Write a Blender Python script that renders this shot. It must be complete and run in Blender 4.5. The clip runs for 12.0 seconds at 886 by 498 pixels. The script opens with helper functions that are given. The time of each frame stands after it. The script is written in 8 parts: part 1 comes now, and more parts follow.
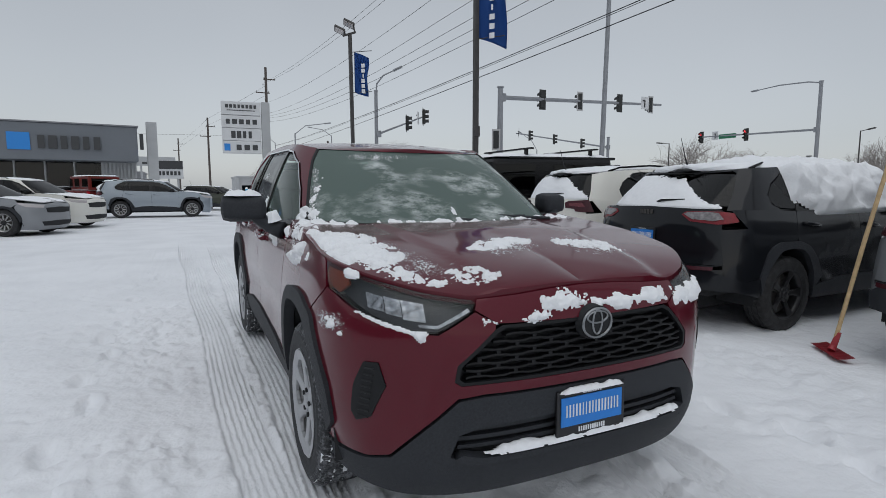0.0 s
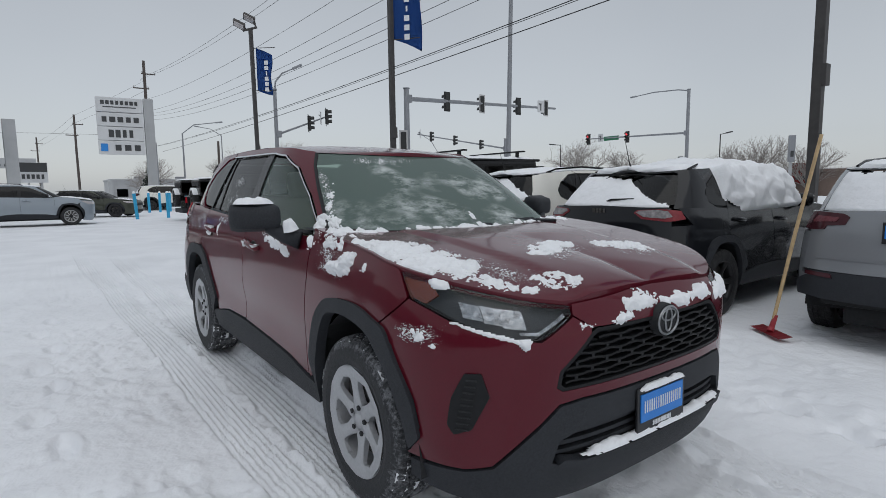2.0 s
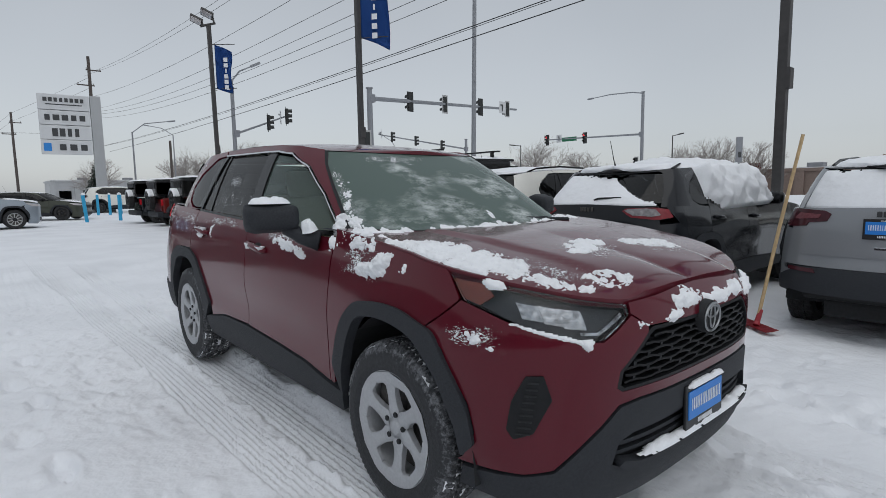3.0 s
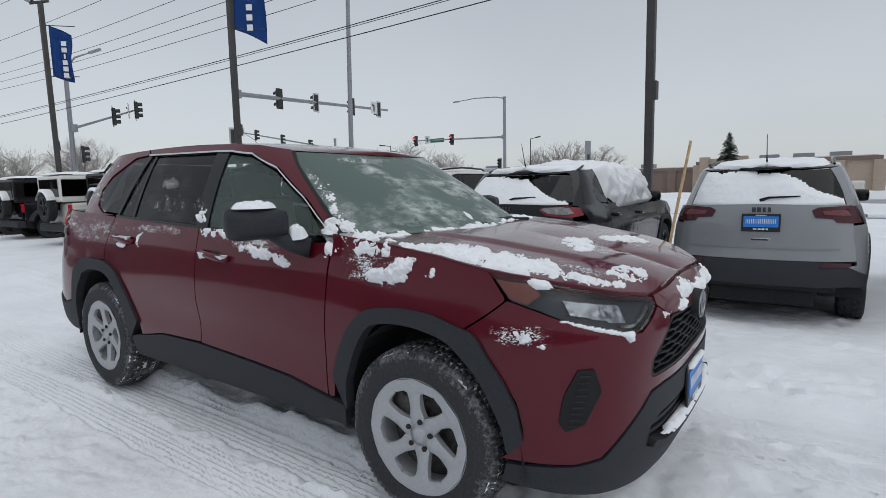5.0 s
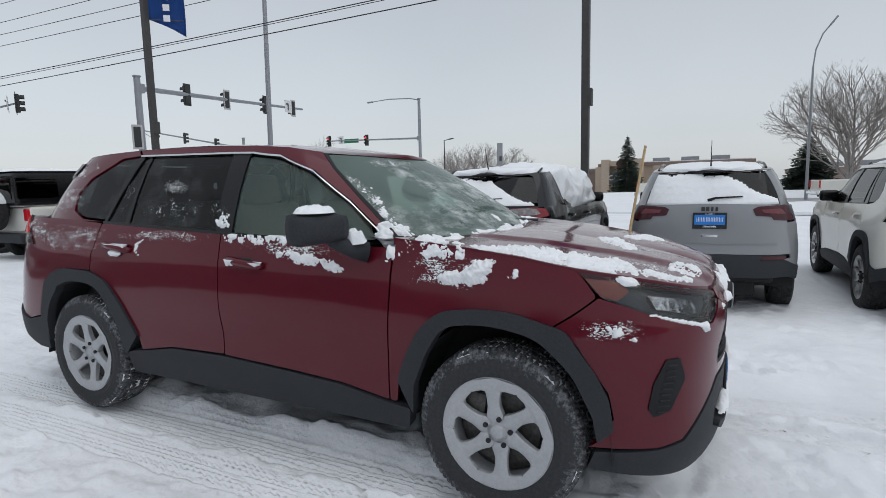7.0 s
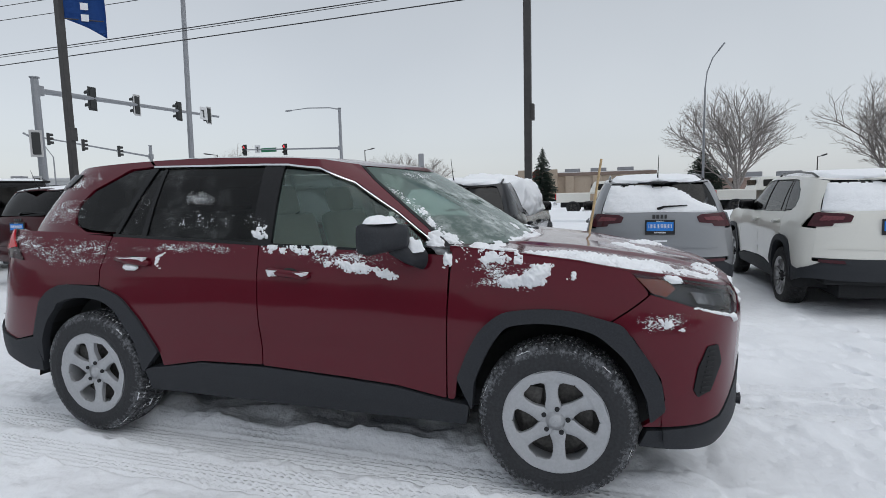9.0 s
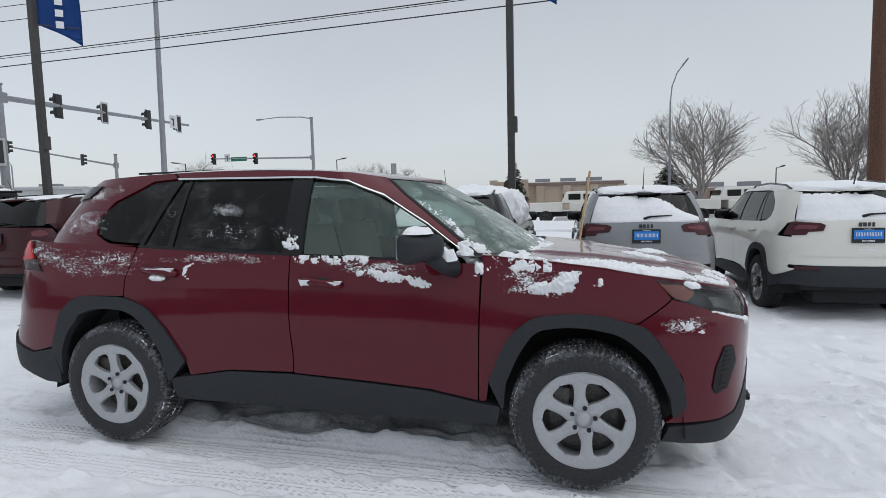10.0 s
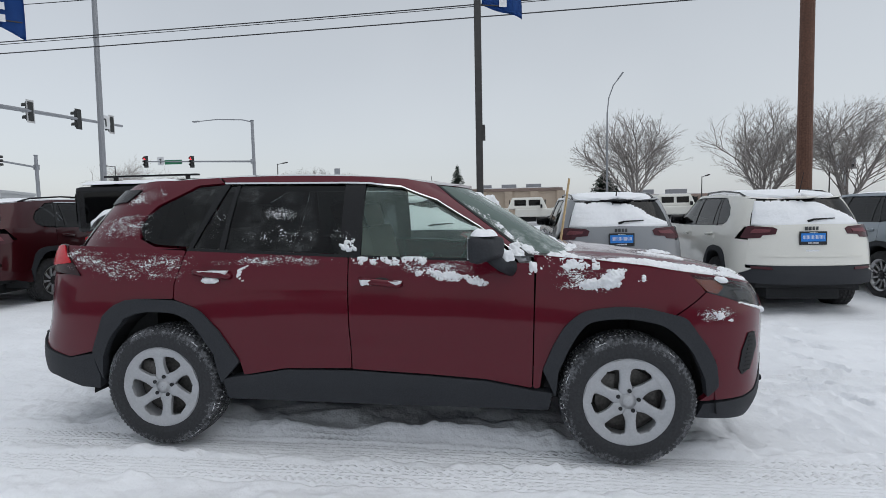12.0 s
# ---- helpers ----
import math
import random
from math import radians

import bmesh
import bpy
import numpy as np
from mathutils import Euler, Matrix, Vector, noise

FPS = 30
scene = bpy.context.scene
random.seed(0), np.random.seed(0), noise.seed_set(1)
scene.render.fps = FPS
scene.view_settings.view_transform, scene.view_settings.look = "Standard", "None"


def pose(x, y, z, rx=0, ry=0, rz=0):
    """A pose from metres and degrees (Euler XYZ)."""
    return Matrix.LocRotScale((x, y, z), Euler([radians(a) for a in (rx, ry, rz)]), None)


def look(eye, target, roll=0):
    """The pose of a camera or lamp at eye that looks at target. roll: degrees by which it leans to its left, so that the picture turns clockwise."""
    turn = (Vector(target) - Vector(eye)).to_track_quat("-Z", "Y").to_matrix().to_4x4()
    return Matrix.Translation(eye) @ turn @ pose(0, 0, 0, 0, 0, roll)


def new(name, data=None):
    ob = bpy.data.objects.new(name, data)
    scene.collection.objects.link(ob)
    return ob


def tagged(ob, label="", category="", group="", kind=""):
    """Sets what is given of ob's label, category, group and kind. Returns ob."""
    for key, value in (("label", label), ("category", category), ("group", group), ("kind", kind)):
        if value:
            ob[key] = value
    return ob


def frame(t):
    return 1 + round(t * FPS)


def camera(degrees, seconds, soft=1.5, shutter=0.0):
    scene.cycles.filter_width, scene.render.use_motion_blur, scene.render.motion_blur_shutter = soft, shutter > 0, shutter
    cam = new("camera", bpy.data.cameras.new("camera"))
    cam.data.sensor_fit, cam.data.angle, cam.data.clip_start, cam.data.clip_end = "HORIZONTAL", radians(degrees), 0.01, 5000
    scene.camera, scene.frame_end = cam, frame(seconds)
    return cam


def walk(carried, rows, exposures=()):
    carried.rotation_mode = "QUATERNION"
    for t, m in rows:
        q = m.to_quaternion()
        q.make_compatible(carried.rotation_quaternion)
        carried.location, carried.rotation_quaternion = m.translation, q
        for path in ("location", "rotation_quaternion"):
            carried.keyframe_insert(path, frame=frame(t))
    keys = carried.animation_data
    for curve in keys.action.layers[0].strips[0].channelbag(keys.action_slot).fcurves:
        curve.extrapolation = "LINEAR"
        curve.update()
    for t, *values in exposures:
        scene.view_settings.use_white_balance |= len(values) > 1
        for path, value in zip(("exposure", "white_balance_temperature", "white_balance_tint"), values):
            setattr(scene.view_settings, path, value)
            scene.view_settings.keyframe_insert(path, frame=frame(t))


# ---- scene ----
cam = camera(78.6, 12.0, soft=0.8)
PATH = [
    (0, (-1.349, -2.386, 1.303), (-0.488, -0.594, 1.081), 0.0),
    (0.5, (-1.487, -2.29, 1.3), (-0.552, -0.536, 1.076), -0.2),
    (1, (-1.644, -2.205, 1.304), (-0.631, -0.495, 1.083), -0.4),
    (1.5, (-1.787, -2.114, 1.325), (-0.675, -0.467, 1.103), -0.5),
    (2, (-1.908, -2.008, 1.329), (-0.725, -0.41, 1.107), -0.7),
    (2.5, (-2.024, -1.872, 1.316), (-0.791, -0.313, 1.097), -0.8),
    (3, (-2.122, -1.752, 1.323), (-0.821, -0.249, 1.101), -0.9),
    (3.2, (-2.159, -1.718, 1.331), (-0.83, -0.24, 1.108), -0.9),
    (4.8, (-2.475, -1.325, 1.32), (-0.877, -0.142, 1.104), -1.4),
    (5, (-2.523, -1.289, 1.343), (-0.896, -0.149, 1.113), -1.2),
    (5.5, (-2.606, -1.156, 1.333), (-0.916, -0.111, 1.1), -1.4),
    (6, (-2.695, -0.996, 1.352), (-0.959, -0.032, 1.113), -1.3),
    (6.5, (-2.781, -0.866, 1.367), (-1.014, 0.039, 1.126), -1.3),
    (7, (-2.899, -0.735, 1.369), (-1.106, 0.12, 1.135), -1.3),
    (7.2, (-2.925, -0.688, 1.379), (-1.123, 0.146, 1.141), -1.7),
    (9, (-3.289, -0.211, 1.39), (-1.383, 0.359, 1.185), -1.4),
    (9.5, (-3.382, -0.086, 1.41), (-1.459, 0.428, 1.219), -1.4),
    (10, (-3.493, 0.046, 1.41), (-1.555, 0.509, 1.237), -1.4),
    (10.5, (-3.624, 0.179, 1.42), (-1.67, 0.577, 1.256), -1.3),
    (11, (-3.72, 0.298, 1.432), (-1.755, 0.634, 1.269), -1.3),
    (11.5, (-3.787, 0.44, 1.43), (-1.815, 0.727, 1.268), -1.3),
    (12, (-3.826, 0.626, 1.418), (-1.846, 0.866, 1.261), -1.2),
]
walk(cam, [(t, look(eye, target, roll)) for t, eye, target, roll in PATH],
     exposures=((0.0, -0.20), (3.0, -0.15), (5.5, 0.0), (9.0, 0.11), (12.0, 0.10)))

# ---- world, sun, exposure ----
world = bpy.data.worlds.new("overcast_sky")
scene.world = world
world.use_nodes = True
wn, wl = world.node_tree.nodes, world.node_tree.links
sky = wn.new("ShaderNodeTexSky")
sky.sky_type = "NISHITA"
sky.sun_disc = False
sky.sun_elevation = radians(38)
sky.sun_rotation = radians(200)
sky.air_density, sky.dust_density = 1.0, 1.0
grey = wn.new("ShaderNodeHueSaturation")
grey.inputs["Saturation"].default_value = 0.35
wl.new(sky.outputs[0], grey.inputs["Color"])
geo_w = wn.new("ShaderNodeTexCoord")
cloud = wn.new("ShaderNodeTexNoise")
cloud.inputs["Scale"].default_value = 1.6
cloud.inputs["Detail"].default_value = 3
wl.new(geo_w.outputs["Generated"], cloud.inputs["Vector"])
ramp_w = wn.new("ShaderNodeValToRGB")
ramp_w.color_ramp.elements[0].position, ramp_w.color_ramp.elements[0].color = 0.3, (0.543, 0.59, 0.645, 1)
ramp_w.color_ramp.elements[1].position, ramp_w.color_ramp.elements[1].color = 0.75, (0.662, 0.71, 0.76, 1)
wl.new(cloud.outputs["Fac"], ramp_w.inputs["Fac"])
skybg = wn["Background"]
skybg.inputs["Strength"].default_value = 0.05
wl.new(grey.outputs[0], skybg.inputs["Color"])
cloudbg = wn.new("ShaderNodeBackground")
sep_w = wn.new("ShaderNodeSeparateXYZ")
wl.new(geo_w.outputs["Generated"], sep_w.inputs[0])
high = wn.new("ShaderNodeMapRange")
high.inputs["From Min"].default_value, high.inputs["From Max"].default_value = 0.45, 0.95
high.inputs["To Min"].default_value, high.inputs["To Max"].default_value = 0.535, 0.86
wl.new(sep_w.outputs["Z"], high.inputs["Value"])
dim = wn.new("ShaderNodeMapRange")
dim.inputs["From Min"].default_value, dim.inputs["From Max"].default_value = 0.55, 1.0
dim.inputs["To Min"].default_value, dim.inputs["To Max"].default_value = 1.0, 0.91
wl.new(sep_w.outputs["Y"], dim.inputs["Value"])
both = wn.new("ShaderNodeMath")
both.operation = "MULTIPLY"
wl.new(high.outputs[0], both.inputs[0])
wl.new(dim.outputs[0], both.inputs[1])
wl.new(both.outputs[0], cloudbg.inputs["Strength"])
wl.new(ramp_w.outputs[0], cloudbg.inputs["Color"])
addbg = wn.new("ShaderNodeAddShader")
wl.new(skybg.outputs[0], addbg.inputs[0])
wl.new(cloudbg.outputs[0], addbg.inputs[1])
wl.new(addbg.outputs[0], wn["World Output"].inputs["Surface"])

sun_data = bpy.data.lights.new("sun", "SUN")
sun_data.energy, sun_data.angle, sun_data.color = 0.55, radians(60), (1.0, 0.985, 0.96)
sun = new("sun", sun_data)
sun.matrix_world = look((0, 0, 30), (4, 8, 0))


# ---- materials ----
def node_material(name, base, rough=0.5, metal=0.0, coat=0.0, grain=0.0, grain_scale=40.0, stain=0.0, stain_scale=2.0,
                  stain_color=None, bump=0.0, bump_scale=60.0, spec=0.5, rough_var=0.0):
    """A principled material with two scales of variation in colour and relief."""
    m = bpy.data.materials.new(name)
    m.use_nodes = True
    n, l = m.node_tree.nodes, m.node_tree.links
    b = n["Principled BSDF"]
    b.inputs["Base Color"].default_value = (*base, 1)
    b.inputs["Roughness"].default_value = rough
    b.inputs["Metallic"].default_value = metal
    b.inputs["Coat Weight"].default_value = coat
    b.inputs["Coat Roughness"].default_value = 0.06
    b.inputs["Specular IOR Level"].default_value = spec
    tc = n.new("ShaderNodeTexCoord")
    color = None
    if grain > 0 or stain > 0:
        fine = n.new("ShaderNodeTexNoise")
        fine.inputs["Scale"].default_value = grain_scale
        fine.inputs["Detail"].default_value = 5
        l.new(tc.outputs["Object"], fine.inputs["Vector"])
        hsv = n.new("ShaderNodeHueSaturation")
        hsv.inputs["Color"].default_value = (*base, 1)
        mr = n.new("ShaderNodeMapRange")
        mr.inputs["From Min"].default_value, mr.inputs["From Max"].default_value = 0.25, 0.75
        mr.inputs["To Min"].default_value, mr.inputs["To Max"].default_value = 1 - grain, 1 + grain
        l.new(fine.outputs["Fac"], mr.inputs["Value"])
        l.new(mr.outputs[0], hsv.inputs["Value"])
        color = hsv.outputs[0]
        if rough_var > 0:
            rr = n.new("ShaderNodeMapRange")
            rr.inputs["To Min"].default_value, rr.inputs["To Max"].default_value = max(0, rough - rough_var), min(1, rough + rough_var)
            l.new(fine.outputs["Fac"], rr.inputs["Value"])
            l.new(rr.outputs[0], b.inputs["Roughness"])
    if stain > 0:
        large = n.new("ShaderNodeTexNoise")
        large.inputs["Scale"].default_value = stain_scale
        large.inputs["Detail"].default_value = 6
        large.inputs["Roughness"].default_value = 0.65
        l.new(tc.outputs["Object"], large.inputs["Vector"])
        cut = n.new("ShaderNodeMapRange")
        cut.inputs["From Min"].default_value, cut.inputs["From Max"].default_value = 0.45, 0.75
        cut.inputs["To Max"].default_value = stain
        l.new(large.outputs["Fac"], cut.inputs["Value"])
        mix = n.new("ShaderNodeMix")
        mix.data_type = "RGBA"
        l.new(cut.outputs[0], mix.inputs["Factor"])
        l.new(color, mix.inputs["A"])
        mix.inputs["B"].default_value = (*(stain_color or tuple(c * 0.5 for c in base)), 1)
        color = mix.outputs["Result"]
    if color:
        l.new(color, b.inputs["Base Color"])
    if bump > 0:
        rel = n.new("ShaderNodeTexNoise")
        rel.inputs["Scale"].default_value = bump_scale
        rel.inputs["Detail"].default_value = 6
        l.new(tc.outputs["Object"], rel.inputs["Vector"])
        bp = n.new("ShaderNodeBump")
        bp.inputs["Strength"].default_value = min(1.0, bump)
        bp.inputs["Distance"].default_value = 0.01
        l.new(rel.outputs["Fac"], bp.inputs["Height"])
        l.new(bp.outputs[0], b.inputs["Normal"])
    return m


def car_paint(name, base, metal=0.35, rough=0.38, dust=0.12):
    """Clear-coated paint with flakes and a thin film of road salt and melt water."""
    m = node_material(name, base, rough=rough, metal=metal, coat=1.0, spec=0.06, grain=0.10, grain_scale=260, stain=dust, stain_scale=3.0,
                      stain_color=tuple(min(0.6, c * 0.8 + 0.012) for c in base))
    n, l = m.node_tree.nodes, m.node_tree.links
    b = n["Principled BSDF"]
    b.inputs["Coat IOR"].default_value = 1.38
    b.inputs["Coat Roughness"].default_value = 0.085
    tc = n.new("ShaderNodeTexCoord")
    sheet = n.new("ShaderNodeTexNoise")
    sheet.inputs["Scale"].default_value, sheet.inputs["Detail"].default_value = 2.3, 2.5
    l.new(tc.outputs["Object"], sheet.inputs["Vector"])
    bp = n.new("ShaderNodeBump")
    bp.inputs["Strength"].default_value, bp.inputs["Distance"].default_value = 0.25, 0.015
    l.new(sheet.outputs["Fac"], bp.inputs["Height"])
    l.new(bp.outputs[0], b.inputs["Coat Normal"])
    return m


def pane_material(name, tint, frost=0.0, frost_scale=5.0, gloss=1.45, dark=0.0):
    """Window glass: tinted see-through, gloss at grazing angles, frost in patches."""
    m = bpy.data.materials.new(name)
    m.use_nodes = True
    n, l = m.node_tree.nodes, m.node_tree.links
    n.remove(n["Principled BSDF"])
    out = n["Material Output"]
    tr = n.new("ShaderNodeBsdfTransparent")
    tr.inputs["Color"].default_value = (*tint, 1)
    gl = n.new("ShaderNodeBsdfGlossy")
    gl.inputs["Roughness"].default_value = 0.03
    fr = n.new("ShaderNodeFresnel")
    fr.inputs["IOR"].default_value = gloss
    mx = n.new("ShaderNodeMixShader")
    l.new(fr.outputs[0], mx.inputs[0])
    l.new(tr.outputs[0], mx.inputs[1])
    l.new(gl.outputs[0], mx.inputs[2])
    last = mx.outputs[0]
    if dark > 0:
        film = n.new("ShaderNodeBsdfDiffuse")
        film.inputs["Color"].default_value = (0.30, 0.41, 0.37, 1)
        m3 = n.new("ShaderNodeMixShader")
        m3.inputs[0].default_value = dark
        l.new(last, m3.inputs[1])
        l.new(film.outputs[0], m3.inputs[2])
        last = m3.outputs[0]
    if frost > 0:
        tc = n.new("ShaderNodeTexCoord")
        mp = n.new("ShaderNodeMapping")
        mp.inputs["Scale"].default_value = (0.7, 1.0, 1.6)
        l.new(tc.outputs["Object"], mp.inputs["Vector"])
        a = n.new("ShaderNodeTexNoise")
        a.inputs["Scale"].default_value, a.inputs["Detail"].default_value, a.inputs["Roughness"].default_value = frost_scale, 8, 0.72
        l.new(mp.outputs[0], a.inputs["Vector"])
        c = n.new("ShaderNodeMapRange")
        c.inputs["From Min"].default_value, c.inputs["From Max"].default_value = 0.42, 0.66
        c.inputs["To Max"].default_value = frost
        l.new(a.outputs["Fac"], c.inputs["Value"])
        wide = n.new("ShaderNodeTexNoise")
        wide.inputs["Scale"].default_value, wide.inputs["Detail"].default_value = frost_scale * 0.26, 2
        l.new(tc.outputs["Object"], wide.inputs["Vector"])
        keep = n.new("ShaderNodeMapRange")
        keep.inputs["From Min"].default_value, keep.inputs["From Max"].default_value = 0.50, 0.60
        l.new(wide.outputs["Fac"], keep.inputs["Value"])
        both_f = n.new("ShaderNodeMath")
        both_f.operation = "MULTIPLY"
        l.new(c.outputs[0], both_f.inputs[0])
        l.new(keep.outputs[0], both_f.inputs[1])
        ice = n.new("ShaderNodeBsdfDiffuse")
        ice.inputs["Color"].default_value = (0.72, 0.76, 0.76, 1)
        m2 = n.new("ShaderNodeMixShader")
        l.new(both_f.outputs[0], m2.inputs[0])
        l.new(last, m2.inputs[1])
        l.new(ice.outputs[0], m2.inputs[2])
        last = m2.outputs[0]
    l.new(last, out.inputs["Surface"])
    return m


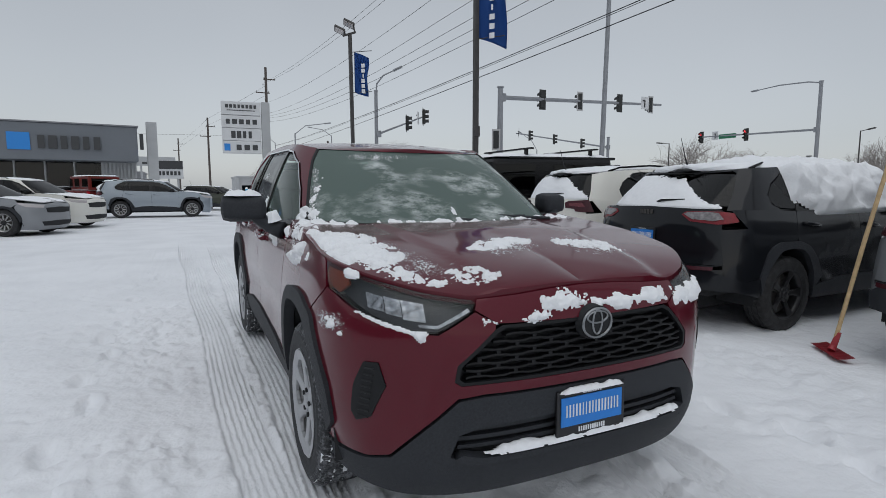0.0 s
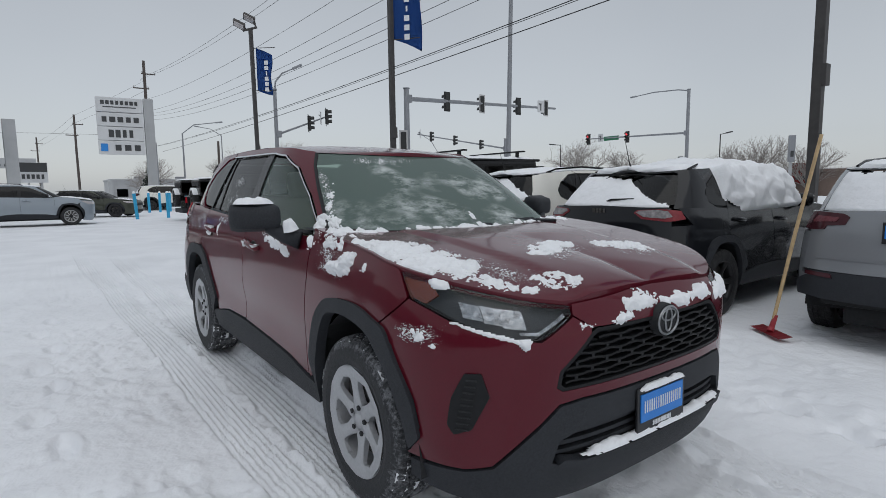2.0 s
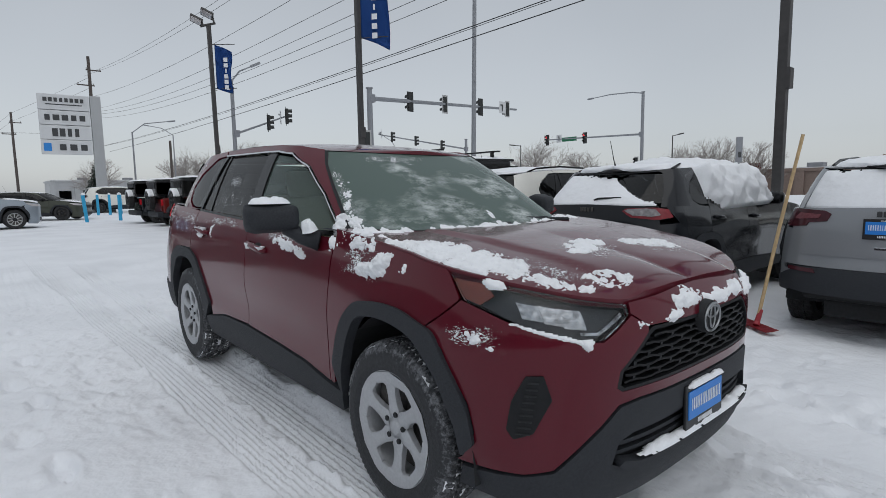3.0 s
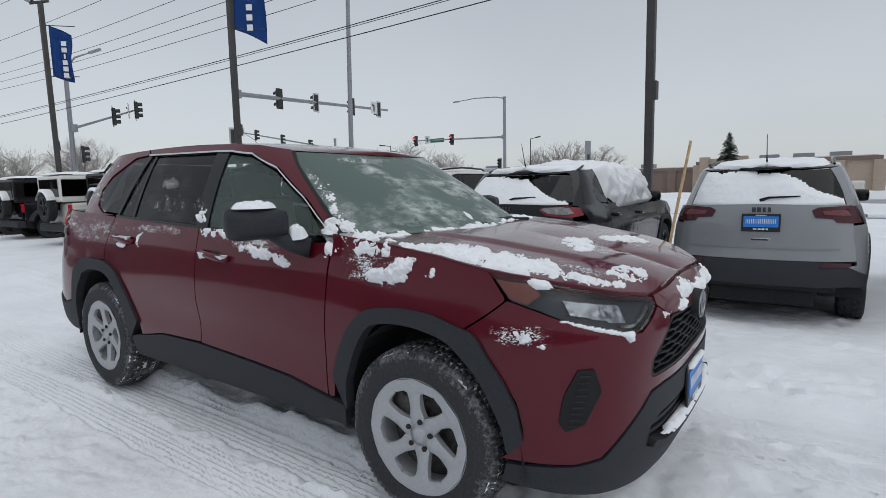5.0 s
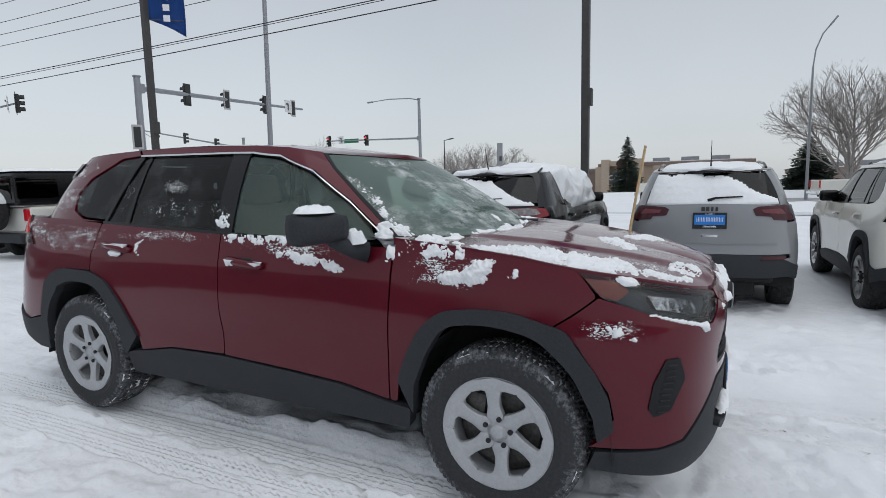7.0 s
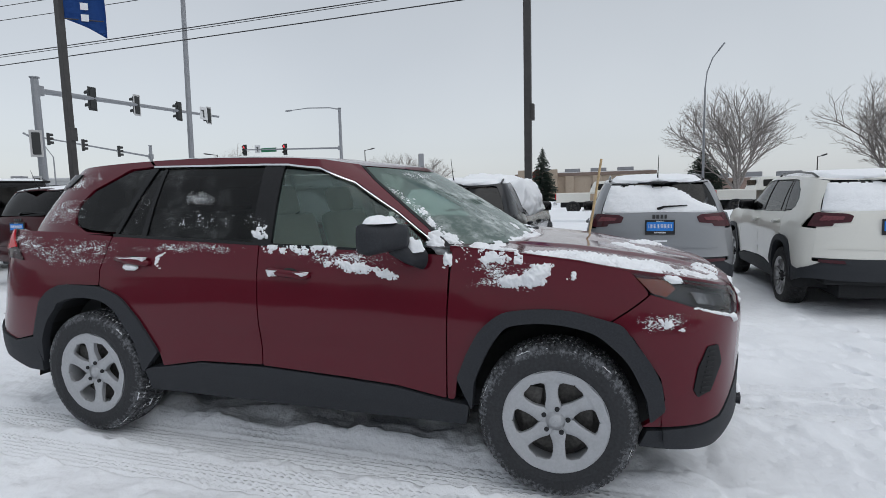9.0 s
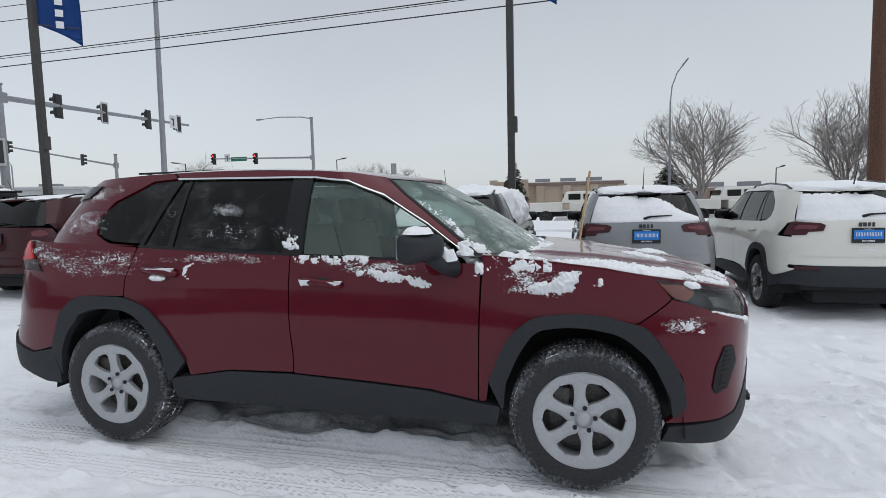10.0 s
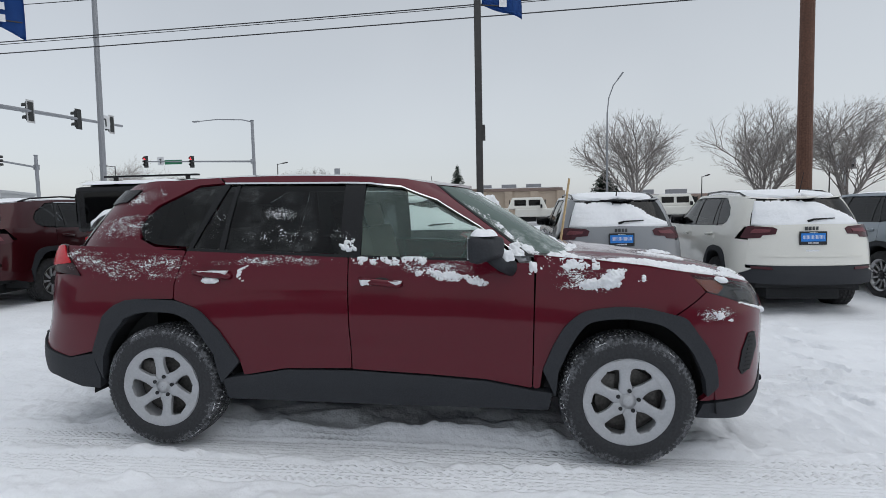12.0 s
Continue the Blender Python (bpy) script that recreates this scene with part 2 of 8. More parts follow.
M = dict(
    red=car_paint("red_paint", (0.096, 0.0050, 0.0138), metal=0.15, rough=0.36, dust=0.05),
    black=car_paint("black_paint", (0.007, 0.008, 0.0105), metal=0.0, rough=0.5, dust=0.03),
    silver=car_paint("silver_paint", (0.26, 0.27, 0.285), metal=0.35, rough=0.42),
    white=car_paint("white_paint", (0.73, 0.72, 0.67), metal=0.0, rough=0.45),
    darkred=car_paint("dark_red_paint", (0.040, 0.0035, 0.006), metal=0.3, rough=0.4),
    blue_grey=car_paint("blue_grey_paint", (0.30, 0.34, 0.38), metal=0.3, rough=0.42),
    olive=car_paint("olive_paint", (0.06, 0.065, 0.05), metal=0.3, rough=0.42),
    dark_grey=car_paint("dark_grey_paint", (0.07, 0.075, 0.085), metal=0.3, rough=0.4),
    orange_red=car_paint("bright_red_paint", (0.15, 0.016, 0.013), metal=0.0, rough=0.4),
    cladding=node_material("black_grained_plastic", (0.026, 0.0285, 0.034), rough=0.62, grain=0.25, grain_scale=120, stain=0.2, stain_scale=6, spec=0.3,
                           stain_color=(0.042, 0.045, 0.050), bump=0.25, bump_scale=400),
    gap=node_material("dark_inner_metal", (0.014, 0.015, 0.017), rough=0.8, grain=0.3),
    gloss_black=node_material("gloss_black_plastic", (0.008, 0.008, 0.009), rough=0.22, coat=0.0, spec=0.35, grain=0.1),
    rubber=node_material("tyre_rubber", (0.013, 0.013, 0.014), rough=0.75, grain=0.35, grain_scale=70, stain=0.35, stain_scale=16, stain_color=(0.085, 0.085, 0.09), bump=0.2, bump_scale=200),
    cover=node_material("silver_wheel_cover", (0.42, 0.43, 0.45), rough=0.42, metal=0.25, grain=0.08, grain_scale=90, stain=0.25, stain_scale=9, stain_color=(0.25, 0.25, 0.25)),
    alloy=node_material("machined_alloy", (0.5, 0.5, 0.51), rough=0.3, metal=0.9, grain=0.1),
    black_alloy=node_material("black_alloy", (0.02, 0.02, 0.022), rough=0.35, metal=0.4, grain=0.2),
    steel=node_material("brake_steel", (0.10, 0.095, 0.09), rough=0.6, metal=0.7, grain=0.4, grain_scale=60),
    chrome=node_material("chrome", (0.75, 0.76, 0.77), rough=0.12, metal=1.0, grain=0.03),
    snow=None, packed=None,
    reflector=node_material("lamp_reflector", (0.50, 0.51, 0.52), rough=0.14, metal=0.95, grain=0.5, grain_scale=45, bump=0.9, bump_scale=26),
    lamp_inner=node_material("lamp_inner_plastic", (0.055, 0.062, 0.070), rough=0.3, grain=0.2),
    grille_black=node_material("dull_black_grille", (0.011, 0.0115, 0.013), rough=0.5, grain=0.2, spec=0.25),
    amber=node_material("amber_lens", (0.42, 0.075, 0.035), rough=0.2, coat=0.6, grain=0.15),
    lens_red=node_material("red_lens", (0.50, 0.012, 0.022), rough=0.25, coat=0.3, spec=0.2, grain=0.2, grain_scale=60),
    lens_dark=node_material("smoked_lens", (0.020, 0.004, 0.006), rough=0.2, coat=0.3, spec=0.2, grain=0.2, grain_scale=60),
    lens_smoke=node_material("smoked_red_lens", (0.055, 0.011, 0.017), rough=0.2, coat=0.3, spec=0.2, grain=0.25, grain_scale=30),
    lens_band=node_material("dull_red_lens", (0.15, 0.040, 0.050), rough=0.25, coat=0.3, spec=0.2, grain=0.35, grain_scale=45),
    lens_rim=node_material("dark_red_rim_lens", (0.20, 0.018, 0.026), rough=0.22, coat=0.3, spec=0.2, grain=0.3, grain_scale=40),
    badge_metal=node_material("dull_badge_metal", (0.30, 0.31, 0.32), rough=0.3, metal=0.9, grain=0.1),
    lens_grey=node_material("grey_clear_lens", (0.20, 0.185, 0.19), rough=0.18, coat=0.6, grain=0.5, grain_scale=28),
    lens_white=node_material("clear_lens", (0.45, 0.42, 0.42), rough=0.15, coat=0.8, grain=0.2, grain_scale=60),
    seat=node_material("beige_seat_cloth", (0.44, 0.40, 0.33), rough=0.8, grain=0.15, grain_scale=90, bump=0.2),
    dash=node_material("dark_dashboard", (0.03, 0.032, 0.033), rough=0.6, grain=0.2),
    plate_blue=node_material("blue_plate", (0.016, 0.20, 0.64), rough=0.4, grain=0.05),
    plate_frame=node_material("black_plate_frame", (0.012, 0.012, 0.014), rough=0.4, grain=0.1),
    white_mark=node_material("white_marking", (0.75, 0.76, 0.78), rough=0.5, grain=0.05),
    banner=node_material("blue_banner_cloth", (0.018, 0.085, 0.30), rough=0.8, grain=0.15, grain_scale=60, bump=0.1),
    pole_brown=node_material("dark_bronze_pole", (0.045, 0.042, 0.042), rough=0.55, grain=0.2, grain_scale=15, stain=0.4, stain_scale=3, stain_color=(0.09, 0.085, 0.08)),
    galv=node_material("galvanised_steel", (0.27, 0.28, 0.30), rough=0.5, metal=0.35, grain=0.12, grain_scale=25, stain=0.3, stain_scale=2),
    signal_black=node_material("signal_housing", (0.022, 0.024, 0.024), rough=0.6, grain=0.2),
    signal_back=node_material("bare_backplate", (0.45, 0.45, 0.45), rough=0.6, grain=0.1),
    dead_lens=node_material("unlit_signal_lens", (0.03, 0.025, 0.022), rough=0.25, grain=0.2),
    wire=node_material("dark_cable", (0.03, 0.03, 0.033), rough=0.7, grain=0.2),
    timber=node_material("weathered_pole_timber", (0.115, 0.055, 0.036), rough=0.85, grain=0.35, grain_scale=30, stain=0.5, stain_scale=4, bump=0.6, bump_scale=25),
    timber_grey=node_material("grey_pole_timber", (0.09, 0.075, 0.068), rough=0.85, grain=0.3, grain_scale=20, stain=0.4, bump=0.4),
    bark=node_material("winter_bark", (0.29, 0.265, 0.25), rough=0.9, grain=0.3, grain_scale=8),
    needles=node_material("spruce_needles", (0.018, 0.032, 0.022), rough=0.8, grain=0.5, grain_scale=12),
    stucco=node_material("beige_stucco", (0.44, 0.36, 0.285), rough=0.9, grain=0.08, grain_scale=6, stain=0.3, stain_scale=0.5, stain_color=(0.30, 0.235, 0.18), bump=0.2),
    stucco_brown=node_material("brown_stucco", (0.22, 0.165, 0.14), rough=0.9, grain=0.1, grain_scale=6, stain=0.3, stain_scale=0.5, bump=0.2),
    brick=node_material("dull_red_brick", (0.27, 0.20, 0.17), rough=0.9, grain=0.2, grain_scale=10, stain=0.3),
    fascia=node_material("dark_blue_grey_cladding", (0.155, 0.17, 0.19), rough=0.5, metal=0.2, grain=0.08, stain=0.2, stain_scale=0.6),
    wall_dark=node_material("dark_grey_wall", (0.17, 0.175, 0.185), rough=0.8, grain=0.15, stain=0.4, stain_scale=0.7),
    light_panel=node_material("pale_metal_panel", (0.42, 0.43, 0.44), rough=0.5, grain=0.08, stain=0.25, stain_scale=0.8),
    sign_white=node_material("white_sign_face", (0.62, 0.63, 0.64), rough=0.45, grain=0.05, stain=0.2, stain_scale=1.0),
    sign_silver=node_material("silver_sign_body", (0.40, 0.41, 0.42), rough=0.45, metal=0.3, grain=0.06, stain=0.2, stain_scale=1.0),
    sign_dark=node_material("dark_sign_marks", (0.045, 0.047, 0.05), rough=0.5, grain=0.1),
    logo_blue=node_material("blue_sign_marks", (0.02, 0.22, 0.62), rough=0.5, grain=0.05),
    bollard=node_material("bright_blue_bollard", (0.03, 0.36, 0.62), rough=0.5, grain=0.1),
    shovel_red=node_material("red_shovel_plastic", (0.34, 0.030, 0.042), rough=0.45, grain=0.12, stain=0.2),
    handle_wood=node_material("pale_ash_handle", (0.52, 0.37, 0.20), rough=0.6, grain=0.2, grain_scale=25, stain=0.3, stain_scale=8),
    asphalt=node_material("slushy_road", (0.33, 0.33, 0.345), rough=0.75, grain=0.25, grain_scale=0.8, stain=0.6, stain_scale=0.25, stain_color=(0.14, 0.14, 0.145)),
    green_sign=node_material("green_street_sign", (0.01, 0.15, 0.07), rough=0.5, grain=0.1),
    lime=car_paint("lime_paint", (0.12, 0.38, 0.02), metal=0.0, rough=0.4),
    haze_roof=node_material("far_grey_roof", (0.22, 0.225, 0.24), rough=0.8, grain=0.1, grain_scale=2),
)


def snow_material(name, base, rel, scale):
    m = node_material(name, base, rough=0.75, grain=0.03, grain_scale=25, bump=rel, bump_scale=scale, spec=0.25)
    b = m.node_tree.nodes["Principled BSDF"]
    b.inputs["Subsurface Weight"].default_value = 0.0
    return m


M["snow"] = snow_material("fresh_snow", (0.86, 0.875, 0.90), 0.5, 55)
M["packed"] = snow_material("packed_snow", (0.80, 0.815, 0.84), 0.6, 90)


def tyre_material():
    """Rubber with a band of frozen snow and grit on the outer sidewall."""
    m = node_material("snowy_tyre_rubber", (0.024, 0.0255, 0.029), rough=0.75, grain=0.35, grain_scale=70, bump=0.25, bump_scale=160)
    n, l = m.node_tree.nodes, m.node_tree.links
    b = n["Principled BSDF"]
    old = b.inputs["Base Color"].links[0].from_socket
    tc = n.new("ShaderNodeTexCoord")
    flat = n.new("ShaderNodeVectorMath")
    flat.operation = "MULTIPLY"
    flat.inputs[1].default_value = (0, 1, 1)
    l.new(tc.outputs["Object"], flat.inputs[0])
    ln = n.new("ShaderNodeVectorMath")
    ln.operation = "LENGTH"
    l.new(flat.outputs[0], ln.inputs[0])
    band = n.new("ShaderNodeMapRange")
    band.inputs["From Min"].default_value, band.inputs["From Max"].default_value = 0.268, 0.325
    band.inputs["To Min"].default_value, band.inputs["To Max"].default_value = -0.34, 0.03
    l.new(ln.outputs["Value"], band.inputs["Value"])
    sp = n.new("ShaderNodeTexNoise")
    sp.inputs["Scale"].default_value, sp.inputs["Detail"].default_value, sp.inputs["Roughness"].default_value = 55, 6, 0.75
    l.new(tc.outputs["Object"], sp.inputs["Vector"])
    patch = n.new("ShaderNodeTexNoise")
    patch.inputs["Scale"].default_value, patch.inputs["Detail"].default_value = 7, 3
    l.new(tc.outputs["Object"], patch.inputs["Vector"])
    add = n.new("ShaderNodeMath")
    add.operation = "ADD"
    l.new(sp.outputs["Fac"], add.inputs[0])
    l.new(band.outputs[0], add.inputs[1])
    add2 = n.new("ShaderNodeMath")
    add2.operation = "MULTIPLY_ADD"
    add2.inputs[1].default_value = 0.45
    l.new(patch.outputs["Fac"], add2.inputs[0])
    l.new(add.outputs[0], add2.inputs[2])
    cut = n.new("ShaderNodeMapRange")
    cut.inputs["From Min"].default_value, cut.inputs["From Max"].default_value = 0.70, 0.90
    cut.inputs["To Max"].default_value = 0.55
    l.new(add2.outputs[0], cut.inputs["Value"])
    mix = n.new("ShaderNodeMix")
    mix.data_type = "RGBA"
    l.new(cut.outputs[0], mix.inputs["Factor"])
    l.new(old, mix.inputs["A"])
    mix.inputs["B"].default_value = (0.30, 0.31, 0.33, 1)
    l.new(mix.outputs["Result"], b.inputs["Base Color"])
    return m


def powder_material(name, cover, streak=(1, 1, 1), fine=150.0, big=9.0):
    """Thin powder snow: dense grains where it lies, bare gaps between; thins out toward the sheet's edges."""
    m = snow_material(name, (0.84, 0.855, 0.88), 0.5, 200)
    n, l = m.node_tree.nodes, m.node_tree.links
    b, out = n["Principled BSDF"], n["Material Output"]
    tc = n.new("ShaderNodeTexCoord")
    mp = n.new("ShaderNodeMapping")
    mp.inputs["Scale"].default_value = streak
    l.new(tc.outputs["Object"], mp.inputs["Vector"])

    def wave(scale, detail, rough):
        t = n.new("ShaderNodeTexNoise")
        t.inputs["Scale"].default_value, t.inputs["Detail"].default_value, t.inputs["Roughness"].default_value = scale, detail, rough
        l.new(mp.outputs[0], t.inputs["Vector"])
        return t.outputs["Fac"]

    def calc(op, x, y):
        t = n.new("ShaderNodeMath")
        t.operation = op
        for k, v in enumerate((x, y)):
            if isinstance(v, (int, float)):
                t.inputs[k].default_value = v
            else:
                l.new(v, t.inputs[k])
        return t.outputs[0]
    sp = n.new("ShaderNodeSeparateXYZ")
    l.new(tc.outputs["UV"], sp.inputs[0])
    eu = calc("MULTIPLY", calc("MULTIPLY", sp.outputs[0], calc("SUBTRACT", 1.0, sp.outputs[0])), 4.0)
    ev = calc("MULTIPLY", calc("MULTIPLY", sp.outputs[1], calc("SUBTRACT", 1.0, sp.outputs[1])), 4.0)
    edge = calc("POWER", calc("MULTIPLY", eu, ev), 0.5)
    s = calc("ADD", calc("MULTIPLY", wave(fine, 3, 0.6), 0.70), calc("MULTIPLY", wave(big, 6, 0.70), 0.60))
    s = calc("ADD", s, calc("MULTIPLY", edge, 0.30))
    cut = n.new("ShaderNodeMapRange")
    cut.inputs["From Min"].default_value, cut.inputs["From Max"].default_value = 1.0 - cover, 1.0 - cover + 0.10
    l.new(s, cut.inputs["Value"])
    tr = n.new("ShaderNodeBsdfTransparent")
    mx = n.new("ShaderNodeMixShader")
    l.new(cut.outputs[0], mx.inputs[0])
    l.new(tr.outputs[0], mx.inputs[1])
    l.new(b.outputs[0], mx.inputs[2])
    l.new(mx.outputs[0], out.inputs["Surface"])
    return m


M["powder"] = powder_material("powder_snow_crust", 0.11)
M["powder_streak"] = powder_material("windblown_powder_snow", 0.050, streak=(1, 0.5, 1.3), fine=170, big=17)
M["powder_thin"] = powder_material("scattered_snow_grains", -0.01, fine=110, big=14)
M["powder_roof"] = powder_material("roof_snow_crust", 0.06, streak=(1, 0.7, 1), fine=120, big=10)
M["snowy_rubber"] = tyre_material()
M["glass_front"] = pane_material("frosted_windscreen", (0.30, 0.40, 0.36), frost=0.62, frost_scale=11.0, gloss=1.5, dark=0.30)
M["glass_side"] = pane_material("door_glass", (0.86, 0.95, 0.91), gloss=1.45, dark=0.15)
M["glass_tint"] = pane_material("privacy_glass", (0.06, 0.07, 0.07), frost=0.06, frost_scale=11, gloss=1.42)
M["glass_other"] = pane_material("dark_car_glass", (0.05, 0.055, 0.06), gloss=1.45)
M["glass_lamp"] = pane_material("lamp_cover", (0.80, 0.82, 0.84), gloss=1.5)
M["glass_shop"] = pane_material("shop_glass", (0.10, 0.11, 0.12), gloss=1.5)


# ---- mesh helpers ----
def part(name, bm, material, parent=None, label="", smooth=False):
    me = bpy.data.meshes.new(name)
    bm.to_mesh(me)
    bm.free()
    for mt in (material if isinstance(material, (list, tuple)) else [material]):
        me.materials.append(mt)
    if smooth:
        for p in me.polygons:
            p.use_smooth = True
    ob = new(name, me)
    if parent is not None:
        ob.parent = parent
    if label:
        tagged(ob, label)
    return ob


def twin(ob, parent, m=None):
    """Another object on the same mesh."""
    o = new(ob.name.split(".")[0], ob.data)
    o.parent = parent
    if m is not None:
        o.matrix_basis = m
    if "label" in ob:
        o["label"] = ob["label"]
    return o


def thing(name, m, label, category, group="", kind=""):
    e = new(name)
    e.empty_display_size = 0.2
    e.matrix_basis = m
    return tagged(e, label, category, group, kind)


def box(bm, c, s, rot=None, bevel=0.0):
    g = bmesh.ops.create_cube(bm, size=1.0)["verts"]
    mm = Matrix.Translation(c) @ (rot or Matrix.Identity(4)) @ Matrix.Diagonal((*s, 1))
    bmesh.ops.transform(bm, matrix=mm, verts=g)
    if bevel > 0:
        es = list({e for v in g for e in v.link_edges})
        bmesh.ops.bevel(bm, geom=es, offset=bevel, segments=2, affect="EDGES", profile=0.6)
    return g


def rod(bm, a, b, r0, r1=None, seg=10):
    a, b = Vector(a), Vector(b)
    d = b - a
    r1 = r0 if r1 is None else r1
    g = bmesh.ops.create_cone(bm, cap_ends=True, segments=seg, radius1=r0, radius2=r1, depth=d.length)["verts"]
    mm = Matrix.Translation((a + b) / 2) @ d.to_track_quat("Z", "Y").to_matrix().to_4x4()
    bmesh.ops.transform(bm, matrix=mm, verts=g)
    return g


def tube(bm, pts, radii, seg=8):
    """A round tube along points."""
    rings = []
    pts = [Vector(p) for p in pts]
    side = None
    for i, p in enumerate(pts):
        d = (pts[min(i + 1, len(pts) - 1)] - pts[max(i - 1, 0)]).normalized()
        if side is None:
            side = d.orthogonal().normalized()
        side = (side - d * side.dot(d)).normalized()
        up = d.cross(side)
        r = radii[i] if isinstance(radii, (list, tuple)) else radii
        rings.append([bm.verts.new(p + side * r * math.cos(2 * math.pi * k / seg) + up * r * math.sin(2 * math.pi * k / seg)) for k in range(seg)])
    for a, b in zip(rings, rings[1:]):
        for k in range(seg):
            bm.faces.new((a[k], a[(k + 1) % seg], b[(k + 1) % seg], b[k]))
    bm.faces.new(rings[0][::-1])
    bm.faces.new(rings[-1])


def lathe(bm, prof, seg=48, axis="x"):
    """Spin (r, h) about the axis."""
    rings = []
    for r, h in prof:
        ring = []
        for k in range(seg):
            a = 2 * math.pi * k / seg
            ring.append(bm.verts.new((h, r * math.cos(a), r * math.sin(a)) if axis == "x" else (r * math.cos(a), r * math.sin(a), h)))
        rings.append(ring)
    for a, b in zip(rings, rings[1:]):
        for k in range(seg):
            bm.faces.new((a[k], a[(k + 1) % seg], b[(k + 1) % seg], b[k]))
    return rings


def lerp_table(t):
    xs, ys = [p[0] for p in t], [p[1] for p in t]
    return lambda v: float(np.interp(v, xs, ys))


def smooth_table(t):
    """A soft curve through (v, value) pairs."""
    xs = np.array([p[0] for p in t], float)
    ys = np.array([p[1] for p in t], float)
    fine = np.linspace(xs[0], xs[-1], 160)
    lin = np.interp(fine, xs, ys)
    k = np.ones(17) / 17
    pad = np.concatenate([2 * lin[0] - lin[8:0:-1], lin, 2 * lin[-1] - lin[-2:-10:-1]])
    soft = np.convolve(pad, k, "valid")
    return lambda v: float(np.interp(v, fine, soft))


def fillet(pts, r=0.02, n=4):
    """Round the corners of a closed outline; a point may carry its own radius."""
    out = []
    c = len(pts)
    for i in range(c):
        p0, p, p1 = (Vector(pts[j % c][:2]) for j in (i - 1, i, i + 1))
        rr = pts[i][2] if len(pts[i]) > 2 else r
        a, b = p0 - p, p1 - p
        if rr <= 0 or a.length < 1e-6 or b.length < 1e-6:
            out.append(tuple(p))
            continue
        la, lb = min(rr, a.length * 0.45), min(rr, b.length * 0.45)
        s, e = p + a.normalized() * la, p + b.normalized() * lb
        for k in range(n + 1):
            t = k / n
            out.append(tuple(s * (1 - t) ** 2 + p * 2 * t * (1 - t) + e * t * t))
    return out


def outward(surf, u, v):
    h = 0.004
    du, dv = surf(u + h, v) - surf(u - h, v), surf(u, v + h) - surf(u, v - h)
    n = dv.cross(du)
    return n.normalized() if n.length > 1e-12 else Vector((0, -1, 0))


def panel_bm(outline, surf, res=0.05, off=0.0, depth=0.015, center=None, flip=False, both=False):
    """A sheet cut to an outline in the surface's own (u, v), laid on the surface, with its edges turned in.
    center: the u of the car's middle line, where the sheet is joined with its mirror image. both: add the mirror image apart."""
    bm = bmesh.new()
    vs = [bm.verts.new((u, v, 0)) for u, v in outline]
    bm.faces.new(vs)
    lo = [min(p[k] for p in outline) for k in (0, 1)]
    hi = [max(p[k] for p in outline) for k in (0, 1)]
    for k in (0, 1):
        cnt = max(1, int(math.ceil((hi[k] - lo[k]) / res)))
        for i in range(1, cnt):
            co, no = [0, 0, 0], [0, 0, 0]
            co[k], no[k] = lo[k] + (hi[k] - lo[k]) * i / cnt, 1
            bmesh.ops.bisect_plane(bm, geom=bm.verts[:] + bm.edges[:] + bm.faces[:], plane_co=co, plane_no=no, dist=1e-5)
    top = bm.faces[:]
    edge = [e for e in bm.edges if len(e.link_faces) == 1 and not (center is not None and all(abs(v.co.x - center) < 1e-4 for v in e.verts))]
    low = set()
    if depth > 0:
        ex = bmesh.ops.extrude_edge_only(bm, edges=edge)
        low = {g for g in ex["geom"] if isinstance(g, bmesh.types.BMVert)}
        for e in edge:
            e.smooth = False
    for v in bm.verts:
        u, w = v.co.x, v.co.y
        n = outward(surf, u, w) * (-1 if flip else 1)
        v.co = surf(u, w) + n * (off - (depth if v in low else 0))
        if center is not None and abs(u - center) < 1e-4:
            v.co.x = 0
    bm.normal_update()
    f = max(top, key=lambda q: q.calc_area())
    c = f.calc_center_median()
    bmesh.ops.recalc_face_normals(bm, faces=bm.faces[:])
    bm.normal_update()
    want = Vector((c.x, (c.y - 1.4) * 0.5, (c.z - 0.7) * 1.0))
    if f.normal.dot(want) < 0:
        bmesh.ops.reverse_faces(bm, faces=bm.faces[:])
    for q in bm.faces:
        q.smooth = True
    if center is not None or both:
        g = bmesh.ops.duplicate(bm, geom=bm.verts[:] + bm.edges[:] + bm.faces[:])["geom"]
        for v in g:
            if isinstance(v, bmesh.types.BMVert):
                v.co.x = -v.co.x
        bmesh.ops.reverse_faces(bm, faces=[q for q in g if isinstance(q, bmesh.types.BMFace)])
        if center is not None:
            bmesh.ops.remove_doubles(bm, verts=[v for v in bm.verts if abs(v.co.x) < 1e-4], dist=2e-4)
    return bm


def mirrored(bm):
    c = bm.copy()
    for v in c.verts:
        v.co.x = -v.co.x
    bmesh.ops.reverse_faces(c, faces=c.faces[:])
    return c


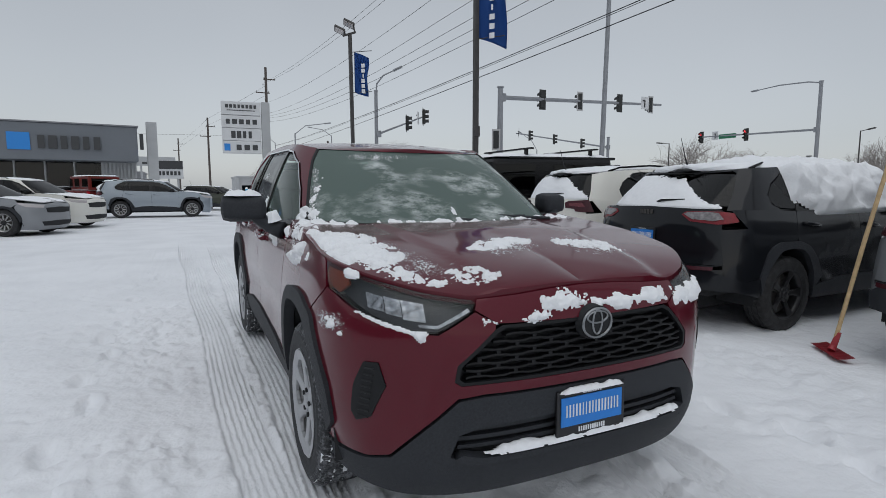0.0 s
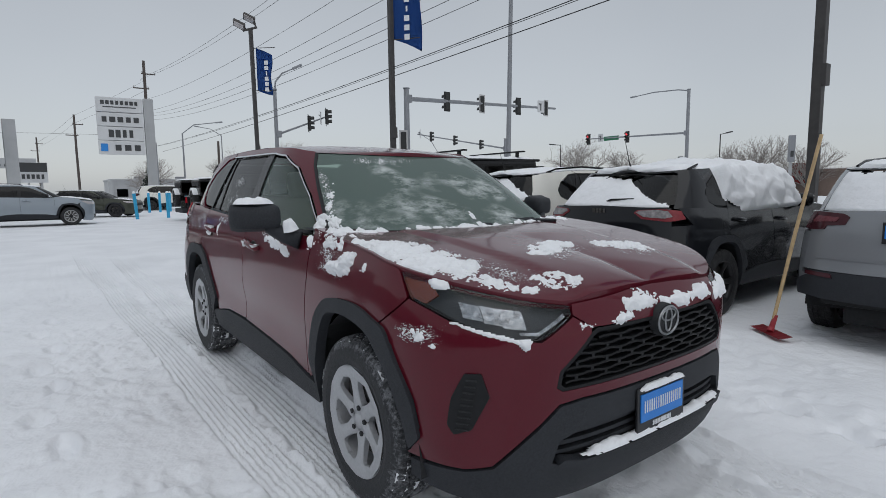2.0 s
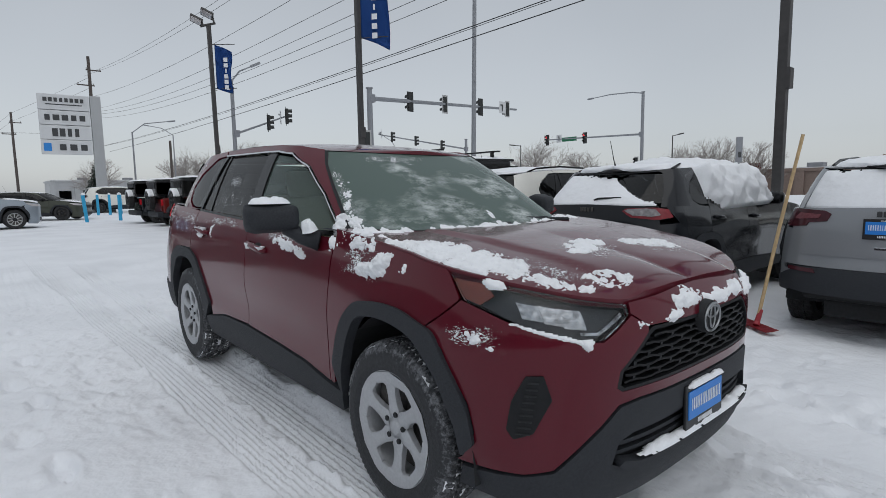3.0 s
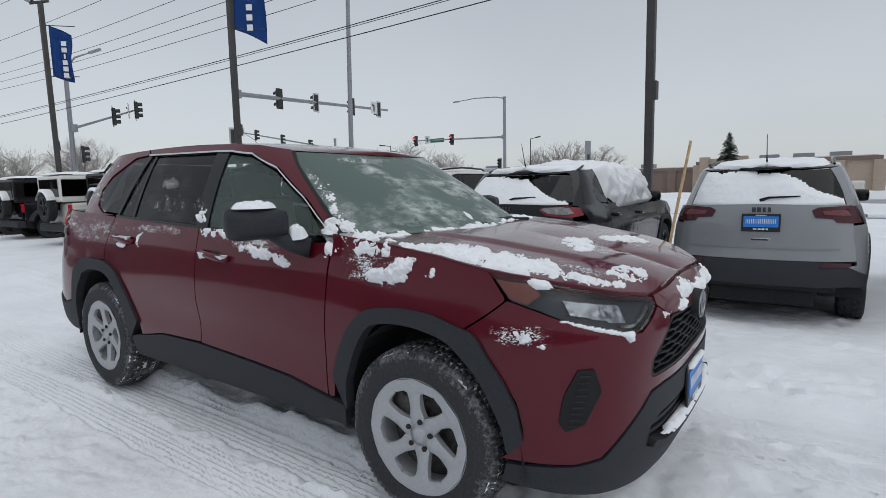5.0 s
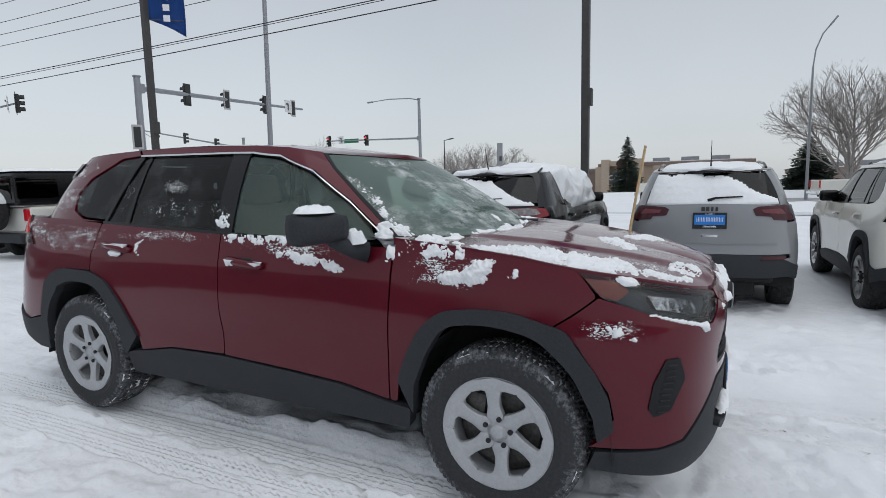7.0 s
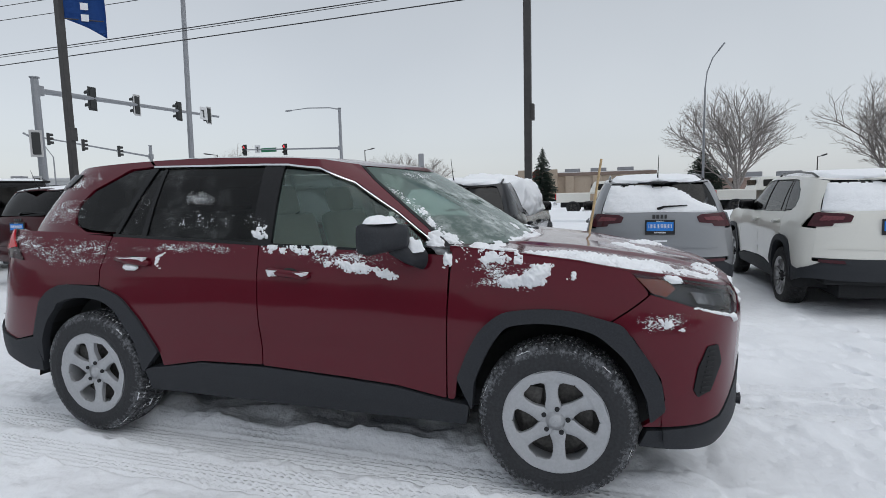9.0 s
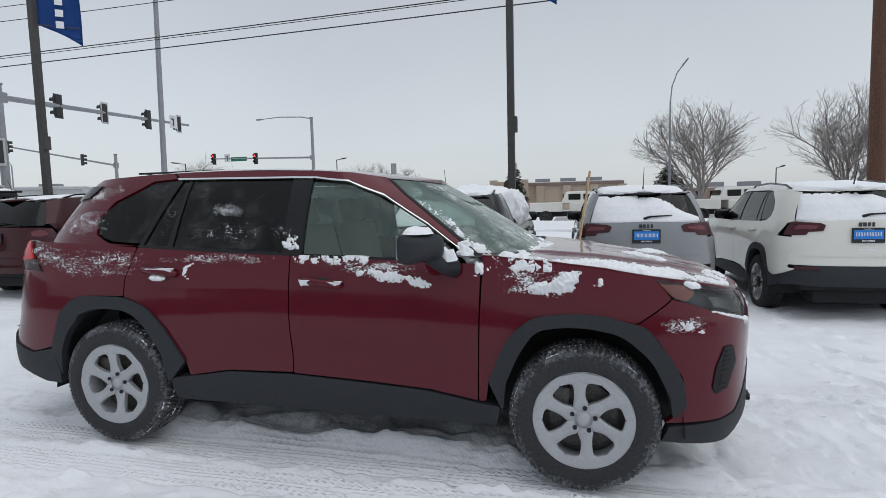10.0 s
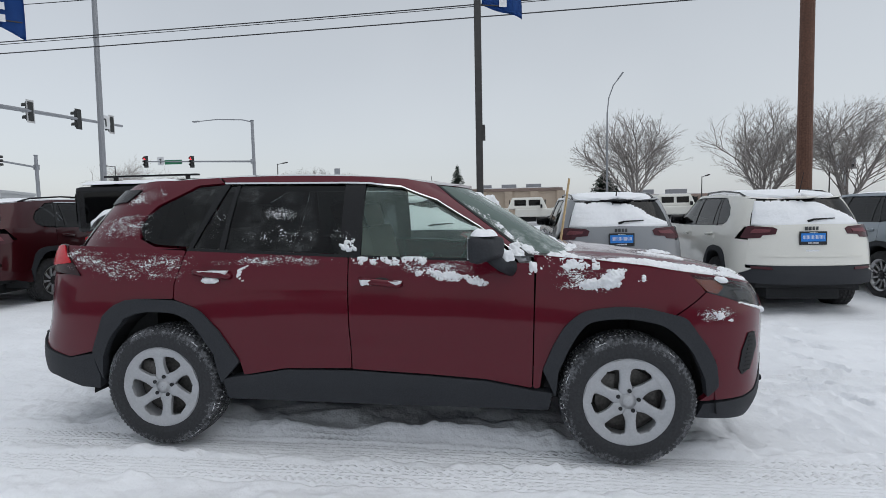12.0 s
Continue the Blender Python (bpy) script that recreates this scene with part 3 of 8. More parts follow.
def sheet_bm(surf, ur, vr, res=0.05, off=0.0015, flip=False, mirror=False):
    """A thin sheet on a surface, with texture coordinates from 0 to 1 across it."""
    bm = bmesh.new()
    uv = bm.loops.layers.uv.new("UVMap")
    um, vm = (ur[0] + ur[1]) / 2, (vr[0] + vr[1]) / 2
    nu = max(3, int((surf(ur[1], vm) - surf(ur[0], vm)).length / res))
    nv = max(3, int((surf(um, vr[1]) - surf(um, vr[0])).length / res))
    g = []
    for i in range(nu + 1):
        row = []
        for j in range(nv + 1):
            u, v = ur[0] + (ur[1] - ur[0]) * i / nu, vr[0] + (vr[1] - vr[0]) * j / nv
            q = surf(u, v) + outward(surf, u, v) * off * (-1 if flip else 1)
            if mirror:
                q.x = -q.x
            row.append(bm.verts.new(q))
        g.append(row)
    for i in range(nu):
        for j in range(nv):
            c = ((i, j), (i + 1, j), (i + 1, j + 1), (i, j + 1))
            f = bm.faces.new([g[a][b] for a, b in c])
            f.smooth = True
            for lp, (a, b) in zip(f.loops, c):
                lp[uv].uv = (a / nu, b / nv)
    return bm


def fbm(p, octaves=4):
    return noise.fractal(p, 1.0, 2.1, octaves, noise_basis="PERLIN_ORIGINAL")


def snow_bm(surf, ur, vr, mask=None, thick=0.02, res=0.012, freq=14.0, amp=0.7, seed=0, flip=False, bm=None, base=1.0, mirror=False, fine=0.0):
    """Snow lying on a surface between (u0, u1) and (v0, v1): a domed sheet with a ragged edge."""
    bm = bm or bmesh.new()
    s = surf((ur[0] + ur[1]) / 2, (vr[0] + vr[1]) / 2)
    lu = (surf(ur[1], (vr[0] + vr[1]) / 2) - surf(ur[0], (vr[0] + vr[1]) / 2)).length
    lv = (surf((ur[0] + ur[1]) / 2, vr[1]) - surf((ur[0] + ur[1]) / 2, vr[0])).length
    nu, nv = max(4, int(lu / res)), max(4, int(lv / res))
    shift = Vector((seed * 7.31, seed * 3.7, seed * 1.9))
    grid = []
    for i in range(nu + 1):
        row = []
        for j in range(nv + 1):
            u, v = ur[0] + (ur[1] - ur[0]) * i / nu, vr[0] + (vr[1] - vr[0]) * j / nv
            p = surf(u, v)
            a, b = 2 * i / nu - 1, 2 * j / nv - 1
            val = (mask(a, b) if mask else base - (abs(a) ** 2.5 + abs(b) ** 2.5)) + amp * (fbm(p * freq + shift) + 0.55 * fbm(p * freq * 0.21 + shift, 2))
            if fine > 0:
                val += fine * fbm(p * 95 + shift, 3)
            val = min(val, (1 - max(abs(a), abs(b))) * 6)
            row.append((p, u, v, val))
        grid.append(row)
    made = {}

    def vert(i, j):
        if (i, j) not in made:
            p, u, v, val = grid[i][j]
            n = outward(surf, u, v) * (-1 if flip else 1)
            h = thick * min(1.0, (max(val, 0.0) * 1.9) ** 0.75) * (1 + 0.45 * fbm(p * freq * 2.5 + shift)) + 0.0008 if val > 0 else -0.003
            q = p + n * h
            if mirror:
                q.x = -q.x
            made[(i, j)] = bm.verts.new(q)
        return made[(i, j)]
    for i in range(nu):
        for j in range(nv):
            c = ((i, j), (i + 1, j), (i + 1, j + 1), (i, j + 1))
            if sum(grid[a][b][3] > 0 for a, b in c) >= 1:
                f = bm.faces.new([vert(a, b) for a, b in c])
                f.smooth = True
    bmesh.ops.recalc_face_normals(bm, faces=bm.faces[:])
    return bm


# ---- ground ----
def ground_z(x, y):
    """The lot: falls gently to the street, rises a little behind the car."""
    fall = -0.004 * min(max(x + 0.9, 0.0), 14.0)
    rise = 0.0119 * min(max(y, -2.0), 6.0)
    return -0.012 + fall + rise


# ---- car bodies ----
class Skin:
    """A body surface by horizontal contours: u runs from the middle of the front round the side (where u = y) to the middle of the rear."""

    def __init__(self, ycf, ycr, width, yf, yr, nf, nr, zref, scale=(1, 1, 1)):
        self.ycf, self.ycr, self.width, self.yf, self.yr, self.nf, self.nr, self.scale = ycf, ycr, width, yf, yr, nf, nr, scale
        self.phi = np.linspace(0, math.pi / 2, 400)
        self.tabs = []
        for end in (0, 1):
            a = (ycf - yf(zref)) if end == 0 else (yr(zref) - ycr)
            n = nf(zref) if end == 0 else nr(zref)
            w = width(ycf if end == 0 else ycr, zref)
            x, y = w * np.cos(self.phi) ** (2 / n), a * np.sin(self.phi) ** (2 / n)
            x[-1] = 0
            s = np.concatenate([[0], np.cumsum(np.hypot(np.diff(x), np.diff(y)))])
            self.tabs.append(s)
        self.u0, self.u1 = ycf - self.tabs[0][-1], ycr + self.tabs[1][-1]

    def raw(self, u, z):
        if u < self.ycf:
            ph = float(np.interp(min(self.ycf - u, self.tabs[0][-1]), self.tabs[0], self.phi))
            n = self.nf(z)
            return Vector((-self.width(self.ycf, z) * max(math.cos(ph), 0) ** (2 / n), self.ycf - (self.ycf - self.yf(z)) * math.sin(ph) ** (2 / n), z))
        if u > self.ycr:
            ph = float(np.interp(min(u - self.ycr, self.tabs[1][-1]), self.tabs[1], self.phi))
            n = self.nr(z)
            return Vector((-self.width(self.ycr, z) * max(math.cos(ph), 0) ** (2 / n), self.ycr + (self.yr(z) - self.ycr) * math.sin(ph) ** (2 / n), z))
        return Vector((-self.width(u, z), u, z))

    def __call__(self, u, z):
        p = self.raw(u, z)
        return Vector((p.x * self.scale[0], p.y * self.scale[1], p.z * self.scale[2]))

    def by_y(self, y, z):
        """The u of a side point at y."""
        if y < self.ycf:
            k = min(1.0, (self.ycf - y) / max(1e-6, self.ycf - self.yf(z)))
            ph = math.asin(min(1.0, k ** (self.nf(z) / 2)))
            return self.ycf - float(np.interp(ph, self.phi, self.tabs[0]))
        if y > self.ycr:
            k = min(1.0, (y - self.ycr) / max(1e-6, self.yr(z) - self.ycr))
            ph = math.asin(min(1.0, k ** (self.nr(z) / 2)))
            return self.ycr + float(np.interp(ph, self.phi, self.tabs[1]))
        return y

    def by_x(self, x, z, rear=False):
        """The u of a point of the front (or rear) at distance x from the middle line."""
        e = 1 if rear else 0
        n = (self.nr if rear else self.nf)(z)
        k = min(1.0, abs(x) / self.width(self.ycr if rear else self.ycf, z))
        ph = math.acos(min(1.0, k ** (n / 2)))
        s = float(np.interp(ph, self.phi, self.tabs[e]))
        return self.ycr + s if rear else self.ycf - s

    def Y(self, *pts):
        return [(self.by_y(p[0], p[1]), *p[1:]) for p in pts]

    def X(self, *pts, rear=False):
        return [(self.by_x(p[0], p[1], rear), *p[1:]) for p in pts]


side_curve = smooth_table([(0.15, 0.83), (0.30, 0.865), (0.42, 0.893), (0.55, 0.902), (0.70, 0.905), (0.78, 0.903), (0.86, 0.896), (0.94, 0.886), (1.02, 0.873), (1.10, 0.856), (1.16, 0.838), (1.25, 0.80)])


def body_width(z, y):
    base = side_curve(z)
    for yc in (0.0, 2.69):
        base += 0.016 * math.exp(-((y - yc) / 0.42) ** 2 - ((z - 0.78) / 0.28) ** 2)
    base -= 0.020 * math.exp(-((y - 1.35) / 0.75) ** 4 - ((z - 0.60) / 0.11) ** 2)
    base += 0.004 * math.exp(-((z - 0.985) / 0.03) ** 2)
    base -= 0.02 * min(1, max(0, (y - 2.6) / 1.0)) ** 2
    return base


def front_nose(z):
    return float(np.interp(z, [0.15, 0.22, 0.30, 0.38, 0.48, 0.62, 0.78, 0.86, 0.92, 0.99, 1.06, 1.15], [-0.70, -0.785, -0.832, -0.850, -0.842, -0.848, -0.862, -0.856, -0.835, -0.775, -0.66, -0.45]))


def make_skins(scale=(1, 1, 1), rear=None, rear_top=None, n_rear=4.4, turn=2.85):
    yr = smooth_table(rear or [(0.15, 3.50), (0.28, 3.62), (0.45, 3.675), (0.60, 3.66), (0.72, 3.60), (0.95, 3.585), (1.15, 3.575), (1.30, 3.52)])
    low = Skin(-0.10, turn, lambda u, z: body_width(z, u), smooth_table([(z, front_nose(z)) for z in np.linspace(0.15, 1.15, 26)]), yr,
               lambda z: float(np.interp(z, [0.35, 0.55, 0.75], [3.4, 3.3, 3.1])), lambda z: n_rear, 0.7, scale)
    gw = smooth_table([(1.02, 0.872), (1.12, 0.846), (1.20, 0.825), (1.35, 0.772), (1.50, 0.706), (1.58, 0.658), (1.68, 0.58)])
    g0 = smooth_table([(1.02, 0.08), (1.10, 0.19), (1.20, 0.345), (1.35, 0.58), (1.50, 0.835), (1.58, 0.985), (1.68, 1.19)])
    gr = smooth_table(rear_top or [(1.02, 3.60), (1.12, 3.57), (1.22, 3.52), (1.35, 3.41), (1.50, 3.27), (1.58, 3.18), (1.68, 3.02)])
    top = Skin(1.45, turn - 0.30, lambda u, z: gw(z) - 0.03 * min(1, max(0, (u - 2.2) / 1.2)) ** 2, g0, gr, lambda z: float(np.interp(z, [1.1, 1.58], [4.2, 2.9])), lambda z: 3.2, 1.35, scale)
    return low, top


belt = smooth_table([(-0.5, 1.115), (0.5, 1.118), (1.0, 1.122), (1.5, 1.14), (2.0, 1.158), (2.5, 1.172), (2.9, 1.195), (3.4, 1.20), (4.6, 1.20)])
roof_edge = smooth_table([(-0.2, 1.530), (0.5, 1.536), (0.9, 1.556), (1.2, 1.582), (1.6, 1.608), (2.1, 1.615), (2.6, 1.600), (3.0, 1.575), (3.6, 1.545), (4.6, 1.545)])


def hood_edge(low, a):
    """The hood's edge on the body: a = 0 at the windscreen, 1 at the middle of the nose."""
    side = [(0.50, 1.150), (0.15, 1.122), (-0.10, 1.094), (-0.32, 1.058)]
    pts = low.Y(*side) + low.Y((-0.48, 1.034), (-0.60, 1.008)) + low.X((0.62, 0.980), (0.47, 0.957), (0.30, 0.964), (0.15, 0.974)) + [(low.u0, 0.978)]
    us, zs = [p[0] for p in pts], [p[1] for p in pts]
    d = np.concatenate([[0], np.cumsum(np.hypot(np.diff(us), np.diff(zs)))])
    k = a * d[-1]
    return float(np.interp(k, d, us)), float(np.interp(k, d, zs))


def make_hood(low):
    s = low.scale
    cy = smooth_table([(0, 0.24), (0.5, -0.18), (0.8, -0.52), (1, -0.772)])
    cz = smooth_table([(0, 1.135), (0.35, 1.108), (0.6, 1.070), (0.8, 1.032), (0.93, 1.00), (1, 0.978)])

    def hood(a, b):
        """b = 0 at the edge, 1 on the middle line, 2 at the other edge."""
        a = min(max(a, 0), 1)
        sign = 1
        if b > 1:
            b, sign = 2 - b, -1
        b = max(b, 0)
        e = low.raw(*hood_edge(low, a))
        t = 1 - (1 - b) ** 2.1
        y = e.y + (cy(a) - e.y) * (b ** 1.15)
        z = e.z + (cz(a) - e.z) * t
        x = e.x * (1 - b)
        ax = abs(x)
        z += 0.013 * max(0, min(1, (0.50 - ax - 0.12 * a) / 0.028)) * min(1, (1 - a) * 6) * min(1, a * 8)
        return Vector((x * sign * s[0], y * s[1], z * s[2]))
    return hood


def make_roof(top):
    s = top.scale

    def roof(u, b):
        """b = 0 at the edge, 1 on the middle line, 2 at the other edge."""
        sign = 1
        if b > 1:
            b, sign = 2 - b, -1
        b = max(b, 0)
        u = min(max(u, top.u0 + 1e-4), top.u1 - 1e-4)
        p = top.raw(u, roof_edge(u))
        mid = smooth_roof(p.y)
        z = p.z + max(0.0, mid - p.z) * (1 - (1 - b) ** 2.3)
        return Vector((p.x * (1 - b) * sign * s[0], p.y * s[1], z * s[2]))
    return roof


smooth_roof = smooth_table([(0.7, 1.525), (1.0, 1.572), (1.4, 1.620), (1.9, 1.648), (2.4, 1.648), (2.9, 1.622), (3.5, 1.555)])


def grid_bm(surf, us, vs):
    bm = bmesh.new()
    g = [[bm.verts.new(surf(u, v)) for v in vs] for u in us]
    for i in range(len(us) - 1):
        for j in range(len(vs) - 1):
            f = bm.faces.new((g[i][j], g[i + 1][j], g[i + 1][j + 1], g[i][j + 1]))
            f.smooth = True
    bmesh.ops.remove_doubles(bm, verts=bm.verts[:], dist=1e-4)
    bmesh.ops.recalc_face_normals(bm, faces=bm.faces[:])
    return bm


# ---- wheels ----
WHEEL = {}


def tyre_bm(r=0.362, w=0.225, blocks=84, seg=252):
    bm = bmesh.new()
    prof = [(0.230, -0.095), (0.240, -0.108), (0.272, -0.116), (0.31, -0.114), (0.338, -0.104), (0.352, -0.094), (0.359, -0.080), (0.361, -0.060),
            (0.361, -0.052), (0.354, -0.050), (0.354, -0.044), (0.362, -0.042), (0.362, -0.012), (0.354, -0.010), (0.354, 0.010), (0.362, 0.012)]
    prof = prof + [(a, -h) for a, h in prof[::-1] if h < -0.013]
    k = r / 0.362
    rings = []
    for i, (pr, h) in enumerate(prof):
        ring = []
        for j in range(seg):
            a = 2 * math.pi * j / seg
            rr = pr
            if pr > 0.335:
                ph = (a / (2 * math.pi) * blocks + (0.4 if h > 0 else 0) + 9 * h) % 1
                if ph < 0.30:
                    rr -= 0.007 if pr < 0.359 else 0.0085
            ring.append(bm.verts.new((h * w / 0.225, rr * k * math.cos(a), rr * k * math.sin(a))))
        rings.append(ring)
    for a, b in zip(rings, rings[1:]):
        for j in range(seg):
            bm.faces.new((a[j], a[(j + 1) % seg], b[(j + 1) % seg], b[j]))
    return bm


def packed_ring_bm(r=0.3565, seed=0):
    """Snow pressed into the tread."""
    bm = bmesh.new()
    seg = 260
    hs = [-0.105, -0.09, -0.07, -0.05, -0.03, -0.01, 0.01, 0.03, 0.05, 0.07, 0.09, 0.105]
    rings = [[bm.verts.new((h, (r - 0.010 * (abs(h) > 0.085) - 0.006 * (abs(h) > 0.1)) * math.cos(2 * math.pi * j / seg), (r - 0.010 * (abs(h) > 0.085) - 0.006 * (abs(h) > 0.1)) * math.sin(2 * math.pi * j / seg))) for j in range(seg)] for h in hs]
    for i in range(len(hs) - 1):
        for j in range(seg):
            a = 2 * math.pi * j / seg
            if fbm(Vector((math.cos(a) * 3, math.sin(a) * 3, hs[i] * 22 + seed)), 3) + 0.35 * fbm(Vector((math.cos(a) * 22, math.sin(a) * 22, hs[i] * 60)), 2) > (0.20 if abs(hs[i]) > 0.06 else 0.12):
                bm.faces.new((rings[i][j], rings[i][(j + 1) % seg], rings[i + 1][(j + 1) % seg], rings[i + 1][j]))
    bmesh.ops.delete(bm, geom=[v for v in bm.verts if not v.link_faces], context="VERTS")
    return bm


def spoke_bm(spokes, r_in, r_out, depth_in, depth_out, swirl, width, rows_n=9):
    """Flat-faced spokes from hub to rim on the outer side (toward -x), with side walls."""
    bm = bmesh.new()
    for s in range(spokes):
        a0 = 2 * math.pi * s / spokes + 0.26
        rows = []
        for i in range(rows_n):
            t = i / (rows_n - 1)
            r = r_in + (r_out - r_in) * t
            c = a0 + swirl * (t - 0.5)
            hw = width(t)
            x = depth_in + (depth_out - depth_in) * t ** 1.4
            row = []
            for k, (f, dx) in enumerate(((-1.0, 0.030), (-1.0, 0.004), (-0.82, 0.0), (0.0, -0.004), (0.82, 0.0), (1.0, 0.004), (1.0, 0.030))):
                ang = c + f * hw / r
                row.append(bm.verts.new((x + dx * (1 - t ** 3), r * math.cos(ang), r * math.sin(ang))))
            rows.append(row)
        for a, b in zip(rows, rows[1:]):
            for k in range(6):
                f = bm.faces.new((a[k], a[k + 1], b[k + 1], b[k]))
                f.smooth = k in (2, 3)
    bmesh.ops.recalc_face_normals(bm, faces=bm.faces[:])
    return bm


def make_wheel(style, parent, m, label=""):
    """wheel > tyre, rim, spokes, hub_cap, brake disc; outer face toward -x."""
    e = new("wheel")
    e.parent = parent
    e.matrix_basis = m
    if style not in WHEEL:
        d = {}
        seg = 252 if style == "cover" else 90
        d["tyre"] = (tyre_bm(seg=seg, blocks=84 if style == "cover" else 30), M["snowy_rubber"] if style == "cover" else M["rubber"])
        bm = bmesh.new()
        lathe(bm, [(0.226, 0.10), (0.218, 0.02), (0.228, -0.09), (0.2405, -0.098), (0.2405, -0.108), (0.234, -0.104), (0.212, -0.085), (0.204, -0.07), (0.206, 0.06)], 64)
        bmesh.ops.recalc_face_normals(bm, faces=bm.faces[:])
        d["rim"] = (bm, M["cover"] if style == "cover" else M["alloy"] if style == "alloy" else M["black_alloy"])
        if style == "cover":
            d["spokes"] = (spoke_bm(6, 0.045, 0.239, -0.088, -0.111, 0.16, lambda t: float(np.interp(t, [0, 0.10, 0.18, 0.24, 0.36, 0.52, 0.66, 0.71, 0.745, 0.77, 1], [0.028, 0.036, 0.038, 0.032, 0.0265, 0.0275, 0.032, 0.040, 0.060, 0.1025, 0.1255])), rows_n=31), M["cover"])
        elif style == "alloy":
            d["spokes"] = (spoke_bm(10, 0.045, 0.212, -0.075, -0.100, 0.1, lambda t: float(np.interp(t, [0, 0.2, 0.6, 1], [0.014, 0.013, 0.014, 0.022]))), M["alloy"])
        else:
            d["spokes"] = (spoke_bm(5, 0.045, 0.212, -0.075, -0.100, 0.0, lambda t: float(np.interp(t, [0, 0.2, 0.6, 1], [0.026, 0.024, 0.026, 0.045]))), M["black_alloy"])
        bm = bmesh.new()
        lathe(bm, [(0.001, -0.098), (0.026, -0.098), (0.030, -0.094), (0.032, -0.088), (0.060, -0.088), (0.070, -0.080), (0.072, -0.05)], 32)
        bmesh.ops.recalc_face_normals(bm, faces=bm.faces[:])
        d["hub_cap"] = (bm, M["cover"] if style == "cover" else M["black_alloy"])
        bm = bmesh.new()
        for k in range(5):
            a = 2 * math.pi * k / 5 + 0.3
            bm = bmesh.new()
            rod(bm, (-0.078, 0.057 * math.cos(a), 0.057 * math.sin(a)), (-0.097, 0.057 * math.cos(a), 0.057 * math.sin(a)), 0.013, 0.011, 8)
            d["lug_nut", k] = (bm, M["gap"])
        bm = bmesh.new()
        lathe(bm, [(0.001, -0.03), (0.165, -0.03), (0.165, 0.0), (0.20, 0.0), (0.20, 0.04)], 40)
        box(bm, (-0.035, 0.12, 0.06), (0.05, 0.09, 0.14), bevel=0.012)
        d["brake"] = (bm, M["steel"])
        WHEEL[style] = {}
        for k, (b, mt) in d.items():
            o = part(k if isinstance(k, str) else k[0], b, mt, e, smooth=k in ("hub_cap",))
            WHEEL[style][k] = o.data
            if k == "rim":
                for p in o.data.polygons:
                    p.use_smooth = True
        if style == "cover":
            o = part("packed_snow", packed_ring_bm(), M["packed"], e, "snow pressed into the tread")
            WHEEL[style]["packed_snow"] = o.data
    else:
        for k, me in WHEEL[style].items():
            o = new(k if isinstance(k, str) else k[0], me)
            o.parent = e
    return e


# ---- marks in place of lettering ----
def bar_marks(bm, w, h, count, origin, right, up, out, seed=0, thick=0.004, fill=(0.55, 0.78)):
    """Plain upright bars that stand for lettering."""
    rnd = random.Random(seed)
    right, up, out, origin = Vector(right), Vector(up), Vector(out), Vector(origin)
    step = w / count
    rot = Matrix((right, up, out)).transposed().to_4x4()
    for i in range(count):
        bw = step * rnd.uniform(*fill)
        c = origin + right * (-w / 2 + step * (i + 0.5))
        box(bm, c + out * thick / 2, (bw, h, thick), rot)


def plate_bms(c, right, up, out, w=0.305, h=0.155):
    """Frame, blue sheet and white bars of a dealer's plate."""
    right, up, out, c = Vector(right), Vector(up), Vector(out), Vector(c)
    rot = Matrix((right, up, out)).transposed().to_4x4()
    f, s = bmesh.new(), bmesh.new()
    box(f, c, (w + 0.016, h + 0.014, 0.012), rot, 0.004)
    box(s, c + out * 0.007 + up * h * 0.06, (w * 0.94, h * 0.66, 0.006), rot)
    rows = []
    for wide, tall, count, shift, seed, fill in ((0.84, 0.28, 17, out * 0.0105 + up * h * 0.08, 3, (0.28, 0.52)), (0.42, 0.11, 12, out * 0.0065 - up * h * 0.39, 4, (0.5, 0.75)), (0.30, 0.05, 8, out * 0.0065 + up * h * 0.45, 5, (0.5, 0.75))):
        t = bmesh.new()
        bar_marks(t, w * wide, h * tall, count, c + shift, right, up, out, seed, 0.002, fill)
        rows.append(t)
    return f, s, rows


def add_plate(parent, c, right, up, out, w=0.305, h=0.155):
    f, s, rows = plate_bms(c, right, up, out, w, h)
    p = part("number_plate", f, M["plate_frame"], parent, "blue dealer plate in a black frame")
    part("sheet", s, M["plate_blue"], p)
    for t in rows:
        part("line_of_marks", t, M["white_mark"], p)
    return p


# ---- the side panels shared by all the cars ----
F_OUT = [(-0.46, 0.46), (-0.44, 0.58), (-0.395, 0.672, 0.03), (-0.28, 0.828, 0.03), (-0.075, 0.878, 0.05), (0.078, 0.882, 0.08), (0.245, 0.856, 0.05), (0.344, 0.772, 0.05), (0.403, 0.66), (0.455, 0.53)]
F_IN = [(-0.40, 0.40), (-0.385, 0.50), (-0.305, 0.672, 0.06), (-0.18, 0.785, 0.06), (-0.03, 0.816, 0.08), (0.09, 0.818, 0.08), (0.225, 0.795, 0.05), (0.305, 0.68, 0.06), (0.372, 0.52), (0.385, 0.38)]
R_OUT = [(3.11, 0.57), (3.03, 0.785), (2.955, 0.856, 0.04), (2.84, 0.890, 0.05), (2.57, 0.886, 0.05), (2.42, 0.832, 0.05), (2.305, 0.71), (2.19, 0.53)]
R_IN = [(3.06, 0.40), (3.04, 0.55), (2.98, 0.675, 0.06), (2.86, 0.800, 0.06), (2.72, 0.820, 0.08), (2.56, 0.812, 0.06), (2.46, 0.757, 0.06), (2.345, 0.58), (2.31, 0.40)]


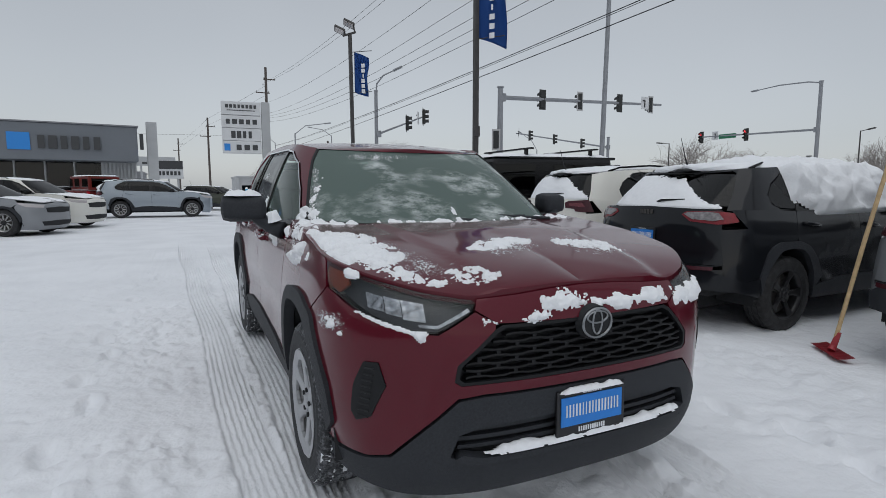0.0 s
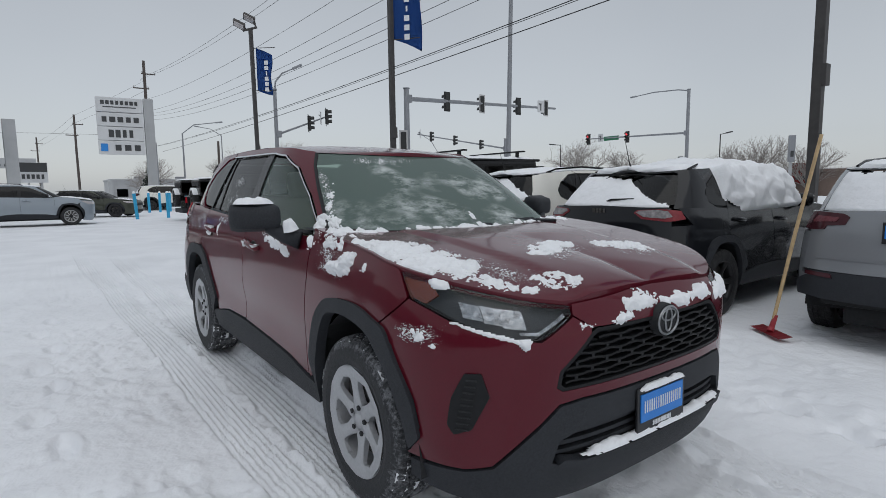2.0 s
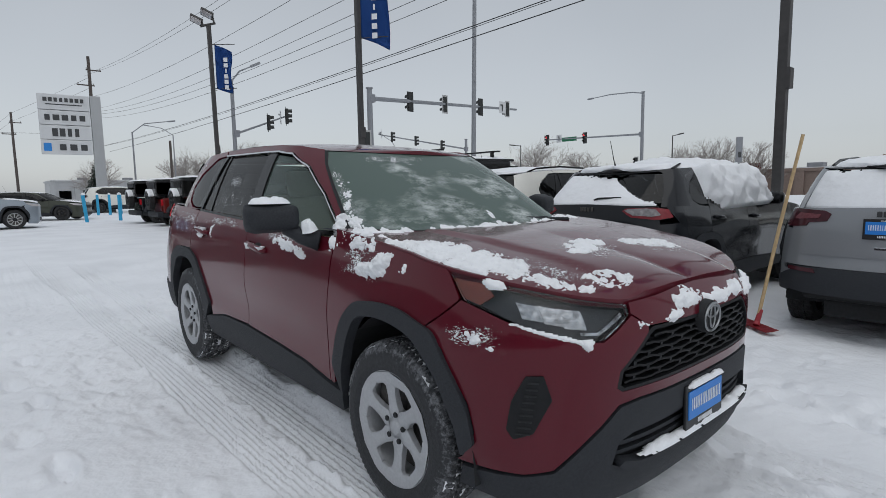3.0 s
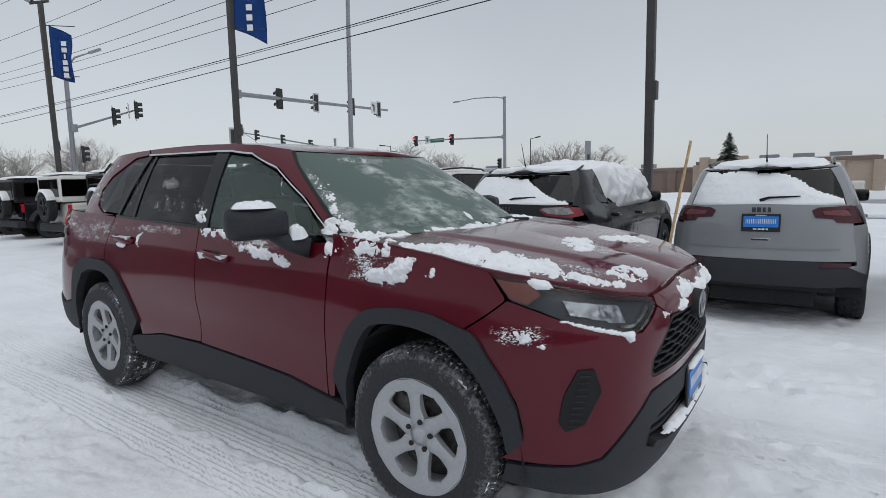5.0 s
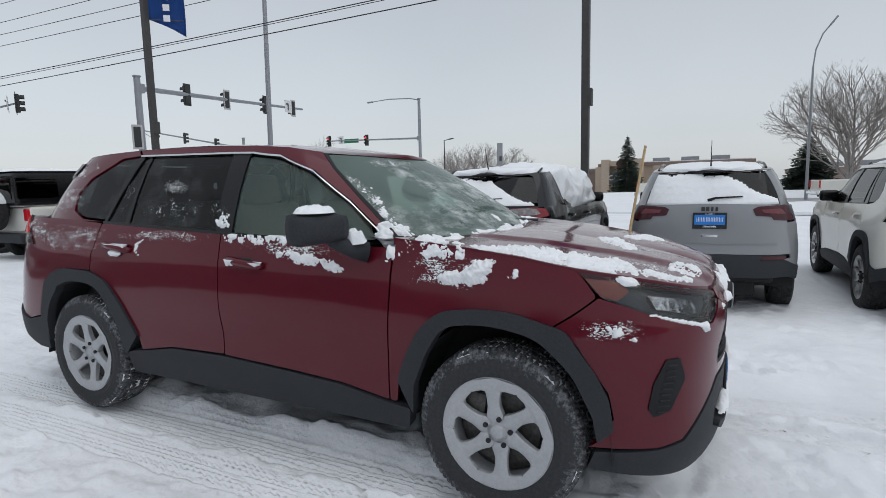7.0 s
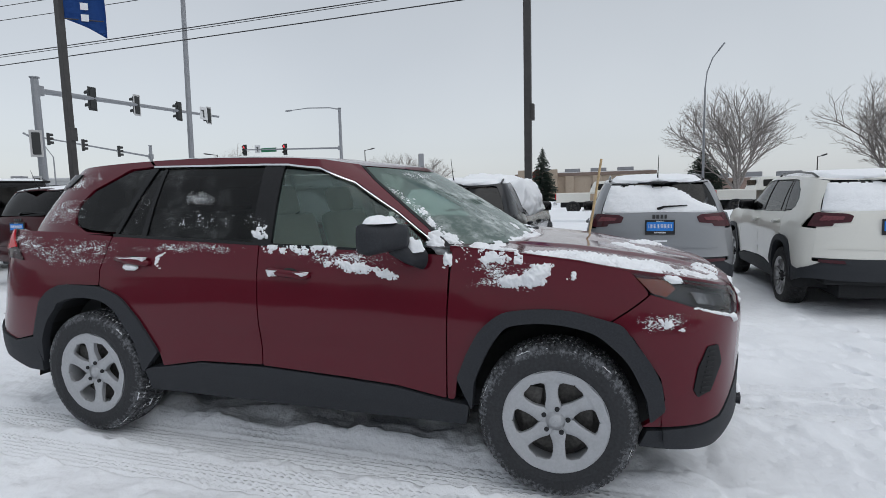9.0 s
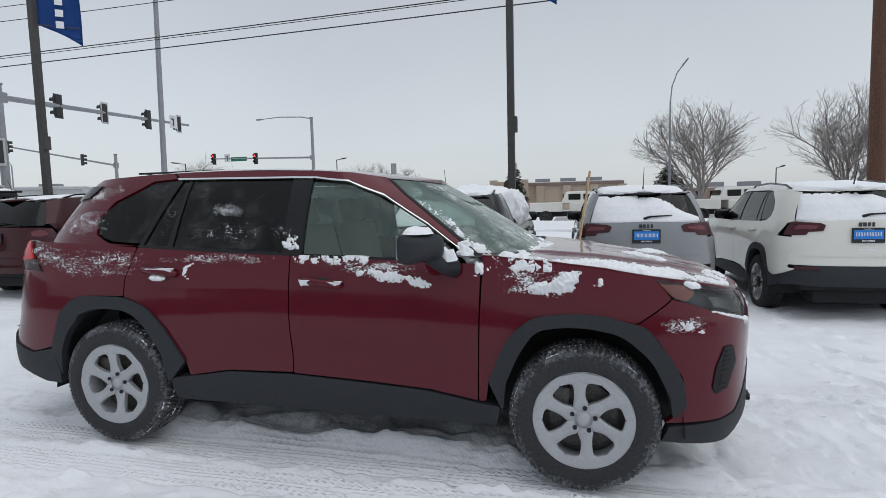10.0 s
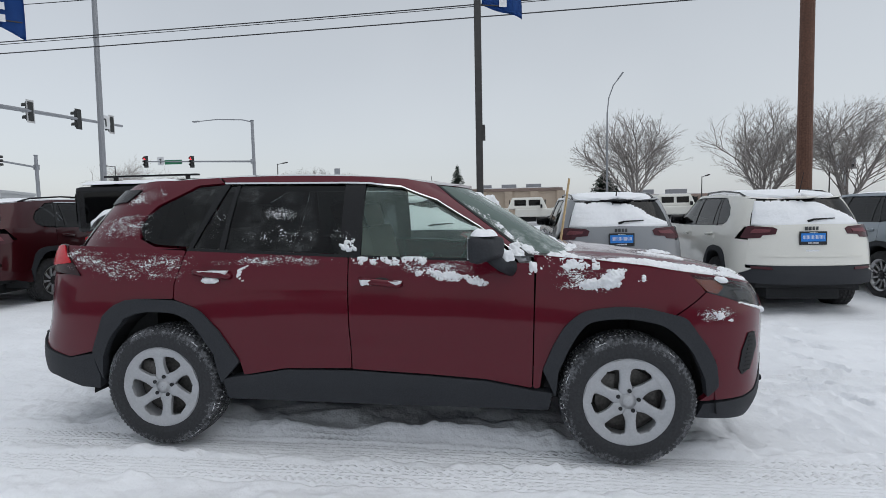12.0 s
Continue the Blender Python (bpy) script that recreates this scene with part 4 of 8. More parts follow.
def side_outlines(low):
    Y = low.Y
    side = {}
    side["fender"] = Y((0.485, 1.140), (0.15, 1.113), (-0.10, 1.085), (-0.305, 1.052), (-0.385, 0.960), (-0.225, 0.838, 0.005)) + Y(*[p for p in F_OUT if p[0] > -0.2]) + Y((0.47, 0.42), (0.505, 0.42), (0.498, 0.85))
    side["front_door"] = Y((0.499, 1.105, 0.01), (0.505, 0.85), (0.512, 0.422, 0.01), (0.76, 0.464), (1.07, 0.482), (1.521, 0.500, 0.01), (1.536, 0.90), (1.541, 1.135, 0.01), (1.0, 1.118))
    side["rear_door"] = Y((1.548, 1.135, 0.01), (1.543, 0.90), (1.528, 0.504, 0.01), (1.92, 0.494), (2.10, 0.462), (2.17, 0.449, 0.01)) + Y(*[p for p in R_OUT[::-1] if p[0] < 2.56]) + Y((2.583, 0.891, 0.01), (2.581, 0.98), (2.530, 1.168, 0.01), (2.0, 1.153))
    return side


def build_sides(root, low, top, paint, glass_f, glass_r, res=0.06, both_sides=True, clad=None, handles=True, chrome_trim=True):
    """Fenders, doors, windows, pillars, cladding and arches of both sides. Returns the right-hand doors by name."""
    Y = low.Y
    T = top.Y
    clad = clad or M["cladding"]
    doors = {}
    for sgn in ((1, -1) if both_sides else (1,)):
        def lay(name, outline, surf, mat, off=0.0, depth=0.015, label="", parent=root, rr=0.015, rs=res, fl=True):
            bm = panel_bm(fillet(outline, rr) if fl else outline, surf, rs, off, depth)
            if sgn < 0:
                bm2 = mirrored(bm)
                bm.free()
                bm = bm2
            return part(name, bm, mat, parent, label)
        for nm, ol in side_outlines(low).items():
            d = lay(nm, ol, low, paint)
            doors[(nm, sgn)] = d
        q = (Y((2.538, 1.170, 0.01), (2.588, 0.98), (2.590, 0.893, 0.01)) + Y(*[p for p in R_OUT[::-1] if p[0] > 2.6])
             + Y((3.12, 0.57), (3.28, 0.53), (3.46, 0.57), (3.56, 0.65)) + low.X((0.80, 0.66), (0.76, 0.90), (0.74, 1.02), rear=True) + Y((3.24, 1.03), (3.35, 1.20), (2.9, 1.188)))
        lay("quarter_panel", q, low, paint)
        # cladding round the arches and along the sill
        lay("arch_cladding", Y(*F_OUT) + Y(*F_IN[::-1]), low, clad, 0.016, 0.05, rs=0.05)
        lay("arch_cladding", Y(*R_OUT) + Y(*R_IN[::-1]), low, clad, 0.016, 0.05, rs=0.05)
        lay("sill_cladding", Y((0.40, 0.40), (0.51, 0.410), (0.76, 0.454), (1.07, 0.472), (1.522, 0.492), (1.92, 0.486), (2.10, 0.454), (2.23, 0.438), (2.30, 0.42), (2.28, 0.30), (1.52, 0.295), (0.42, 0.295)), low, clad, 0.010, 0.06)
        # window line
        fd = doors[("front_door", sgn)]
        rd = doors[("rear_door", sgn)]
        lay("window", T((0.60, 1.128), (1.03, 1.130), (1.475, 1.146), (1.475, 1.545, 0.02), (1.26, 1.522), (1.06, 1.445), (0.80, 1.290)), top, glass_f, -0.012, 0.0, parent=fd)
        lay("window", T((1.600, 1.155), (2.30, 1.176), (2.26, 1.558), (1.605, 1.552)), top, glass_r, -0.012, 0.0, parent=rd)
        lay("window", T((2.335, 1.18), (2.50, 1.186), (2.40, 1.37), (2.325, 1.553, 0.01), (2.285, 1.556)), top, glass_r, -0.012, 0.0, parent=rd)
        lay("quarter_window", T((2.525, 1.194), (2.74, 1.205, 0.04), (2.84, 1.25, 0.04), (2.86, 1.33, 0.04), (2.76, 1.43), (2.52, 1.55), (2.37, 1.562, 0.01)), top, glass_r, -0.006, 0.0)
        # pillars and frames
        lay("door_pillar", T((1.478, 1.142), (1.598, 1.150), (1.602, 1.565), (1.478, 1.560)), top, M["gloss_black"], -0.004, 0.02, parent=fd)
        lay("window_divider", T((2.300, 1.172), (2.336, 1.175), (2.286, 1.560), (2.262, 1.560)), top, M["gloss_black"], -0.006, 0.015, parent=rd)
        lay("window_frame", T((2.500, 1.180), (2.527, 1.186), (2.372, 1.566), (2.326, 1.562)), top, M["gloss_black"], -0.002, 0.015, parent=rd)
        lay("belt_moulding", T((0.56, 1.110), (1.0, 1.112), (1.53, 1.132), (2.0, 1.148), (2.53, 1.168), (2.53, 1.184), (2.0, 1.164), (1.53, 1.148), (1.0, 1.130), (0.60, 1.130)), top, M["gloss_black"], 0.004, 0.03, rr=0.002)
        tops = [(2.36, 1.562), (1.6, 1.556), (1.45, 1.552), (1.26, 1.530), (1.05, 1.449), (0.80, 1.296), (0.59, 1.146)]
        outer = [(0.53, 1.125), (0.775, 1.315), (1.02, 1.468), (1.245, 1.552), (1.45, 1.577), (1.6, 1.581), (2.36, 1.585)]
        if chrome_trim:
            lay("window_trim", T(*[(y, z) for y, z in tops]) + T(*[(y + 0.007, z + 0.010) for y, z in tops[::-1]]), top, M["chrome"], 0.006, 0.02, rr=0.0, fl=False, rs=0.08)
        # red roof side and windscreen pillar
        lay("roof_side", T(*[(y - 0.003, z + 0.011) for y, z in tops]) + [(top.by_x(0.775, 1.115), 1.115), (top.by_x(0.735, 1.22), 1.22), (top.by_x(0.69, 1.34), 1.34), (top.by_x(0.63, 1.47), 1.47), (top.by_x(0.57, 1.556), 1.556)]
            + T((1.25, roof_edge(1.25)), (1.6, roof_edge(1.6)), (2.1, roof_edge(2.1)), (2.4, roof_edge(2.4))), top, paint, 0.0, 0.02, rr=0.004)
        # rear pillar
        lay("rear_pillar", T((2.372, 1.572), (2.53, 1.560), (2.77, 1.440), (2.872, 1.335), (2.850, 1.24), (2.745, 1.192), (2.55, 1.180), (2.9, 1.180), (3.32, 1.19)) +
            [(top.by_x(0.70, 1.19, True), 1.19), (top.by_x(0.66, 1.33, True), 1.33), (top.by_x(0.60, 1.46, True), 1.46), (top.by_x(0.55, 1.545, True), 1.545)]
            + T((3.0, roof_edge(3.0)), (2.7, roof_edge(2.7)), (2.42, roof_edge(2.42))), top, paint, 0.0, 0.02, rr=0.004)
        # dark wheel housing
        for yc in (0.0, 2.69):
            bm = bmesh.new()
            sc = low.scale
            prof = []
            for k in range(15):
                a = math.pi * (k / 14)
                prof.append((yc + 0.46 * math.cos(a), 0.30 + 0.53 * math.sin(a)))
            prof = [(yc + 0.46, 0.30)] + prof + [(yc - 0.46, 0.30)]
            ring = [[bm.verts.new((sgn * -xx * sc[0], y * sc[1], z * sc[2])) for y, z in prof] for xx in (0.875, 0.50)]
            for k in range(len(prof) - 1):
                bm.faces.new((ring[0][k], ring[0][k + 1], ring[1][k + 1], ring[1][k]))
            bm.faces.new(ring[1])
            part("wheel_housing", bm, M["gap"], root)
        if handles:
            for nm, yc, zc in (("front_door", 1.345, 0.998), ("rear_door", 2.35, 1.038)):
                bm = bmesh.new()
                base = low(yc, zc)
                tube(bm, [(base.x + 0.005, base.y - 0.115, base.z - 0.012), (base.x - 0.026, base.y - 0.10, base.z - 0.010), (base.x - 0.036, base.y - 0.05, base.z - 0.004), (base.x - 0.036, base.y + 0.04, base.z + 0.004), (base.x - 0.028, base.y + 0.10, base.z + 0.010), (base.x + 0.004, base.y + 0.125, base.z + 0.012)],
                     [0.011, 0.016, 0.017, 0.017, 0.016, 0.012], 10)
                bmesh.ops.scale(bm, vec=(0.8, 1, 1.15), space=Matrix.Translation(-base), verts=bm.verts[:])
                if sgn < 0:
                    b2 = mirrored(bm)
                    bm.free()
                    bm = b2
                hd = part("handle", bm, paint, doors[(nm, sgn)], smooth=True)
                # near-black flattened ball: the shade in the handle's hollow, put in as colour
                bm = bmesh.new()
                bmesh.ops.create_uvsphere(bm, u_segments=14, v_segments=8, radius=1.0)
                bmesh.ops.transform(bm, matrix=Matrix.Translation((base.x + 0.006, base.y + 0.005, base.z - 0.005)) @ Matrix.Diagonal((0.010, 0.062, 0.030, 1)), verts=bm.verts[:])
                if sgn < 0:
                    b2 = mirrored(bm)
                    bm.free()
                    bm = b2
                part("handle_shade", bm, M["gap"], doors[(nm, sgn)], smooth=True)
    return doors


def mirror_bms(low, top, y=0.80, zc=1.185):
    """Housing, foot and glass of a door mirror on the right side."""
    s = low.scale
    bm = bmesh.new()
    box(bm, (-1.050 * s[0], 0.765 * s[1], 1.200 * s[2]), (0.225, 0.165, 0.150), bevel=0.046)
    for v in bm.verts:
        k = (v.co.x + 1.15 * s[0]) / 0.2
        if v.co.y < 0.74 * s[1]:
            v.co.y += 0.045 * (1 - min(1, max(0, k)))
            v.co.z += (1.205 * s[2] - v.co.z) * 0.18
        v.co.y -= 0.03 * min(1, max(0, k))
    ft = bmesh.new()
    tube(ft, [(-0.985 * s[0], 0.73 * s[1], 1.150 * s[2]), (-0.93 * s[0], 0.68 * s[1], 1.105 * s[2]), (-0.865 * s[0], 0.625 * s[1], 1.085 * s[2])], [0.036, 0.032, 0.042], 10)
    for v in ft.verts:
        v.co.z = 1.105 * s[2] + (v.co.z - 1.105 * s[2]) * 1.15
    return bm, ft


def under_body(root, s):
    """The dark inside of the body under the shell."""
    bm = bmesh.new()
    box(bm, (0, 1.35 * s[1], 0.36 * s[2]), (1.56 * s[0], 1.70 * s[1], 0.14 * s[2]), bevel=0.03)
    box(bm, (0, 3.15 * s[1], 0.48 * s[2]), (1.30 * s[0], 0.60 * s[1], 0.20 * s[2]), bevel=0.03)
    box(bm, (0, 1.35 * s[1], 0.30 * s[2]), (0.96 * s[0], 4.1 * s[1], 0.16 * s[2]), bevel=0.03)
    box(bm, (0, -0.38 * s[1], 0.60 * s[2]), (1.10 * s[0], 0.62 * s[1], 0.55 * s[2]), bevel=0.03)
    rod(bm, (-0.7 * s[0], 2.69 * s[1], 0.36 * s[2]), (0.7 * s[0], 2.69 * s[1], 0.36 * s[2]), 0.05)
    rod(bm, (-0.7 * s[0], 0, 0.36 * s[2]), (0.7 * s[0], 0, 0.36 * s[2]), 0.05)
    part("underbody", bm, M["gap"], root)


def cabin(root, s, seat_mat):
    """Seats, dashboard, wheel and floor behind the glass."""
    def seat_bm(x, y, w, back):
        bm = bmesh.new()
        box(bm, (x, y, 0.66), (w, 0.50, 0.16), bevel=0.05)
        rot = Matrix.Rotation(radians(-14), 4, "X")
        box(bm, (x, y + 0.30, 0.98), (w, 0.14, 0.60), rot, 0.05)
        for hx in ([x] if w < 0.8 else [x - 0.45, x + 0.45]):
            box(bm, (hx, y + 0.40, 1.36), (0.26, 0.10, 0.18), rot, 0.04)
            rod(bm, (hx - 0.06, y + 0.385, 1.2), (hx - 0.06, y + 0.40, 1.34), 0.006)
            rod(bm, (hx + 0.06, y + 0.385, 1.2), (hx + 0.06, y + 0.40, 1.34), 0.006)
        bmesh.ops.scale(bm, vec=s, verts=bm.verts[:])
        return bm
    part("seat", seat_bm(-0.38, 1.30, 0.50, 1), seat_mat, root, "beige cloth seat", smooth=True)
    part("seat", seat_bm(0.38, 1.30, 0.50, 1), seat_mat, root, "beige cloth seat", smooth=True)
    part("seat", seat_bm(0, 2.25, 1.30, 1), seat_mat, root, "beige cloth seat", smooth=True)
    bm = bmesh.new()
    box(bm, (0, 0.66, 0.93), (1.40, 0.42, 0.22), bevel=0.06)
    box(bm, (0, 0.98, 0.72), (0.24, 0.7, 0.30), bevel=0.04)
    bmesh.ops.scale(bm, vec=s, verts=bm.verts[:])
    part("dashboard", bm, M["dash"], root, smooth=True)
    bm = bmesh.new()
    c, q = Vector((0.38, 0.98, 1.02)), Matrix.Rotation(radians(-62), 4, "X")
    tube(bm, [c + q @ Vector((0.18 * math.cos(t), 0.18 * math.sin(t), 0)) for t in np.linspace(0, 2 * math.pi, 25)], 0.016, 8)
    box(bm, c, (0.32, 0.05, 0.03), q, 0.01)
    box(bm, c, (0.12, 0.12, 0.04), q, 0.015)
    bmesh.ops.scale(bm, vec=s, verts=bm.verts[:])
    part("steering_wheel", bm, M["dash"], root)
    bm = bmesh.new()
    box(bm, (0, 1.9, 0.48), (1.5, 2.9, 0.04))
    box(bm, (0, 3.1, 0.75), (1.35, 0.5, 0.5))
    box(bm, (0, 2.05, 1.560), (1.08, 1.5, 0.02))
    bmesh.ops.scale(bm, vec=s, verts=bm.verts[:])
    part("cabin_lining", bm, M["dash"], root)
    bm = bmesh.new()
    box(bm, (0, 0.99, 1.46), (0.23, 0.03, 0.06), bevel=0.012)
    rod(bm, (0, 0.97, 1.47), (0, 0.93, 1.535), 0.008)
    bmesh.ops.scale(bm, vec=s, verts=bm.verts[:])
    part("interior_mirror", bm, M["dash"], root)


# ---- the red car ----
def red_suv():
    low, top = make_skins()
    tilt = math.degrees(math.atan(0.0119))
    root = thing("suv", pose(0, 0, -0.012, tilt, 0, 0), "dark red compact SUV dusted with snow, parked on packed snow", "car")
    paint = M["red"]
    hood, roof = make_hood(low), make_roof(top)
    u0 = low.u0
    X, Y = low.X, low.Y
    doors = build_sides(root, low, top, paint, M["glass_side"], M["glass_tint"], res=0.045)

    # hood
    aa = [i / 44 for i in range(45)]
    hd = part("hood", grid_bm(hood, aa, [j / 34 for j in range(69)]), paint, root)
    bm = bmesh.new()
    rim = [hood(a, 0) for a in aa] + [hood(a, 2) for a in aa[::-1]]
    for p, q in zip(rim, rim[1:]):
        v = [bm.verts.new(w) for w in (p, q, q + Vector((0, 0, -0.03)), p + Vector((0, 0, -0.03)))]
        bm.faces.new(v)
    part("hood_rim", bm, paint, root)
    # cowl below the windscreen
    bm = bmesh.new()
    left, right = [], []
    for k in range(13):
        b = k / 6
        p = hood(0, b)
        left.append(bm.verts.new(p + Vector((0, 0.01, -0.012))))
        right.append(bm.verts.new(p + Vector((0, 0.16, -0.006))))
    for k in range(12):
        bm.faces.new((left[k], left[k + 1], right[k + 1], right[k]))
    part("cowl", bm, M["cladding"], root)
    # roof
    us = [top.u0 + (1.9 - top.u0) * i / 26 for i in range(26)] + [1.9 + (top.u1 - 1.9) * i / 26 for i in range(27)]
    part("roof", grid_bm(roof, us, [j / 12 for j in range(25)]), paint, root)
    # windscreen
    ws = [(top.u0, 1.105)] + [(top.by_x(x, z), z) for x, z in ((0.35, 1.107), (0.765, 1.116), (0.725, 1.22), (0.68, 1.34), (0.62, 1.47), (0.565, 1.545))] + [(top.by_x(0.3, 1.536), 1.536), (top.u0, 1.533)]
    part("windscreen", panel_bm(ws, top, 0.05, -0.004, 0, center=top.u0), M["glass_front"], root, "windscreen with patches of frost and melting snow")
    bm = panel_bm([(top.by_x(x, z), z) for x, z in ((0.775, 1.112), (0.735, 1.22), (0.69, 1.34), (0.63, 1.47), (0.575, 1.548), (0.564, 1.546), (0.620, 1.47), (0.680, 1.34), (0.725, 1.22), (0.764, 1.116))], top, 0.06, 0.003, 0.01)
    part("windscreen_seal", mirrored(bm), M["gap"], root)
    part("windscreen_seal", bm, M["gap"], root)
    bm = panel_bm([(top.u0, 1.100), (top.by_x(0.35, 1.102), 1.102), (top.by_x(0.76, 1.11), 1.11), (top.by_x(0.755, 1.150), 1.150), (top.by_x(0.35, 1.132), 1.132), (top.u0, 1.130)], top, 0.06, -0.001, 0, center=top.u0)
    part("windscreen_band", bm, M["gap"], root)
    # wipers
    for x0, x1, y1, z1 in ((0.10, -0.52, 0.46, 1.178), (0.62, 0.02, 0.40, 1.185)):
        bm = bmesh.new()
        tube(bm, [(x0, 0.26, 1.135), ((x0 + x1) / 2, (0.28 + y1) / 2 - 0.04, 1.155), (x1, y1 - 0.045, z1)], [0.012, 0.009, 0.006], 6)
        box(bm, ((x0 + x1) / 2 - 0.1, (0.28 + y1) / 2, 1.150), (0.5, 0.012, 0.02), Matrix.Rotation(radians(-16 if x0 < 0.3 else -10), 4, "Z"))
        part("wiper", bm, M["cladding"], root)
    # sensor housing behind the windscreen
    bm = bmesh.new()
    box(bm, (0, 0.97, 1.490), (0.20, 0.16, 0.05), Matrix.Rotation(radians(30), 4, "X"), 0.02)
    part("sensor_housing", bm, M["dash"], root)

    # nose panel between hood and grille
    nose = [(u0, 0.968)] + X((0.15, 0.964), (0.30, 0.954), (0.455, 0.947), (0.470, 0.915), (0.40, 0.868), (0.16, 0.862)) + [(u0, 0.860)]
    part("nose_panel", panel_bm(nose, low, 0.03, 0.0, 0.03, center=u0), paint, root)
    # bumper skin, painted
    fog = Y((-0.574, 0.545), (-0.594, 0.512), (-0.648, 0.538), (-0.692, 0.655), (-0.672, 0.735), (-0.628, 0.732), (-0.590, 0.644))
    bump = (Y((-0.391, 0.956), (-0.231, 0.834), (-0.325, 0.775), (-0.44, 0.60), (-0.46, 0.50), (-0.40, 0.395), (-0.37, 0.372)) + X((0.800, 0.385), (0.742, 0.408), (0.60, 0.552), (0.535, 0.612), (0.44, 0.622)) + [(u0, 0.618), (u0, 0.655)]
            + X((0.40, 0.658), (0.525, 0.656), (0.548, 0.672), (0.540, 0.730), (0.41, 0.848), (0.405, 0.866), (0.472, 0.908), (0.600, 0.836), (0.665, 0.840)) + Y((-0.60, 0.888), (-0.49, 0.928)))
    part("front_bumper", panel_bm(bump, low, 0.035, 0.0, 0.03, center=u0), paint, root)
    for sgn in (1, -1):
        bm = panel_bm(fillet(fog, 0.006), low, 0.04, 0.006, 0.03)
        f2 = bmesh.new()
        for k in range(9):
            z = 0.535 + 0.022 * k
            a, b = low.by_y(-0.600 - 0.033 * (k / 8), z), low.by_y(-0.640 - 0.022 * (k / 8), z)
            p, q = low(a, z), low(b, z)
            n = outward(low, (a + b) / 2, z)
            rod(f2, p + n * 0.007, q + n * 0.007, 0.0035, seg=6)
        pk = part("lamp_recess", bm if sgn > 0 else mirrored(bm), M["grille_black"], root, "black ribbed fog lamp cover")
        part("ribs", f2 if sgn > 0 else mirrored(f2), M["gap"], pk)
    # lower black bumper
    lowb = Y((-0.39, 0.355), (-0.36, 0.275)) + X((0.70, 0.245), (0.40, 0.235)) + [(u0, 0.235), (u0, 0.385)] + X((0.50, 0.385), (0.56, 0.405), (0.53, 0.480), (0.45, 0.505)) + [(u0, 0.515), (u0, 0.609)] + X((0.44, 0.613), (0.53, 0.603), (0.595, 0.544), (0.738, 0.399), (0.800, 0.376))
    part("lower_bumper", panel_bm(lowb, low, 0.035, 0.004, 0.05, center=u0), M["cladding"], root)
    inner = [(u0, 0.375)] + X((0.52, 0.375), (0.58, 0.405), (0.54, 0.495)) + [(u0, 0.525)]
    part("intake", panel_bm(inner, low, 0.05, -0.045, 0, center=u0), M["gap"], root)
    for z in (0.425, 0.455, 0.485):
        bm = panel_bm([(u0, z)] + X((0.535, z), (0.53, z + 0.014)) + [(u0, z + 0.014)], low, 0.06, -0.018, 0.03, center=u0)
        part("intake_bar", bm, M["cladding"], root)
    lip = [(u0, 0.380)] + X((0.50, 0.380), (0.545, 0.405), (0.52, 0.418), (0.45, 0.402)) + [(u0, 0.398)]
    part("lower_lip", panel_bm(lip, low, 0.04, 0.022, 0.05, center=u0), M["cladding"], root)

    # grille: frame, back and hexagon mesh
    gr = X((0.40, 0.650), (0.525, 0.652), (0.548, 0.672), (0.54, 0.73), (0.41, 0.846), (0.16, 0.855)) + [(u0, 0.855)]
    grille = part("grille", panel_bm([(u0, 0.640)] + gr, low, 0.05, -0.050, 0, center=u0), M["gap"], root, "black mesh grille")
    rim_o = [(u0, 0.656)] + X((0.40, 0.658), (0.524, 0.656), (0.547, 0.673), (0.539, 0.730), (0.41, 0.847), (0.38, 0.862), (0.16, 0.861)) + [(u0, 0.859)]
    rim_i = [(u0, 0.847)] + X((0.16, 0.849), (0.37, 0.850), (0.400, 0.836), (0.524, 0.726), (0.531, 0.680), (0.515, 0.668), (0.40, 0.670)) + [(u0, 0.668)]
    part("grille_frame", panel_bm(rim_o + rim_i, low, 0.04, -0.002, 0.045, center=u0), M["grille_black"], grille)
    mesh = bmesh.new()
    rows = 7
    for r in range(rows):
        z0 = 0.682 + r * 0.0238
        lim = float(np.interp(z0, [0.66, 0.73, 0.83, 0.85], [0.525, 0.525, 0.405, 0.37]))
        n = int(lim / 0.046)
        pts = []
        for k in range(-2 * n, 2 * n + 1):
            x = k * 0.023
            z = z0 + (0.0024 if (k // 3 + r) % 2 else -0.0024)
            if abs(x) < lim:
                p = low(low.by_x(x, z), z)
                pts.append(Vector((x, p.y + 0.012, z)))
        prev = None
        for p in pts:
            col = [mesh.verts.new(p + Vector((0, dy, dz))) for dy, dz in ((0, -0.0042), (-0.003, 0), (0, 0.0042), (0.03, 0.0034), (0.03, -0.0034))]
            if prev:
                for k in range(5):
                    mesh.faces.new((prev[k], prev[(k + 1) % 5], col[(k + 1) % 5], col[k]))
            prev = col
    for r in range(rows - 1):
        z0 = 0.682 + r * 0.0238
        lim = float(np.interp(z0 + 0.024, [0.66, 0.73, 0.83, 0.85], [0.525, 0.525, 0.405, 0.37]))
        for k in range(-22, 23):
            if k % 3 == 1 and (k // 3 + r) % 2 and abs(k * 0.023) < lim - 0.02:
                x = k * 0.023
                y = low(low.by_x(x, z0 + 0.012), z0 + 0.012).y
                box(mesh, (x, y + 0.027, z0 + 0.0119), (0.016, 0.028, 0.022))
    part("grille_mesh", mesh, M["grille_black"], grille)
    # badge: plain chrome rings in an oval
    by, bz = low(u0, 0.838).y - 0.012, 0.838
